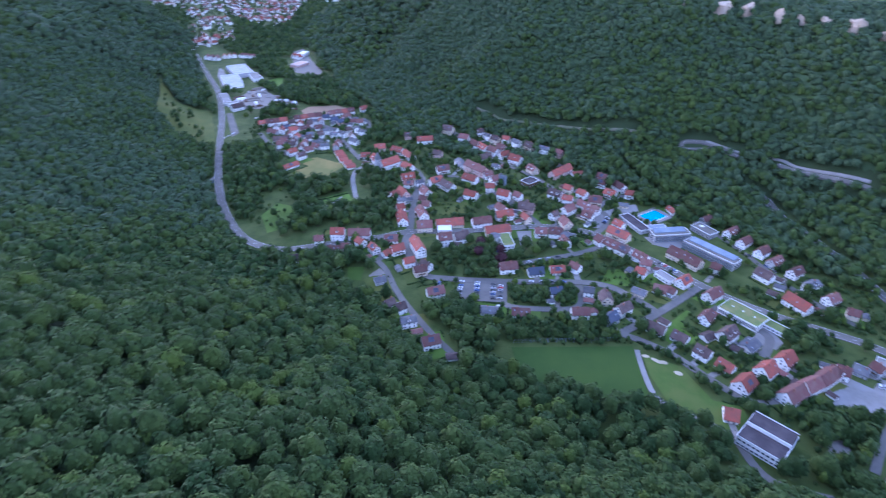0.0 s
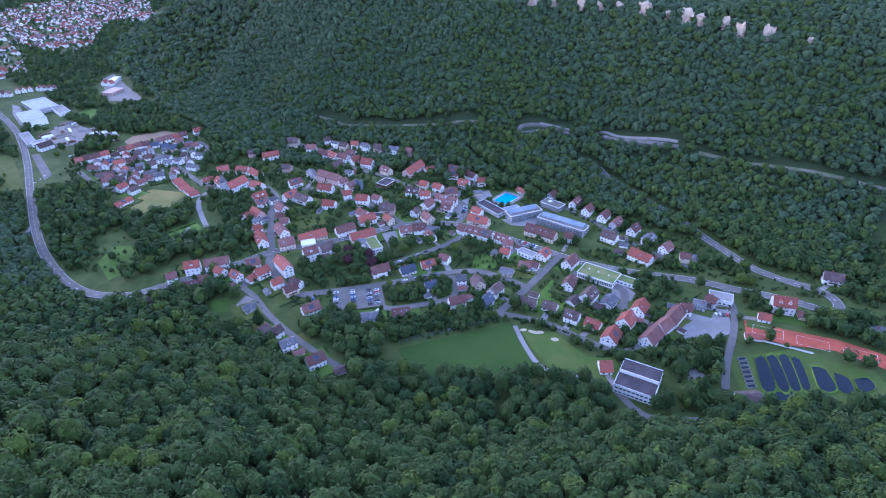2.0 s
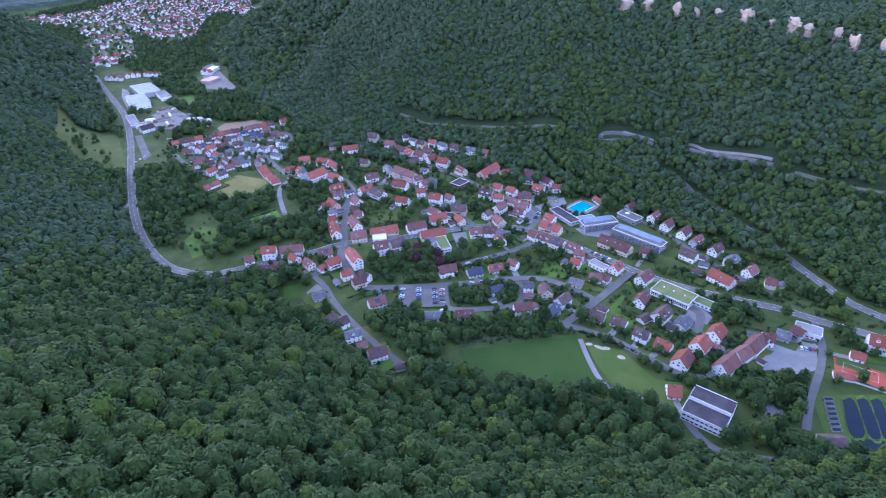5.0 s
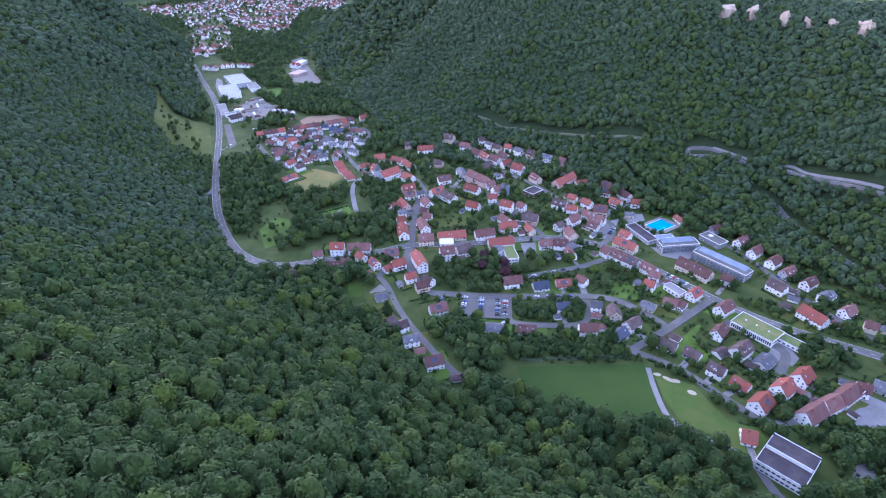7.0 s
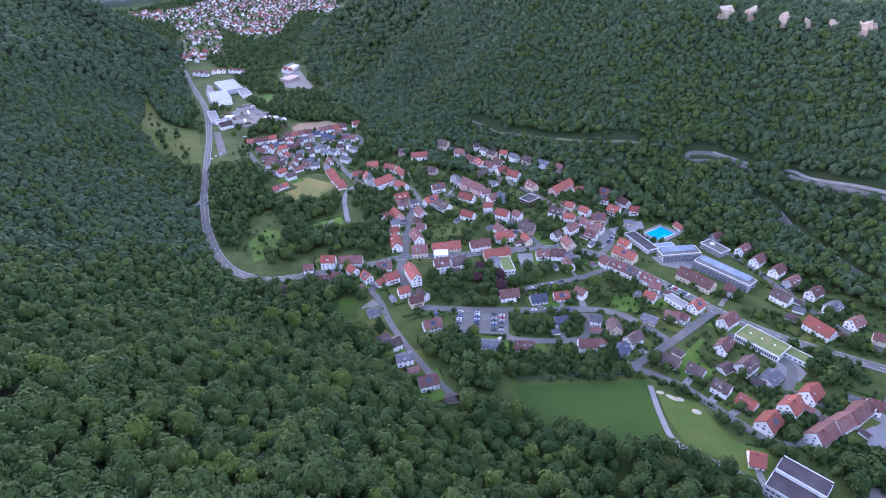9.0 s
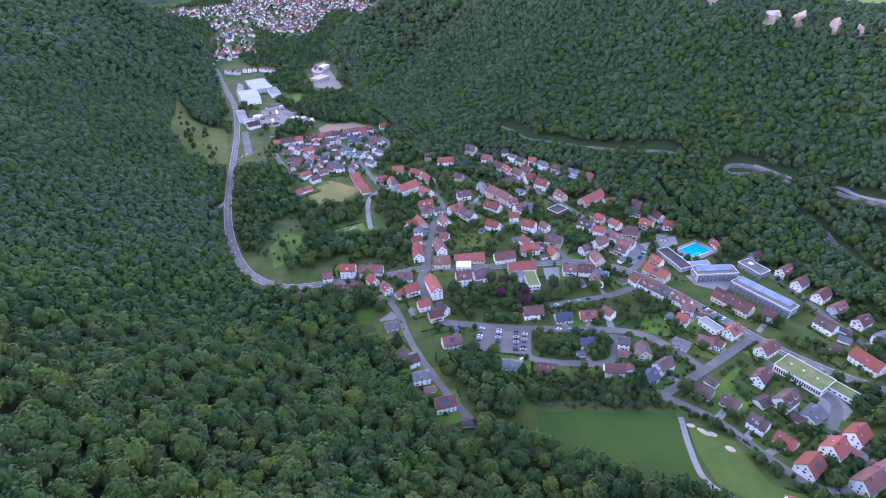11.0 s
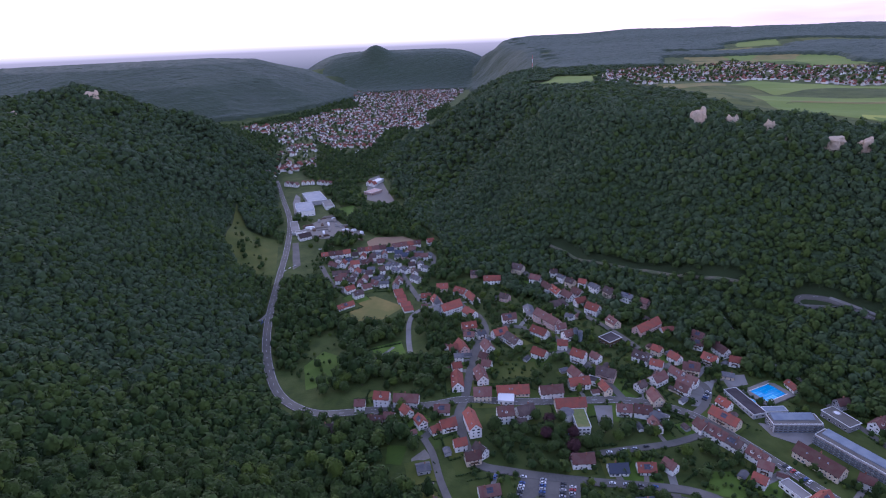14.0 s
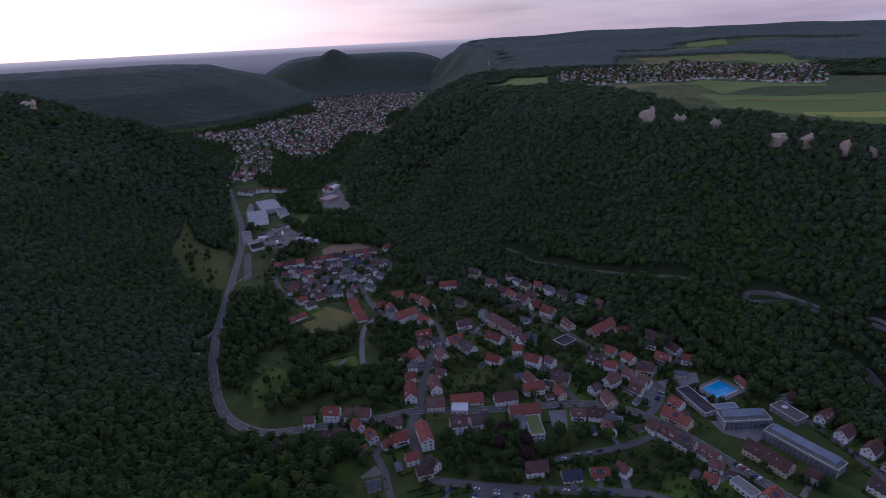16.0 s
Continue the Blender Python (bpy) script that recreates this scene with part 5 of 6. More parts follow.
def pond(points, name="fish_pond"):
    cx, cy = sum(p[0] for p in points) / len(points), sum(p[1] for p in points) / len(points)
    z = height(cx, cy) + 0.75
    thing = empty(name, pose(cx, cy, z), "dark still fish pond with grassy banks", "pond", "fish ponds")
    loop = curve([(p[0] - cx, p[1] - cy) for p in points + points[:1]], 2.0)[:-1]
    bm = bmesh.new()
    bm.faces.new([bm.verts.new((p.x, p.y, -0.12)) for p in loop])
    part("water", bm, MAT["pond"], thing)
    bm = bmesh.new()
    rings = [[bm.verts.new((p.x * k, p.y * k, h)) for p in loop] for k, h in ((0.99, -0.3), (1.05, 0.1), (1.12, 0.1), (1.2, -0.7))]
    for a, b in zip(rings, rings[1:]):
        for i in range(len(loop)):
            bm.faces.new((a[i], a[i - 1], b[i - 1], b[i]))
    part("bank", bm, MAT["lawn"], thing)


pond([(274, 184), (281, 183), (267, 158), (259, 160)])
pond([(283, 183), (289, 181), (275, 155), (269, 157)])
pond([(291, 181), (297, 179), (281, 152), (276, 154)])
pond([(298, 177), (302, 174), (288, 151), (283, 152)])
pond([(304, 166), (310, 161), (302, 145), (293, 148)])
pond([(313, 157), (317, 150), (310, 139), (303, 143)])
pond([(320, 148), (329, 146), (326, 138), (315, 138)])
pond([(257, 157), (276, 151), (271, 146), (256, 151)])
for i in range(7):
    k = i / 6
    tx, ty = 266 - 12.5 * k, 186.5 - 22.5 * k
    tank = empty("fish_tank", pose(tx, ty, height(tx, ty) + 0.5, 0, 0, -8), "long concrete rearing tank with dark water", "tank", "fish tanks")
    part("wall", boxes((-3, 3, -1.5, -1.25, -0.6, 0.5), (-3, 3, 1.25, 1.5, -0.6, 0.5), (-3, -2.75, -1.25, 1.25, -0.6, 0.5), (2.75, 3, -1.25, 1.25, -0.6, 0.5)), MAT["paving"], tank)
    part("water", boxes((-2.75, 2.75, -1.25, 1.25, -0.6, 0.2)), MAT["pond"], tank)

# white lines of the tennis courts and the pitch, its ball fence and goals
def stripe(parent, ax, ay, bx, by, w, lift):
    d = Vector((bx - ax, by - ay, 0)).normalized()
    s = Vector((d.y, -d.x, 0)) * w / 2
    n = max(1, int(math.hypot(bx - ax, by - ay) / 8))
    v, f = [], []
    for i in range(n + 1):
        x, y = ax + (bx - ax) * i / n, ay + (by - ay) * i / n
        v += [(x - s.x, y - s.y, height(x, y) + lift), (x + s.x, y + s.y, height(x, y) + lift)]
        if i:
            f.append((2 * i - 2, 2 * i - 1, 2 * i + 1, 2 * i))
    piece("line", mesh("line", v, f, [MAT["line"]]), parent)


lines = tagged(new("court_lines"), "white court lines painted on red clay", "line", kind="structure")
for cx, cy in ((304, 204), (324, 184), (344, 164)):
    u, v2 = Vector((0.72, -0.69, 0)), Vector((0.69, 0.72, 0))
    c = [(cx + u.x * a + v2.x * b, cy + u.y * a + v2.y * b) for a, b in ((-10, -5), (10, -5), (10, 5), (-10, 5))]
    for p, q in zip(c, c[1:] + c[:1]):
        stripe(lines, *p, *q, 0.14, 0.42)


def fence(ax, ay, bx, by, h=4.0):
    L = math.hypot(bx - ax, by - ay)
    thing = empty("ball_fence", pose(ax, ay, height(ax, ay), 0, 0, math.degrees(math.atan2(by - ay, bx - ax))), "tall green ball-stop fence along the pitch", "fence")
    n = int(L / 6)
    for i in range(n + 1):
        part("post", tube(bmesh.new(), L * i / n, 0, -0.6, h, 0.07, 0.07, 6), MAT["metal"], thing)
    for k in range(3):
        part("wire", boxes((0, L, -0.03, 0.03, h * (k + 1) / 3 - 0.06, h * (k + 1) / 3)), MAT["metal"], thing)


fence(47, 278, 122, 279)
wall_thing = empty("court_wall", pose(291, 199, height(291, 199), 0, 0, -44), "low white wall beside the clay courts", "wall")
part("wall", boxes((0, 34, -0.2, 0.2, -1, 1.5)), MAT["wall_w"], wall_thing)
part("coping", boxes((0, 34, -0.28, 0.28, 1.5, 1.62)), MAT["paving"], wall_thing)


# ---- vehicles ----
def car_kind(paint, label):
    thing = empty("car", pose(0, 0, -400), label, "car", "parked cars")
    part("body", boxes((-2.15, 2.15, -0.88, 0.88, 0.3, 0.86), bevel=0.12), MAT["car_" + paint], thing)
    bm = bmesh.new()
    lo = [(-1.75, -0.8), (0.95, -0.8), (0.95, 0.8), (-1.75, 0.8)]
    hi = [(-1.35, -0.64), (0.25, -0.64), (0.25, 0.64), (-1.35, 0.64)]
    a, b = [bm.verts.new((*p, 0.84)) for p in lo], [bm.verts.new((*p, 1.4)) for p in hi]
    for i in range(4):
        bm.faces.new((a[i], a[(i + 1) % 4], b[(i + 1) % 4], b[i]))
    bm.faces.new(b)
    part("cabin_glass", bm, MAT["glass"], thing)
    part("roof", boxes((-1.3, 0.2, -0.62, 0.62, 1.39, 1.46), bevel=0.02), MAT["car_" + paint], thing)
    for x in (-1.35, 1.35):
        for y in (-0.82, 0.82):
            bm = bmesh.new()
            bmesh.ops.create_cone(bm, cap_ends=True, segments=12, radius1=0.32, radius2=0.32, depth=0.2, matrix=Matrix.Translation((x, y, 0.32)) @ Matrix.Rotation(math.pi / 2, 4, "X"))
            part("wheel", bm, MAT["tyre"], thing)
    for y in (-0.6, 0.6):
        part("headlight", boxes((2.1, 2.18, y - 0.18, y + 0.18, 0.58, 0.72)), MAT["lamp"], thing)
    return thing


CARS = {p: car_kind(p, f"parked {p} hatchback car on the asphalt") for p in ("white", "silver", "black", "blue", "red", "grey")}


def car(x, y, turn, paint):
    copy_thing(CARS[paint], pose(x, y, height(x, y) + 0.42, 0, 0, turn))


def car_row(x, y, dx, dy, n, turn, paints):
    for i, p in zip(range(n), paints * 9):
        if chance.random() < 0.85:
            car(x + dx * i, y + dy * i, turn + chance.uniform(-3, 3), p)


car_row(12, 352, -0.5, -2.7, 7, 2, ["white", "black", "blue", "white", "silver", "black", "grey"])
car_row(25, 351, -0.3, -2.7, 8, 2, ["silver", "white", "blue", "silver", "blue", "black", "silver", "grey"])
car_row(38, 349, -0.3, -2.7, 8, 2, ["black", "grey", "silver", "black", "silver", "blue", "grey", "black"])
car_row(44, 347, -0.4, -2.8, 7, 2, ["white", "red", "silver", "grey", "white", "black", "silver"])
car_row(187, 381, 1.6, -2.3, 7, 35, ["black", "white", "red", "silver", "red", "blue", "white"])
car_row(155, 452, 1.5, 2.4, 6, -30, ["black", "blue", "silver", "black", "white", "grey"])
car_row(30, 395, 3.0, 0.4, 6, 80, ["white", "red", "silver", "grey", "white", "blue"])
car_row(-22, 457, 0.4, 6, 4, 88, ["silver", "black", "white", "grey"])
car_row(268, 400, 3.0, -8.5, 5, -70, ["white", "black", "silver", "blue", "grey"])
car_row(70, 353.5, 9, 0, 4, 0, ["white", "silver", "grey", "blue"])
car_row(72, 383, 9, 3, 4, 17, ["white", "grey", "silver", "black"])
car_row(282, 232, 2.6, -1, 5, 60, ["white", "silver", "black", "red", "grey"])
car_row(-270, 760, 3.5, 1.8, 13, 22 + 90, ["white", "white", "silver", "white"])
car_row(-279, 780, 5, 4, 5, 30, ["white", "silver", "white"])
car_row(-302, 690, 3, 9, 5, 75, ["white", "silver", "white"])
car(-216, 470, 118, "grey")
car(83, 387, 15, "white")


def coach(x, y, turn, paint, label):
    thing = empty("coach", pose(x, y, height(x, y) + 0.45, 0, 0, turn), label, "bus")
    part("body", boxes((-6, 6, -1.25, 1.25, 0.4, 3.3), bevel=0.15), MAT["car_" + paint], thing)
    part("windscreen", boxes((5.96, 6.06, -1.1, 1.1, 1.4, 2.9)), MAT["glass"], thing)
    for s in (-1, 1):
        part("side_window", boxes((-5.6, 5.6, s * 1.25 - 0.03, s * 1.25 + 0.03, 1.6, 2.7)), MAT["glass"], thing)
        for wx in (-3.8, 3.9):
            bm = bmesh.new()
            bmesh.ops.create_cone(bm, cap_ends=True, segments=14, radius1=0.5, radius2=0.5, depth=0.3, matrix=Matrix.Translation((wx, s * 1.12, 0.5)) @ Matrix.Rotation(math.pi / 2, 4, "X"))
            part("wheel", bm, MAT["tyre"], thing)
    part("roof_hatch", boxes((-0.5, 0.5, -0.4, 0.4, 3.3, 3.42)), MAT["metal"], thing)
    take(x, y, 7)


coach(-268, 552, 72, "blue", "blue coach parked in the lay-by beside the road")
coach(-255, 517, -30, "white", "white coach parked at the roadside")


# ---- limestone crags along the rims ----
def crag(x, y, w, h, seed, lift=0.0):
    """A stepped cliff of limestone: upright fluted faces, ledges and a broken top, sunk into the slope."""
    z = height(x, y)
    bm = bmesh.new()
    bmesh.ops.create_icosphere(bm, subdivisions=4, radius=1)
    for v in bm.verts:
        d = v.co.copy()
        box_x, box_y, box_z = (math.copysign(abs(c) ** 0.55, c) for c in d)
        flute = noise.noise(Vector((d.x * 2.6 + seed * 3.1, d.y * 2.6, d.z * 0.35)))
        ledge = noise.noise(Vector((seed * 5.7, 0.3, d.z * 4.5)))
        rough = noise.fractal(d * 4.0 + Vector((seed * 7.1, 0, 0)), 1.0, 2.0, 4)
        k = 0.80 + 0.42 * flute + 0.10 * ledge + 0.14 * rough
        top = 0.85 + 0.75 * noise.noise(Vector((d.x * 1.7 + seed, d.y * 1.7, seed * 2.3)))
        v.co = Vector((box_x * w / 2 * k, box_y * w / 3.2 * k, box_z * h / 2 * (top if d.z > 0 else 1.0) + 0.05 * h * rough))
    me = bpy.data.meshes.new("crag")
    bm.to_mesh(me)
    bm.free()
    me.materials.append(MAT["rock"])
    ob = new("crag", me)
    ob.matrix_basis = pose(x, y, z + h * 0.26 + lift, 0, 0, math.degrees(math.atan2(y, x)) - 90 + 25 * math.sin(seed * 2.4))
    tagged(ob, "pale weathered limestone crag rising from the forest", "rock", "limestone crags")
    for k in range(0, 3):
        take(x - x * 0.008 * k, y - y * 0.008 * k, w * 0.36)


crag(231, 820, 20, 27, 1)
crag(270, 814, 16, 19, 2)
crag(297, 767, 14, 23, 3)
crag(303, 733, 10, 12, 4)
crag(344, 713, 24, 17, 5)
crag(371, 703, 15, 19, 6)
crag(394, 672, 14, 17, 7)
crag(410, 653, 10, 14, 8)
crag(426, 634, 12, 15, 9)
crag(442, 604, 18, 22, 10)
crag(458, 578, 10, 12, 11)
crag(468, 556, 18, 19, 12)
crag(477, 545, 13, 15, 13)
crag(494, 523, 12, 17, 14)
crag(499, 503, 12, 19, 15)
crag(522, 487, 14, 19, 16)
crag(547, 453, 10, 14, 17)
crag(-848, 1112, 30, 26, 18)
crag(-832, 1102, 18, 20, 19)
crag(-880, 950, 15, 15, 20)
house(-56, 351, 20, 9, 8, 3.4, 'g', 'g')

# the close-built estate beyond the village, and sheds in the gardens
for row in range(10):
    for col in range(11):
        ex, ey = -258 + col * 14.5 + chance.uniform(-2, 2) + row * 1.5, 668 + row * 13 - col * 1.5 + chance.uniform(-2, 2)
        if inside(np.array(ex), np.array(ey), [(-262, 712), (-205, 650), (-120, 636), (-112, 690), (-104, 760), (-150, 780), (-215, 775)]) and not taken(np.array(ex), np.array(ey)):
            house(ex, ey, chance.choice((15, 105, 22, 98)) + chance.uniform(-6, 6), chance.uniform(8, 11.5), chance.uniform(7, 8.5), chance.choice((3.4, 5.4, 5.4)), chance.choice("ggmmdrb"), chance.choice("wwwg"))
for hx, hy, turn, L, W, eave, roof in list(HOUSES):
    if eave > 5 and 215 < hy < 640 and chance.random() < 0.5:
        a = chance.uniform(0, 6.28)
        sx, sy = hx + math.cos(a) * (L * 0.5 + 6), hy + math.sin(a) * (L * 0.5 + 6)
        if not tight(np.array(sx), np.array(sy)):
            house(sx, sy, turn + 90 * chance.randint(0, 1), chance.uniform(5, 7.5), chance.uniform(3.5, 5), 2.5, chance.choice("mdgg"), chance.choice("wwcg"))

# ---- trees ----
rng = np.random.default_rng(11)


def ico(level):
    bm = bmesh.new()
    bmesh.ops.create_icosphere(bm, subdivisions=level, radius=1)
    v = np.array([p.co[:] for p in bm.verts])
    f = np.array([[p.index for p in t.verts] for t in bm.faces])
    bm.free()
    return v, f


ICO = {k: ico(k) for k in (1, 2, 3)}


def crown_shape(lobes, leaves, tall=1.0, pointed=False, leaf=0.15, level=2, low=-0.62, loose=1.0, tightness=0.10):
    """Points and triangles of a crown of radius 1 that stands on z = 0: one billowing body with bosses, and leaf sprays set all over it."""
    v, f = ICO[level]
    boss = rng.normal(0, 1, (lobes, 3))
    boss[:, 2] = np.abs(boss[:, 2]) * 0.9
    boss /= np.linalg.norm(boss, axis=1)[:, None]
    size = rng.uniform(0.12, 0.36, lobes)

    def body(d):
        near = np.clip(d @ boss.T, -1, 1)
        swell = 0.78 + (size * np.exp((near - 1) / tightness)).max(1) + 0.05 * np.sin(d @ np.array((5.1, 3.7, 4.3)) + lobes)
        p = d * swell[:, None] * (1, 1, 0.95 * tall)
        p[:, 2] += 0.80 * tall
        if pointed:
            p[:, :2] *= np.clip(1.3 - 0.62 * p[:, 2:3] / tall, 0.05, 1.3)
        return p

    core = body(v) * (0.92, 0.92, 0.94)
    f = f[(v[f][:, :, 2] > low).any(1)]
    used, f = np.unique(f, return_inverse=True)
    vs, fs = [core[used]], [f.reshape(-1, 3)]
    if leaves:
        d = rng.normal(0, 1, (leaves, 3))
        d[:, 2] = np.abs(d[:, 2]) * 1.2 - 0.45
        d /= np.linalg.norm(d, axis=1)[:, None]
        p = body(d) + d * rng.uniform(-0.06, 0.20, (leaves, 1)) * loose
        nrm = d + rng.normal(0, 0.40, (leaves, 3)) * loose + (0, 0, 0.15)
        nrm /= np.linalg.norm(nrm, axis=1)[:, None]
        t = np.cross(nrm, rng.normal(0, 1, (leaves, 3)))
        t /= np.linalg.norm(t, axis=1)[:, None]
        b = np.cross(nrm, t)
        s = rng.uniform(0.6, 1.3, (leaves, 1)) * leaf
        q = np.stack([p - t * s - b * s * 0.5, p + t * s - b * s * 0.6, p + b * s * 1.1], 1).reshape(-1, 3)
        vs.append(q)
        fs.append(np.arange(leaves * 3).reshape(-1, 3) + len(used))
    return np.concatenate(vs), np.concatenate(fs)


def big_mesh(name, v, f, material):
    me = bpy.data.meshes.new(name)
    me.vertices.add(len(v))
    me.vertices.foreach_set("co", v.astype(np.float32).ravel())
    me.loops.add(f.size)
    me.loops.foreach_set("vertex_index", f.astype(np.int32).ravel())
    me.polygons.add(len(f))
    me.polygons.foreach_set("loop_start", np.arange(0, f.size, 3, dtype=np.int32))
    me.polygons.foreach_set("loop_total", np.full(len(f), 3, dtype=np.int32))
    me.polygons.foreach_set("use_smooth", [True] * len(f))
    me.materials.append(material)
    me.update(calc_edges=True)
    me.validate()
    return me


def woods(name, spots, shapes, material, label, lift=2.6):
    """One wood: a crown from shapes at each (x, y, radius, rise)."""
    vs, fs, n = [], [], 0
    spots = np.asarray(spots)
    if not len(spots):
        return None
    z = land(spots[:, 0], spots[:, 1])
    pick = rng.integers(0, len(shapes), len(spots))
    turn = rng.uniform(0, 6.28, len(spots))
    for i, (v, f) in enumerate(shapes):
        s = np.where(pick == i)[0]
        if not len(s):
            continue
        c, w = np.cos(turn[s])[:, None], np.sin(turn[s])[:, None]
        r = spots[s, 2][:, None]
        x = (v[:, 0] * c - v[:, 1] * w) * r + spots[s, 0][:, None]
        y = (v[:, 0] * w + v[:, 1] * c) * r + spots[s, 1][:, None]
        h = v[:, 2] * r * spots[s, 3][:, None] + z[s][:, None] + lift + (rng.uniform(-0.22, 0.30, (len(s), 1)) * r if lift > 2 else 0)
        vs.append(np.stack([x, y, h], -1).reshape(-1, 3))
        fs.append((f[None] + (np.arange(len(s)) * len(v))[:, None, None] + n).reshape(-1, 3))
        n += len(s) * len(v)
    ob = new(name, big_mesh(name, np.concatenate(vs), np.concatenate(fs), material))
    return tagged(ob, label, "forest", kind="stuff")


def scatter(x0, x1, y0, y1, gap):
    xs, ys = np.meshgrid(np.arange(x0, x1, float(gap)), np.arange(y0, y1, gap * 0.87))
    xs[1::2] += gap / 2
    xs, ys = xs.ravel(), ys.ravel()
    xs, ys = xs + rng.uniform(-0.46, 0.46, len(xs)) * gap, ys + rng.uniform(-0.46, 0.46, len(ys)) * gap
    return xs + 2.2 * np.sin(ys / 17), ys + 2.2 * np.sin(xs / 23)


def wooded(x, y):
    de, dw, df = signed(x, y, FOOT_EAST), -signed(x, y, FOOT_WEST), -signed(x, y, FOOT_FAR)
    r = np.hypot(x, y)
    wob = 10 * waves(x * 1.7, y * 1.7)
    slope = ((de > np.where(y < 480, -6, 4) + wob) & (de < 352 + 1.2 * wob)) | (dw > np.where((y > 330) & (y < 620), -9, 4 + wob * 0.6)) | (df > 8)
    az = np.degrees(np.arctan2(x, y))
    heath = (de >= 352) & (waves(x / 5.5, y / 3.5) > np.where(r > 1850, np.where((az > 13) & (r < 3000), 0.1, -9), np.where((x < 300) & (y > 900), -0.9, 0.85))) & ~inside(x, y, VILLAGE)
    az = np.degrees(np.arctan2(x, y))
    shelf = (r > 3300) & (np.abs(az + 11.6) < 10)
    return (slope | heath | shelf) & ~taken(x, y) & ~(inside(x, y, FIELD_HOLE)) & (((az > -62) & (az < 88)) | (r < 380))


VILLAGE = [(243, 1795), (198, 1555), (205, 1382), (262, 1335), (441, 1398), (505, 1417), (689, 1259), (892, 1636), (734, 1714), (639, 1992), (546, 1897), (432, 1887)]
FIELD_HOLE = [(-474, 919), (-417, 842), (-357, 816), (-307, 686), (-356, 689), (-407, 753)]
near_shapes = [crown_shape(13 + i % 4, 190, 0.95 + 0.07 * i, leaf=0.165, low=0.0, loose=0.8, tightness=0.045) for i in range(9)]
mid_shapes = [crown_shape(6 + i % 3, 70, 0.95 + 0.07 * i, leaf=0.22, level=1, loose=0.8) for i in range(7)]
far_shapes = [crown_shape(4 + i % 3, 24, 0.95 + 0.07 * i, leaf=0.29, level=1, low=-0.2, loose=0.6) for i in range(9)]
bush_shapes = [crown_shape(5, 18, leaf=0.35, level=1, low=-0.3, loose=0.8) for _ in range(5)]


def plant(x, y, lo, hi, flat=0.74, tall=1.14):
    keep = wooded(x, y)
    x, y = x[keep], y[keep]
    r = rng.uniform(lo, hi, len(x)) * (0.78 + 0.5 * rng.random(len(x)) ** 2)
    return np.stack([x, y, r, rng.uniform(flat, tall, len(x))], 1)


x, y = scatter(-430, 420, 10, 420, 6.3)
spots = plant(x, y, 3.7, 5.7, 0.8, 1.2)
rr = np.hypot(spots[:, 0], spots[:, 1])
spots = spots[(rng.random(len(rr)) > 0.05) & (rr < 370) & (rr > 95) & (spots[:, 1] > 25) & (np.arctan2(spots[:, 0], spots[:, 1]) > -1.15)]


def mixed(spots, shapes, where):
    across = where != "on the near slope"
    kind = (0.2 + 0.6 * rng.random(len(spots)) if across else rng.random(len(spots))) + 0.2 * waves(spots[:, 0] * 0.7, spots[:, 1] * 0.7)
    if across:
        # haze painted by tree colour: more haze-blue crowns with distance
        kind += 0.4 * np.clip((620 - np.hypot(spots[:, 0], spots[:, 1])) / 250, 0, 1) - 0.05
        kinds = ((-1, 0.55, "leaf_v", "dense forest tinted with haze blue"), (0.55, 0.80, "leaf", "green broadleaf trees mixed"), (0.80, 1.02, "leaf_l", "lighter green trees mixed"), (1.02, 2, "leaf_d", "scattered dark trees"))
    else:
        kinds = ((-1, 0.40, "leaf", "dense green broadleaf forest"), (0.40, 0.68, "leaf_l", "lighter green trees mixed"), (0.68, 0.80, "leaf_s", "grey-green trees mixed"),
                 (0.80, 0.90, "leaf_b", "scattered yellow-green trees"), (0.90, 2, "leaf_d", "scattered dark trees"))
    for lo, hi, name, word in kinds:
        woods("forest", spots[(kind >= lo) & (kind < hi)], shapes, MAT[name], f"{word} {where}")


mixed(spots, near_shapes, "on the near slope")
x, y = scatter(-330, 330, -160, 110, 8.0)
spots = plant(x, y, 4.6, 6.6)
rr = np.hypot(spots[:, 0], spots[:, 1])
mixed(spots[(rr <= 95) | (spots[:, 1] <= 25)], mid_shapes, "under the hill crest")
x, y = scatter(-900, 900, 20, 1050, 5.3)
spots = plant(x, y, 4.0, 5.4, 0.75, 1.1)
rr = np.hypot(spots[:, 0], spots[:, 1])
spots = spots[(rr >= 370) & (rr < 1000) & (np.arctan2(spots[:, 0], spots[:, 1]) < 1.05) & (np.arctan2(spots[:, 0], spots[:, 1]) > -0.95)]
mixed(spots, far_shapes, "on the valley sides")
x, y = scatter(-1700, 1700, 400, 2000, 10.2)
spots = plant(x, y, 6.0, 8.2, 0.7, 1.0)
rr = np.hypot(spots[:, 0], spots[:, 1])
spots[:, 3] *= np.where(signed(spots[:, 0], spots[:, 1], FOOT_EAST) > 345, 0.5, 1.0)
spots = spots[(rr >= 1000) & (rr < 1950) & (np.abs(np.arctan2(spots[:, 0], spots[:, 1])) < 0.9)]
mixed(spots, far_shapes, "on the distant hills")


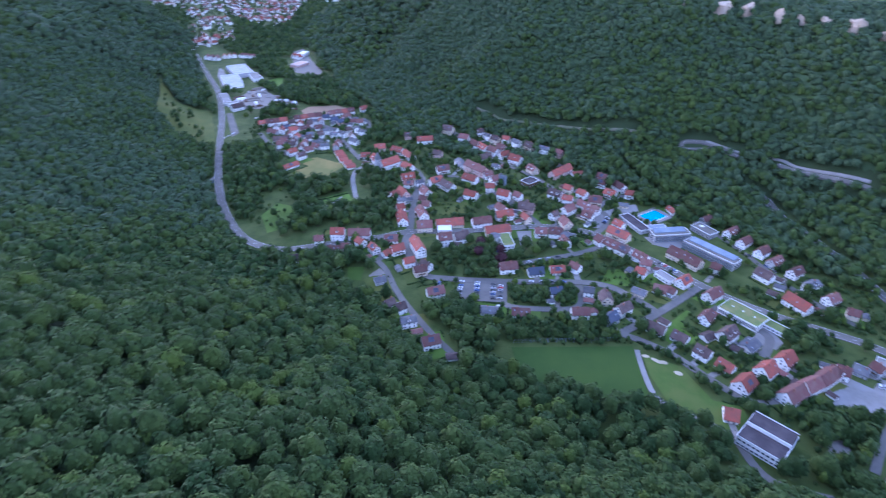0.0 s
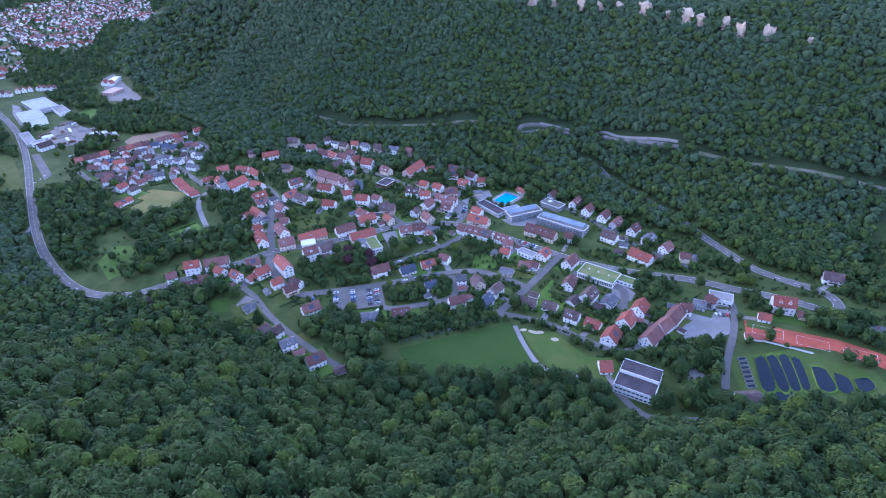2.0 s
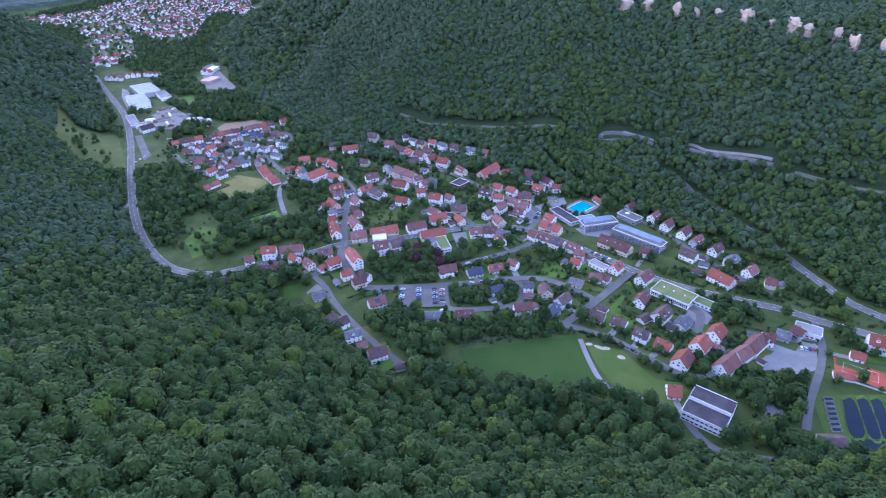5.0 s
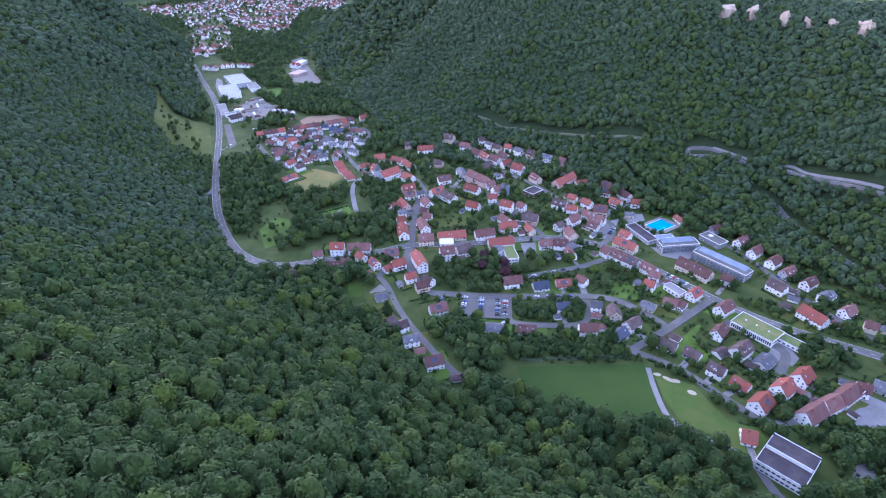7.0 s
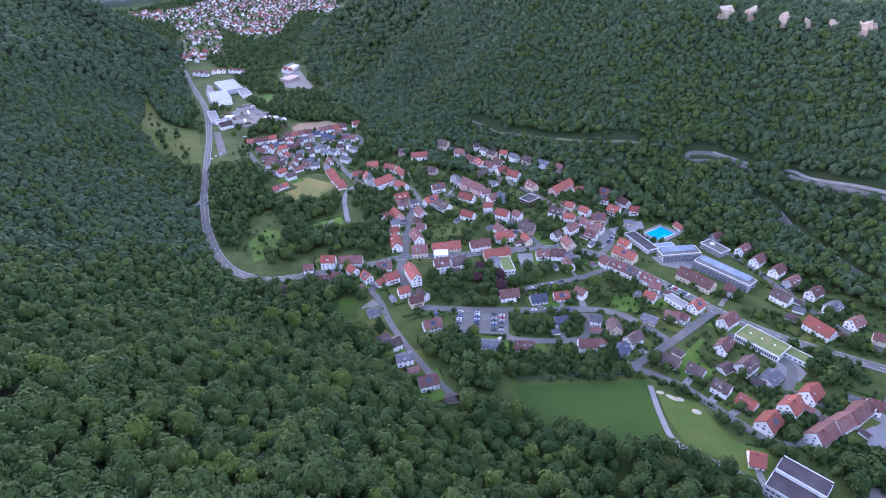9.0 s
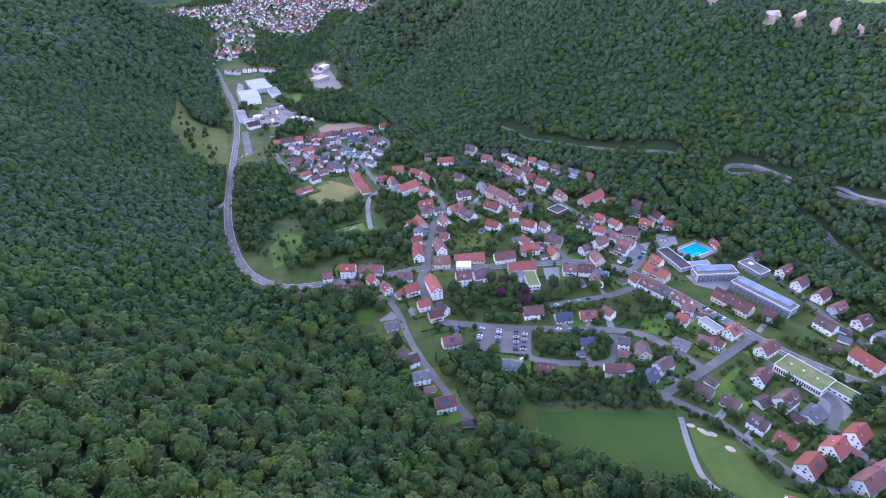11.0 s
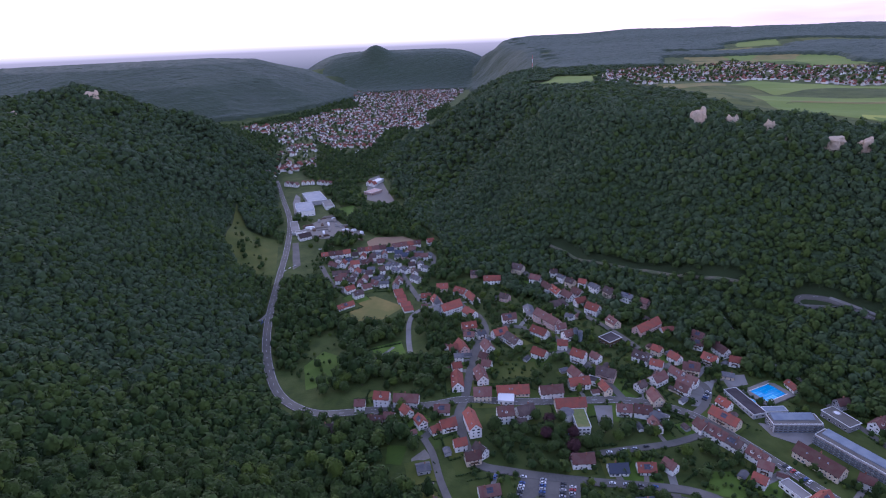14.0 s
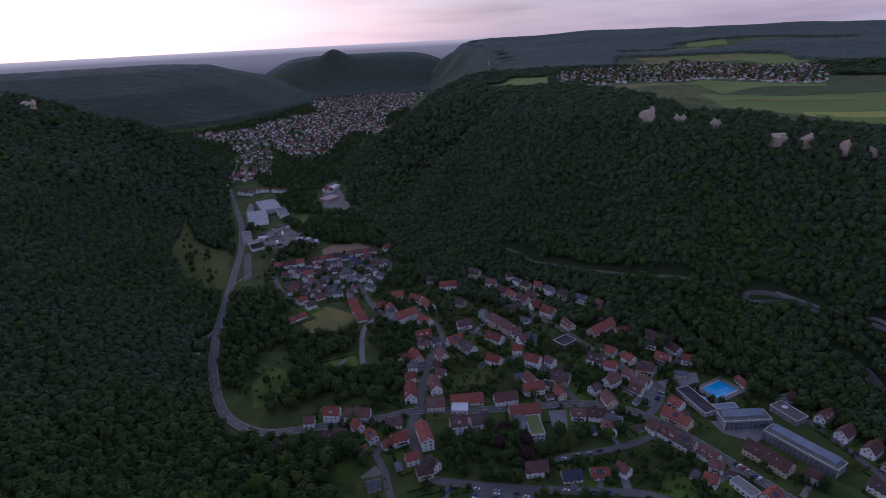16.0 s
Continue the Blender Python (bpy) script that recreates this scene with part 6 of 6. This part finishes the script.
def canopy(x0, x1, y0, y1, d, near, far, high, rough, material, label):
    """The closed leaf cover of a wood, one uneven sheet: all of it beyond 1.9 km, an added filler under the crowns
    nearer by.
    """
    xs, ys = np.meshgrid(np.arange(x0, x1, d), np.arange(y0, y1, d))
    xs, ys = xs + rng.uniform(-0.3, 0.3, xs.shape) * d, ys + rng.uniform(-0.3, 0.3, ys.shape) * d
    rr, az = np.hypot(xs, ys), np.arctan2(xs, ys)
    on = wooded(xs, ys) & (rr > near) & (rr < far) & (np.abs(az) < 1.0)
    deep = on.astype(float)
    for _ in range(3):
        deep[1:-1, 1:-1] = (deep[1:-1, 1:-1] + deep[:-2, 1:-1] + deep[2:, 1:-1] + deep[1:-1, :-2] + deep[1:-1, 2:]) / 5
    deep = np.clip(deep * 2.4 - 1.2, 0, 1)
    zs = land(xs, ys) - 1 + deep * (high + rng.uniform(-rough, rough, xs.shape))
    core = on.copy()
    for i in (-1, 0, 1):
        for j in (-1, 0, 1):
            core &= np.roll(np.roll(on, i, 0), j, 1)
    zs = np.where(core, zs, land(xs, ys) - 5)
    n = xs.shape[1]
    cell = on[:-1, :-1] & on[:-1, 1:] & on[1:, 1:] & on[1:, :-1]
    a = (np.arange(xs.shape[0] - 1)[:, None] * n + np.arange(n - 1)[None])[cell]
    f = np.concatenate([np.stack([a, a + 1, a + n + 1], 1), np.stack([a, a + n + 1, a + n], 1)])
    used, f = np.unique(f, return_inverse=True)
    v = np.stack([xs, ys, zs], -1).reshape(-1, 3)[used]
    tagged(new("forest", big_mesh("forest", v, f.reshape(-1, 3), MAT[material])), label, "forest", kind="stuff")


# far hills: no air haze, the leaf material carries its bluish cast
canopy(-3400, 3000, 1000, 4600, 15.0, 1930, 4700, 10, 2.2, "leaf_far", "far wooded hills with haze put into the leaf colour")
# filler sheet below the crowns, so the gaps between them stay light
canopy(-900, 900, 200, 1050, 5.0, 360, 1010, 6.0, 1.0, "leaf_v", "added leafy sheet lightening gaps in the valley-side forest")


def copse(poly, gap=8.0, lo=4.0, hi=6.0, hole=None):
    """A dense stand of trees on the valley floor."""
    xs, ys = [p[0] for p in poly], [p[1] for p in poly]
    x, y = scatter(min(xs), max(xs), min(ys), max(ys), gap)
    keep = inside(x, y, poly) & ~taken(x, y)
    if hole:
        keep &= ~inside(x, y, hole)
    if not keep.any():
        return
    x, y = x[keep], y[keep]
    r = rng.uniform(lo, hi, len(x)) * (0.75 + 0.4 * rng.random(len(x)))
    spots = np.stack([x, y, r, rng.uniform(0.85, 1.25, len(x))], 1)
    shapes = near_shapes if math.hypot(xs[0], ys[0]) < 300 else mid_shapes if math.hypot(xs[0], ys[0]) < 700 else far_shapes
    kind = rng.random(len(x))
    for name, pick in (("leaf", kind < 0.36), ("leaf_l", (kind >= 0.36) & (kind < 0.48)), ("leaf_s", (kind >= 0.48) & (kind < 0.63)), ("leaf_b", (kind >= 0.63) & (kind < 0.68)), ("leaf_d", kind >= 0.68)):
        if pick.any():
            woods("copse", spots[pick], shapes, MAT[name], "dense stand of leafy trees on the valley floor", 0.6)


def tree_kind(leaf, label, shape, trunk_h=2.6):
    thing = empty("tree", pose(0, 0, -500), label, "tree", "valley trees")
    bm = bmesh.new()
    tube(bm, 0, 0, -0.5, trunk_h + 1.6, 0.32, 0.18, 8)
    for a in range(4):
        limb = bmesh.ops.create_cone(bm, cap_ends=True, segments=5, radius1=0.13, radius2=0.05, depth=2.6, matrix=Matrix.Rotation(a * 1.6, 4, "Z") @ Matrix.Translation((0.7, 0, trunk_h + 1.2)) @ Matrix.Rotation(0.8, 4, "Y"))
    part("trunk", bm, MAT["bark"], thing)
    v, f = shape
    v = v * 4.2
    v[:, 2] += trunk_h * 0.55
    piece("crown", big_mesh("crown", v, f, MAT[leaf]), thing)
    return thing


TREES = [tree_kind("leaf", "broad green leafy tree with a rounded uneven crown", crown_shape(9, 300, level=3)),
         tree_kind("leaf", "green leafy tree with a loose crown", crown_shape(7, 300, 1.2, level=3)),
         tree_kind("leaf_b", "bright yellow-green leafy garden tree", crown_shape(8, 300, level=3)),
         tree_kind("leaf_d", "dark narrow conifer beside the houses", crown_shape(8, 300, 1.9, True), 1.5),
         tree_kind("leaf_p", "dark copper-coloured broad leafy tree", crown_shape(8, 300, level=3))]
PLANTED = []


def tree(x, y, kind_of, size):
    if kind_of < 4 and taken(np.array(x), np.array(y)):
        return
    k = 0.75 + size * 0.5
    PLANTED.append(copy_thing(TREES[kind_of], pose(x, y, height(x, y), 0, 0, chance.uniform(0, 360)) @ Matrix.Diagonal((k, k, k * chance.uniform(0.85, 1.2), 1))))


def grove(cx, cy, rx, ry, n, kinds=(0, 0, 1, 1, 2, 3), lo=0.0, hi=1.0):
    for _ in range(n):
        a, d = chance.uniform(0, 6.28), math.sqrt(chance.random())
        tree(cx + math.cos(a) * d * rx, cy + math.sin(a) * d * ry, chance.choice(kinds), chance.uniform(lo, hi))


copse([(-10, 272), (45, 246), (125, 214), (165, 196), (240, 150), (60, 192)])
copse([(-336, 661), (-311, 668), (-292, 649), (-265, 575), (-278, 560), (-303, 578)], 6.2, 3.6, 5.4)
copse([(313, 251), (334, 248), (320, 229), (299, 226)])
copse([(346, 215), (362, 200), (392, 185), (364, 162), (350, 179), (337, 196), (328, 207)])
copse([(357, 279), (378, 258), (391, 243), (391, 216), (408, 198), (474, 255), (461, 295), (419, 315), (360, 317)])
copse([(284, 195), (306, 180), (327, 168), (341, 150), (332, 135), (332, 146), (318, 164), (299, 178)])
copse([(272, 207), (274, 199), (243, 165), (237, 167)])
copse([(205, 231), (226, 220), (222, 209), (200, 223)])
copse([(171, 342), (184, 338), (174, 328), (165, 332)])
copse([(133, 374), (141, 377), (132, 351), (122, 356)])
copse([(-290, 667), (-238, 680), (-203, 625), (-178, 549), (-207, 519), (-194, 467), (-213, 474), (-239, 522)])
copse([(-182, 563), (-138, 565), (-114, 569), (-105, 532), (-131, 523), (-134, 493), (-103, 493), (-52, 490), (-49, 446), (-70, 443), (-119, 456), (-143, 445), (-160, 428), (-164, 463), (-157, 496)])
copse([(-139, 752), (-113, 805), (-45, 786), (10, 715), (-13, 701), (-59, 719), (-64, 674), (-100, 677), (-115, 651), (-132, 653), (-152, 732)])
copse([(-393, 1121), (-322, 1138), (-268, 995), (-215, 1008), (-126, 823), (-167, 813), (-207, 840), (-250, 869), (-320, 948)])
copse([(-514, 1012), (-483, 1076), (-382, 890), (-336, 786), (-361, 786), (-419, 878), (-440, 834)])
copse([(-4, 404), (26, 403), (49, 405), (58, 399), (47, 392), (7, 391)], 4.5, 2.0, 3.6)
copse([(-5, 391), (6, 388), (5, 356), (-1, 362)], 4.5, 2.0, 3.6)
copse([(11, 364), (44, 364), (43, 357), (11, 357)], 4.5, 2.0, 3.6)
copse([(35, 388), (47, 388), (45, 369), (36, 373)], 4.5, 2.0, 3.6)
copse([(6, 385), (30, 382), (27, 376), (8, 376)], 4.5, 2.0, 3.6)
copse([(82, 418), (107, 417), (126, 412), (104, 401), (80, 400)])
copse([(-12, 323), (8, 319), (23, 298), (33, 276), (25, 266), (10, 272), (-4, 294), (-21, 317)])
copse([(-175, 408), (-108, 391), (-69, 386), (-65, 368), (-90, 366), (-82, 339), (-46, 324), (-18, 268), (-76, 300), (-129, 357)])
copse([(222, 209), (252, 211), (273, 207), (237, 167), (207, 157), (226, 193)])
copse([(214, 191), (228, 189), (209, 161), (199, 167)])
copse([(161, 168), (200, 145), (230, 152), (273, 142), (322, 127), (302, 111), (201, 122), (141, 140)])
copse([(242, 277), (261, 296), (268, 276), (248, 261)])
copse([(23, 287), (35, 293), (38, 287), (33, 271)])
copse([(39, 293), (81, 289), (122, 294), (136, 285), (133, 278), (80, 283), (43, 282)], 4.5, 2.0, 3.6)
copse([(137, 278), (151, 266), (164, 253), (175, 238), (181, 225), (169, 225), (160, 242), (148, 258), (137, 269)], 4.5, 2.0, 3.6)
copse([(177, 228), (184, 225), (211, 239), (229, 247), (228, 238), (199, 218), (188, 210), (180, 219)], 4.5, 2.0, 3.6)
copse([(52, 350), (49, 327), (72, 324), (102, 327), (104, 347), (93, 349), (85, 338), (59, 339)], 4.5, 2.0, 3.6)
copse([(-102, 357), (-81, 332), (-44, 301), (-35, 272), (-73, 284)])
copse([(-374, 920), (-338, 911), (-339, 888), (-353, 875)])
copse([(-275, 831), (-233, 804), (-243, 781), (-274, 801)])
copse([(147, 624), (205, 572), (238, 539), (257, 492), (235, 493), (209, 540), (174, 566), (145, 608)])

grove(-165, 520, 75, 45, 16)
grove(-120, 465, 45, 30, 12)
grove(-215, 620, 45, 60, 26)
grove(-95, 560, 25, 45, 14)
grove(-290, 800, 60, 70, 26)
grove(-250, 870, 60, 70, 36)
grove(-180, 870, 60, 60, 36)
grove(30, 390, 45, 22, 24, (0, 0, 1, 4))
grove(110, 400, 50, 20, 16)
grove(80, 600, 60, 40, 18)
grove(-95, 380, 35, 20, 18)
grove(-50, 300, 30, 45, 22)
grove(20, 300, 25, 30, 18)
grove(85, 290, 60, 8, 16)
grove(150, 340, 70, 45, 18, lo=-0.6, hi=0.4)
grove(75, 340, 50, 22, 16, lo=-0.6, hi=0.4)
grove(210, 280, 50, 30, 14, lo=-0.4, hi=0.4)
grove(215, 190, 40, 40, 26)
grove(160, 235, 30, 14, 8)
grove(270, 320, 25, 40, 12)
grove(60, 500, 90, 60, 34, lo=-0.7, hi=0.2)
grove(-30, 520, 50, 60, 18, lo=-0.7, hi=0.2)
grove(320, 270, 25, 30, 10)
tree(-128, 528, 2, 0.6)
grove(205, 372, 60, 40, 22, lo=-0.7, hi=0.2)
grove(290, 370, 25, 60, 26, lo=-0.5, hi=0.6)
grove(-10, 600, 60, 50, 26, lo=-0.5, hi=0.4)
grove(160, 520, 50, 40, 18, lo=-0.6, hi=0.4)
grove(20, 470, 80, 40, 34, lo=-0.5, hi=0.5)
grove(120, 560, 60, 50, 24, lo=-0.4, hi=0.6)
grove(170, 470, 40, 40, 16, lo=-0.5, hi=0.3)
grove(-60, 600, 50, 40, 20, lo=-0.4, hi=0.5)
grove(60, 640, 50, 40, 22, lo=-0.4, hi=0.5)
grove(250, 340, 50, 50, 22, lo=-0.5, hi=0.4)
grove(330, 250, 40, 40, 18, lo=-0.3, hi=0.6)
grove(-190, 720, 80, 60, 26, lo=-0.5, hi=0.3)



def hedge(points, lo=0.9, hi=1.6, more=()):
    """A clipped row of bushes along a line."""
    line = curve(points, 1.5) + (curve(more, 1.5) if more else [])
    spots = np.array([(p.x + chance.uniform(-0.3, 0.3), p.y + chance.uniform(-0.3, 0.3), chance.uniform(lo, hi), chance.uniform(0.8, 1.1)) for p in line if not hard(np.array(p.x), np.array(p.y))])
    if not len(spots):
        return
    ob = woods("hedge", spots, bush_shapes, MAT["leaf_d"], "dark green hedge along the gardens", -0.3)
    if ob:
        tagged(ob, category="hedge")


hedge([(137, 278), (151, 266), (164, 253), (175, 238), (183, 225)])
hedge([(23, 322), (34, 304), (45, 297), (82, 294), (114, 294)])
hedge([(146, 335), (154, 319), (163, 316), (189, 333)])
hedge([(51, 347), (49, 326), (88, 322), (101, 325)])
hedge([(112, 345), (106, 325)])
hedge([(151, 310), (132, 288)])
hedge([(203, 340), (200, 320)])
hedge([(-134, 507), (-107, 520)])
hedge([(194, 279), (202, 263), (217, 258)])
hedge([(-46, 318), (-24, 284), (-12, 270)])
hedge([(45, 392), (59, 388), (78, 392)])
hedge([(113, 444), (139, 423)])



# every garden has its own lawn, hedge and drive
for n, (hx, hy, turn, L, W, eave, roof) in enumerate(HOUSES):
    if eave < 3 or hy > 690 or hy < 205 or L > 30:
        continue
    c, s = math.cos(radians(turn)), math.sin(radians(turn))
    ox, oy = chance.uniform(-4, 4), chance.uniform(-4, 4)
    gl, gw = L / 2 + chance.uniform(3.5, 8), W / 2 + chance.uniform(4, 9)
    corner = [(hx + c * (ox + a * gl) - s * (oy + b * gw), hy + s * (ox + a * gl) + c * (oy + b * gw)) for a, b in ((-1, -1), (1, -1), (1, 1), (-1, 1))]
    garden_lawn(corner, chance.choice(("lawn", "turf", "turf", "meadow", "ground")), 0.16 + 0.0011 * n)
    rows = []
    for side in chance.sample((0, 1, 2, 3), 2):
        (ax, ay), (bx, by) = corner[side], corner[(side + 1) % 4]
        rows.append([(ax, ay), ((ax + bx) / 2, (ay + by) / 2), (bx, by)])
    hedge(rows[0], 0.6, 1.15, rows[1])
    drive(hx, hy, max(L, W) / 2)
for dx, dy, turn in DRIVES:
    car(dx, dy, turn, chance.choice(("white", "silver", "black", "blue", "grey", "grey", "red")))


def shrubs(poly, gap, lo, hi, share):
    xs, ys = [p[0] for p in poly], [p[1] for p in poly]
    x, y = scatter(min(xs), max(xs), min(ys), max(ys), gap)
    keep = inside(x, y, poly) & ~hard(x, y) & (rng.random(len(x)) < share * (0.6 + 0.5 * waves(x * 2.2, y * 2.2)))
    x, y = x[keep], y[keep]
    spots = np.stack([x, y, rng.uniform(lo, hi, len(x)) * (0.6 + 0.8 * rng.random(len(x)) ** 2), rng.uniform(0.8, 1.3, len(x))], 1)
    kind = rng.random(len(x))
    for name, pick in (("leaf", kind < 0.55), ("leaf_b", (kind >= 0.55) & (kind < 0.68)), ("leaf_d", kind >= 0.68)):
        woods("garden_shrubs", spots[pick], far_shapes, MAT[name], "garden shrubs and hedges between the houses", -0.2)


shrubs([(-120, 420), (-60, 440), (-110, 640), (20, 720), (140, 620), (230, 500), (230, 440), (170, 410), (60, 440), (-30, 420), (-30, 380), (-90, 385)], 3.9, 1.2, 3.3, 0.78)
shrubs([(-30, 370), (170, 410), (300, 300), (240, 220), (190, 205), (160, 250), (40, 285), (-20, 340)], 3.9, 1.1, 3.2, 0.74)
shrubs([(-270, 640), (-100, 640), (-110, 790), (-210, 800), (-280, 760)], 5.0, 1.2, 3.0, 0.6)
shrubs([(250, 470), (330, 360), (430, 240), (400, 200), (300, 280), (262, 400)], 3.9, 1.0, 2.8, 0.85)
shrubs([(-260, 640), (-170, 560), (-140, 440), (-230, 470), (-300, 660)], 7.0, 1.5, 3.2, 0.7)
shrubs([(-430, 900), (-310, 680), (-345, 680), (-460, 860)], 8.0, 1.8, 4.2, 0.6)
shrubs([(235, 215), (300, 250), (345, 215), (420, 180), (400, 130), (345, 140), (300, 190), (262, 205)], 5.2, 1.6, 3.6, 0.7)
shrubs([(190, 200), (230, 225), (262, 200), (236, 160), (200, 150)], 5.0, 1.6, 3.8, 0.8)
# ---- towns further off: many small gabled houses ----
def town(name, poly, gap, label, share_built, size=1.0):
    xs, ys = [p[0] for p in poly], [p[1] for p in poly]
    x, y = scatter(min(xs), max(xs), min(ys), max(ys), gap)
    keep = inside(x, y, poly) & (rng.random(len(x)) < share_built + 0.35 * waves(x * 0.9, y * 0.9))
    x, y = x[keep], y[keep]
    z = land(x, y)
    for group_name, roofs, share in (("r", "roof_r", 0.34), ("m", "roof_m", 0.42), ("g", "roof_g", 0.24)):
        pick = rng.random(len(x)) < share
        pick = np.arange(len(x)) % 100 < share * 100 if group_name == "r" else (np.arange(len(x)) * 37 % 100 < share * 100)
        verts, faces, mat = [], [], []
        for px, py, pz in zip(x[pick], y[pick], z[pick]):
            L, W, e = rng.choice((10, 12, 14, 16, 28), p=(0.3, 0.3, 0.2, 0.15, 0.05)) * size, rng.uniform(8, 11) * size, rng.uniform(4, 8) * size
            a = rng.choice((0.3, 1.9, 1.1, 2.6)) + rng.uniform(-0.2, 0.2)
            c, s = math.cos(a), math.sin(a)
            n = len(verts)
            v1, f1 = gable_wall(L, W, e, W * 0.4)
            v2, f2 = gable_roof(L, W, e, W * 0.4)
            verts += [(px + c * q[0] - s * q[1], py + s * q[0] + c * q[1], pz + q[2]) for q in v1 + v2]
            faces += [tuple(i + n for i in f) for f in f1] + [tuple(i + n + len(v1) for i in f) for f in f2]
            mat += [0] * len(f1) + [1] * len(f2)
        tagged(new(name, mesh(name, verts, faces, [MAT["wall_w"], MAT[roofs]], mat)), label, "town", kind="stuff")


TOWN = [(-539, 1161), (-662, 1565), (-766, 1760), (-956, 1901), (-1023, 2037), (-868, 2060), (-790, 2418), (-693, 2515), (-822, 2806), (-889, 3295), (-577, 3292), (-305, 3322), (-312, 2569), (-365, 2308), (-300, 1875), (-426, 1891), (-408, 1679), (-381, 1433), (-481, 1513), (-592, 1648), (-473, 1331), (-503, 1247)]
town("far_town", TOWN, 16.5, "distant town of red roofs and white walls filling the valley", 0.62, 0.86)
town("plateau_village", VILLAGE, 15.5, "distant village of red roofs on the plateau", 0.70, 0.62)
copse(VILLAGE, 21, 2.8, 4.6)
copse(TOWN, 23, 3.0, 5.2)
copse([(-470, 1230), (-420, 1480), (-360, 1700), (-330, 1400), (-300, 1180), (-380, 1120)], 11)
copse([(-600, 1290), (-900, 1560), (-1060, 1900), (-1000, 2100), (-860, 2500), (-800, 2950), (-900, 3150), (-440, 3150), (-280, 2400), (-350, 1720), (-360, 1400), (-480, 1240)], 15, 4.5, 7.5, TOWN)
copse([(-620, 1300), (-700, 1420), (-1150, 1640), (-1400, 1760), (-1060, 2040), (-960, 1930), (-780, 1600)], 13, 5.0, 8.0, TOWN)

# fields and hedgerows on the far plateau
for i in range(15):
    for j in range(6):
        fa, fr = radians(11 + 2.7 * i + chance.uniform(-0.8, 0.8)), 1850 * 1.10 ** j * chance.uniform(0.98, 1.02)
        fx, fy = math.sin(fa) * fr, math.cos(fa) * fr
        if signed(np.array(fx), np.array(fy), FOOT_EAST) < 420 or wooded(np.array(fx), np.array(fy)):
            continue
        l, w, a = fr * 0.027, fr * chance.uniform(0.025, 0.05), -fa * 0.6 + chance.uniform(-0.3, 0.3)
        c, s = math.cos(a), math.sin(a)
        garden_lawn([(fx + c * p * l - s * q * w, fy + s * p * l + c * q * w) for p, q in ((-1, -1), (1, -1), (1, 1), (-1, 1))],
                    chance.choice(("crop", "crop", "lawn", "meadow", "straw", "straw", "crop")), 1.0 + 0.01 * (i * 9 + j), "field", "distant field on the plateau", 0.02 * fr)


def mast():
    z = height(36, 1908)
    thing = empty("radio_mast", pose(36, 1908, z), "slender red and white radio mast on the plateau edge", "mast")
    for i in range(5):
        part("section", tube(bmesh.new(), 0, 0, i * 11 - (2 if i == 0 else 0), (i + 1) * 11, 1.1 - 0.15 * i, 0.95 - 0.15 * i, 8), MAT["car_white" if i % 2 else "car_red"], thing)
    part("antenna", tube(bmesh.new(), 0, 0, 55, 64, 0.2, 0.1, 6), MAT["metal"], thing)


mast()

for t in TREES + list(CARS.values()):
    for o in [*t.children, t]:
        bpy.data.objects.remove(o)
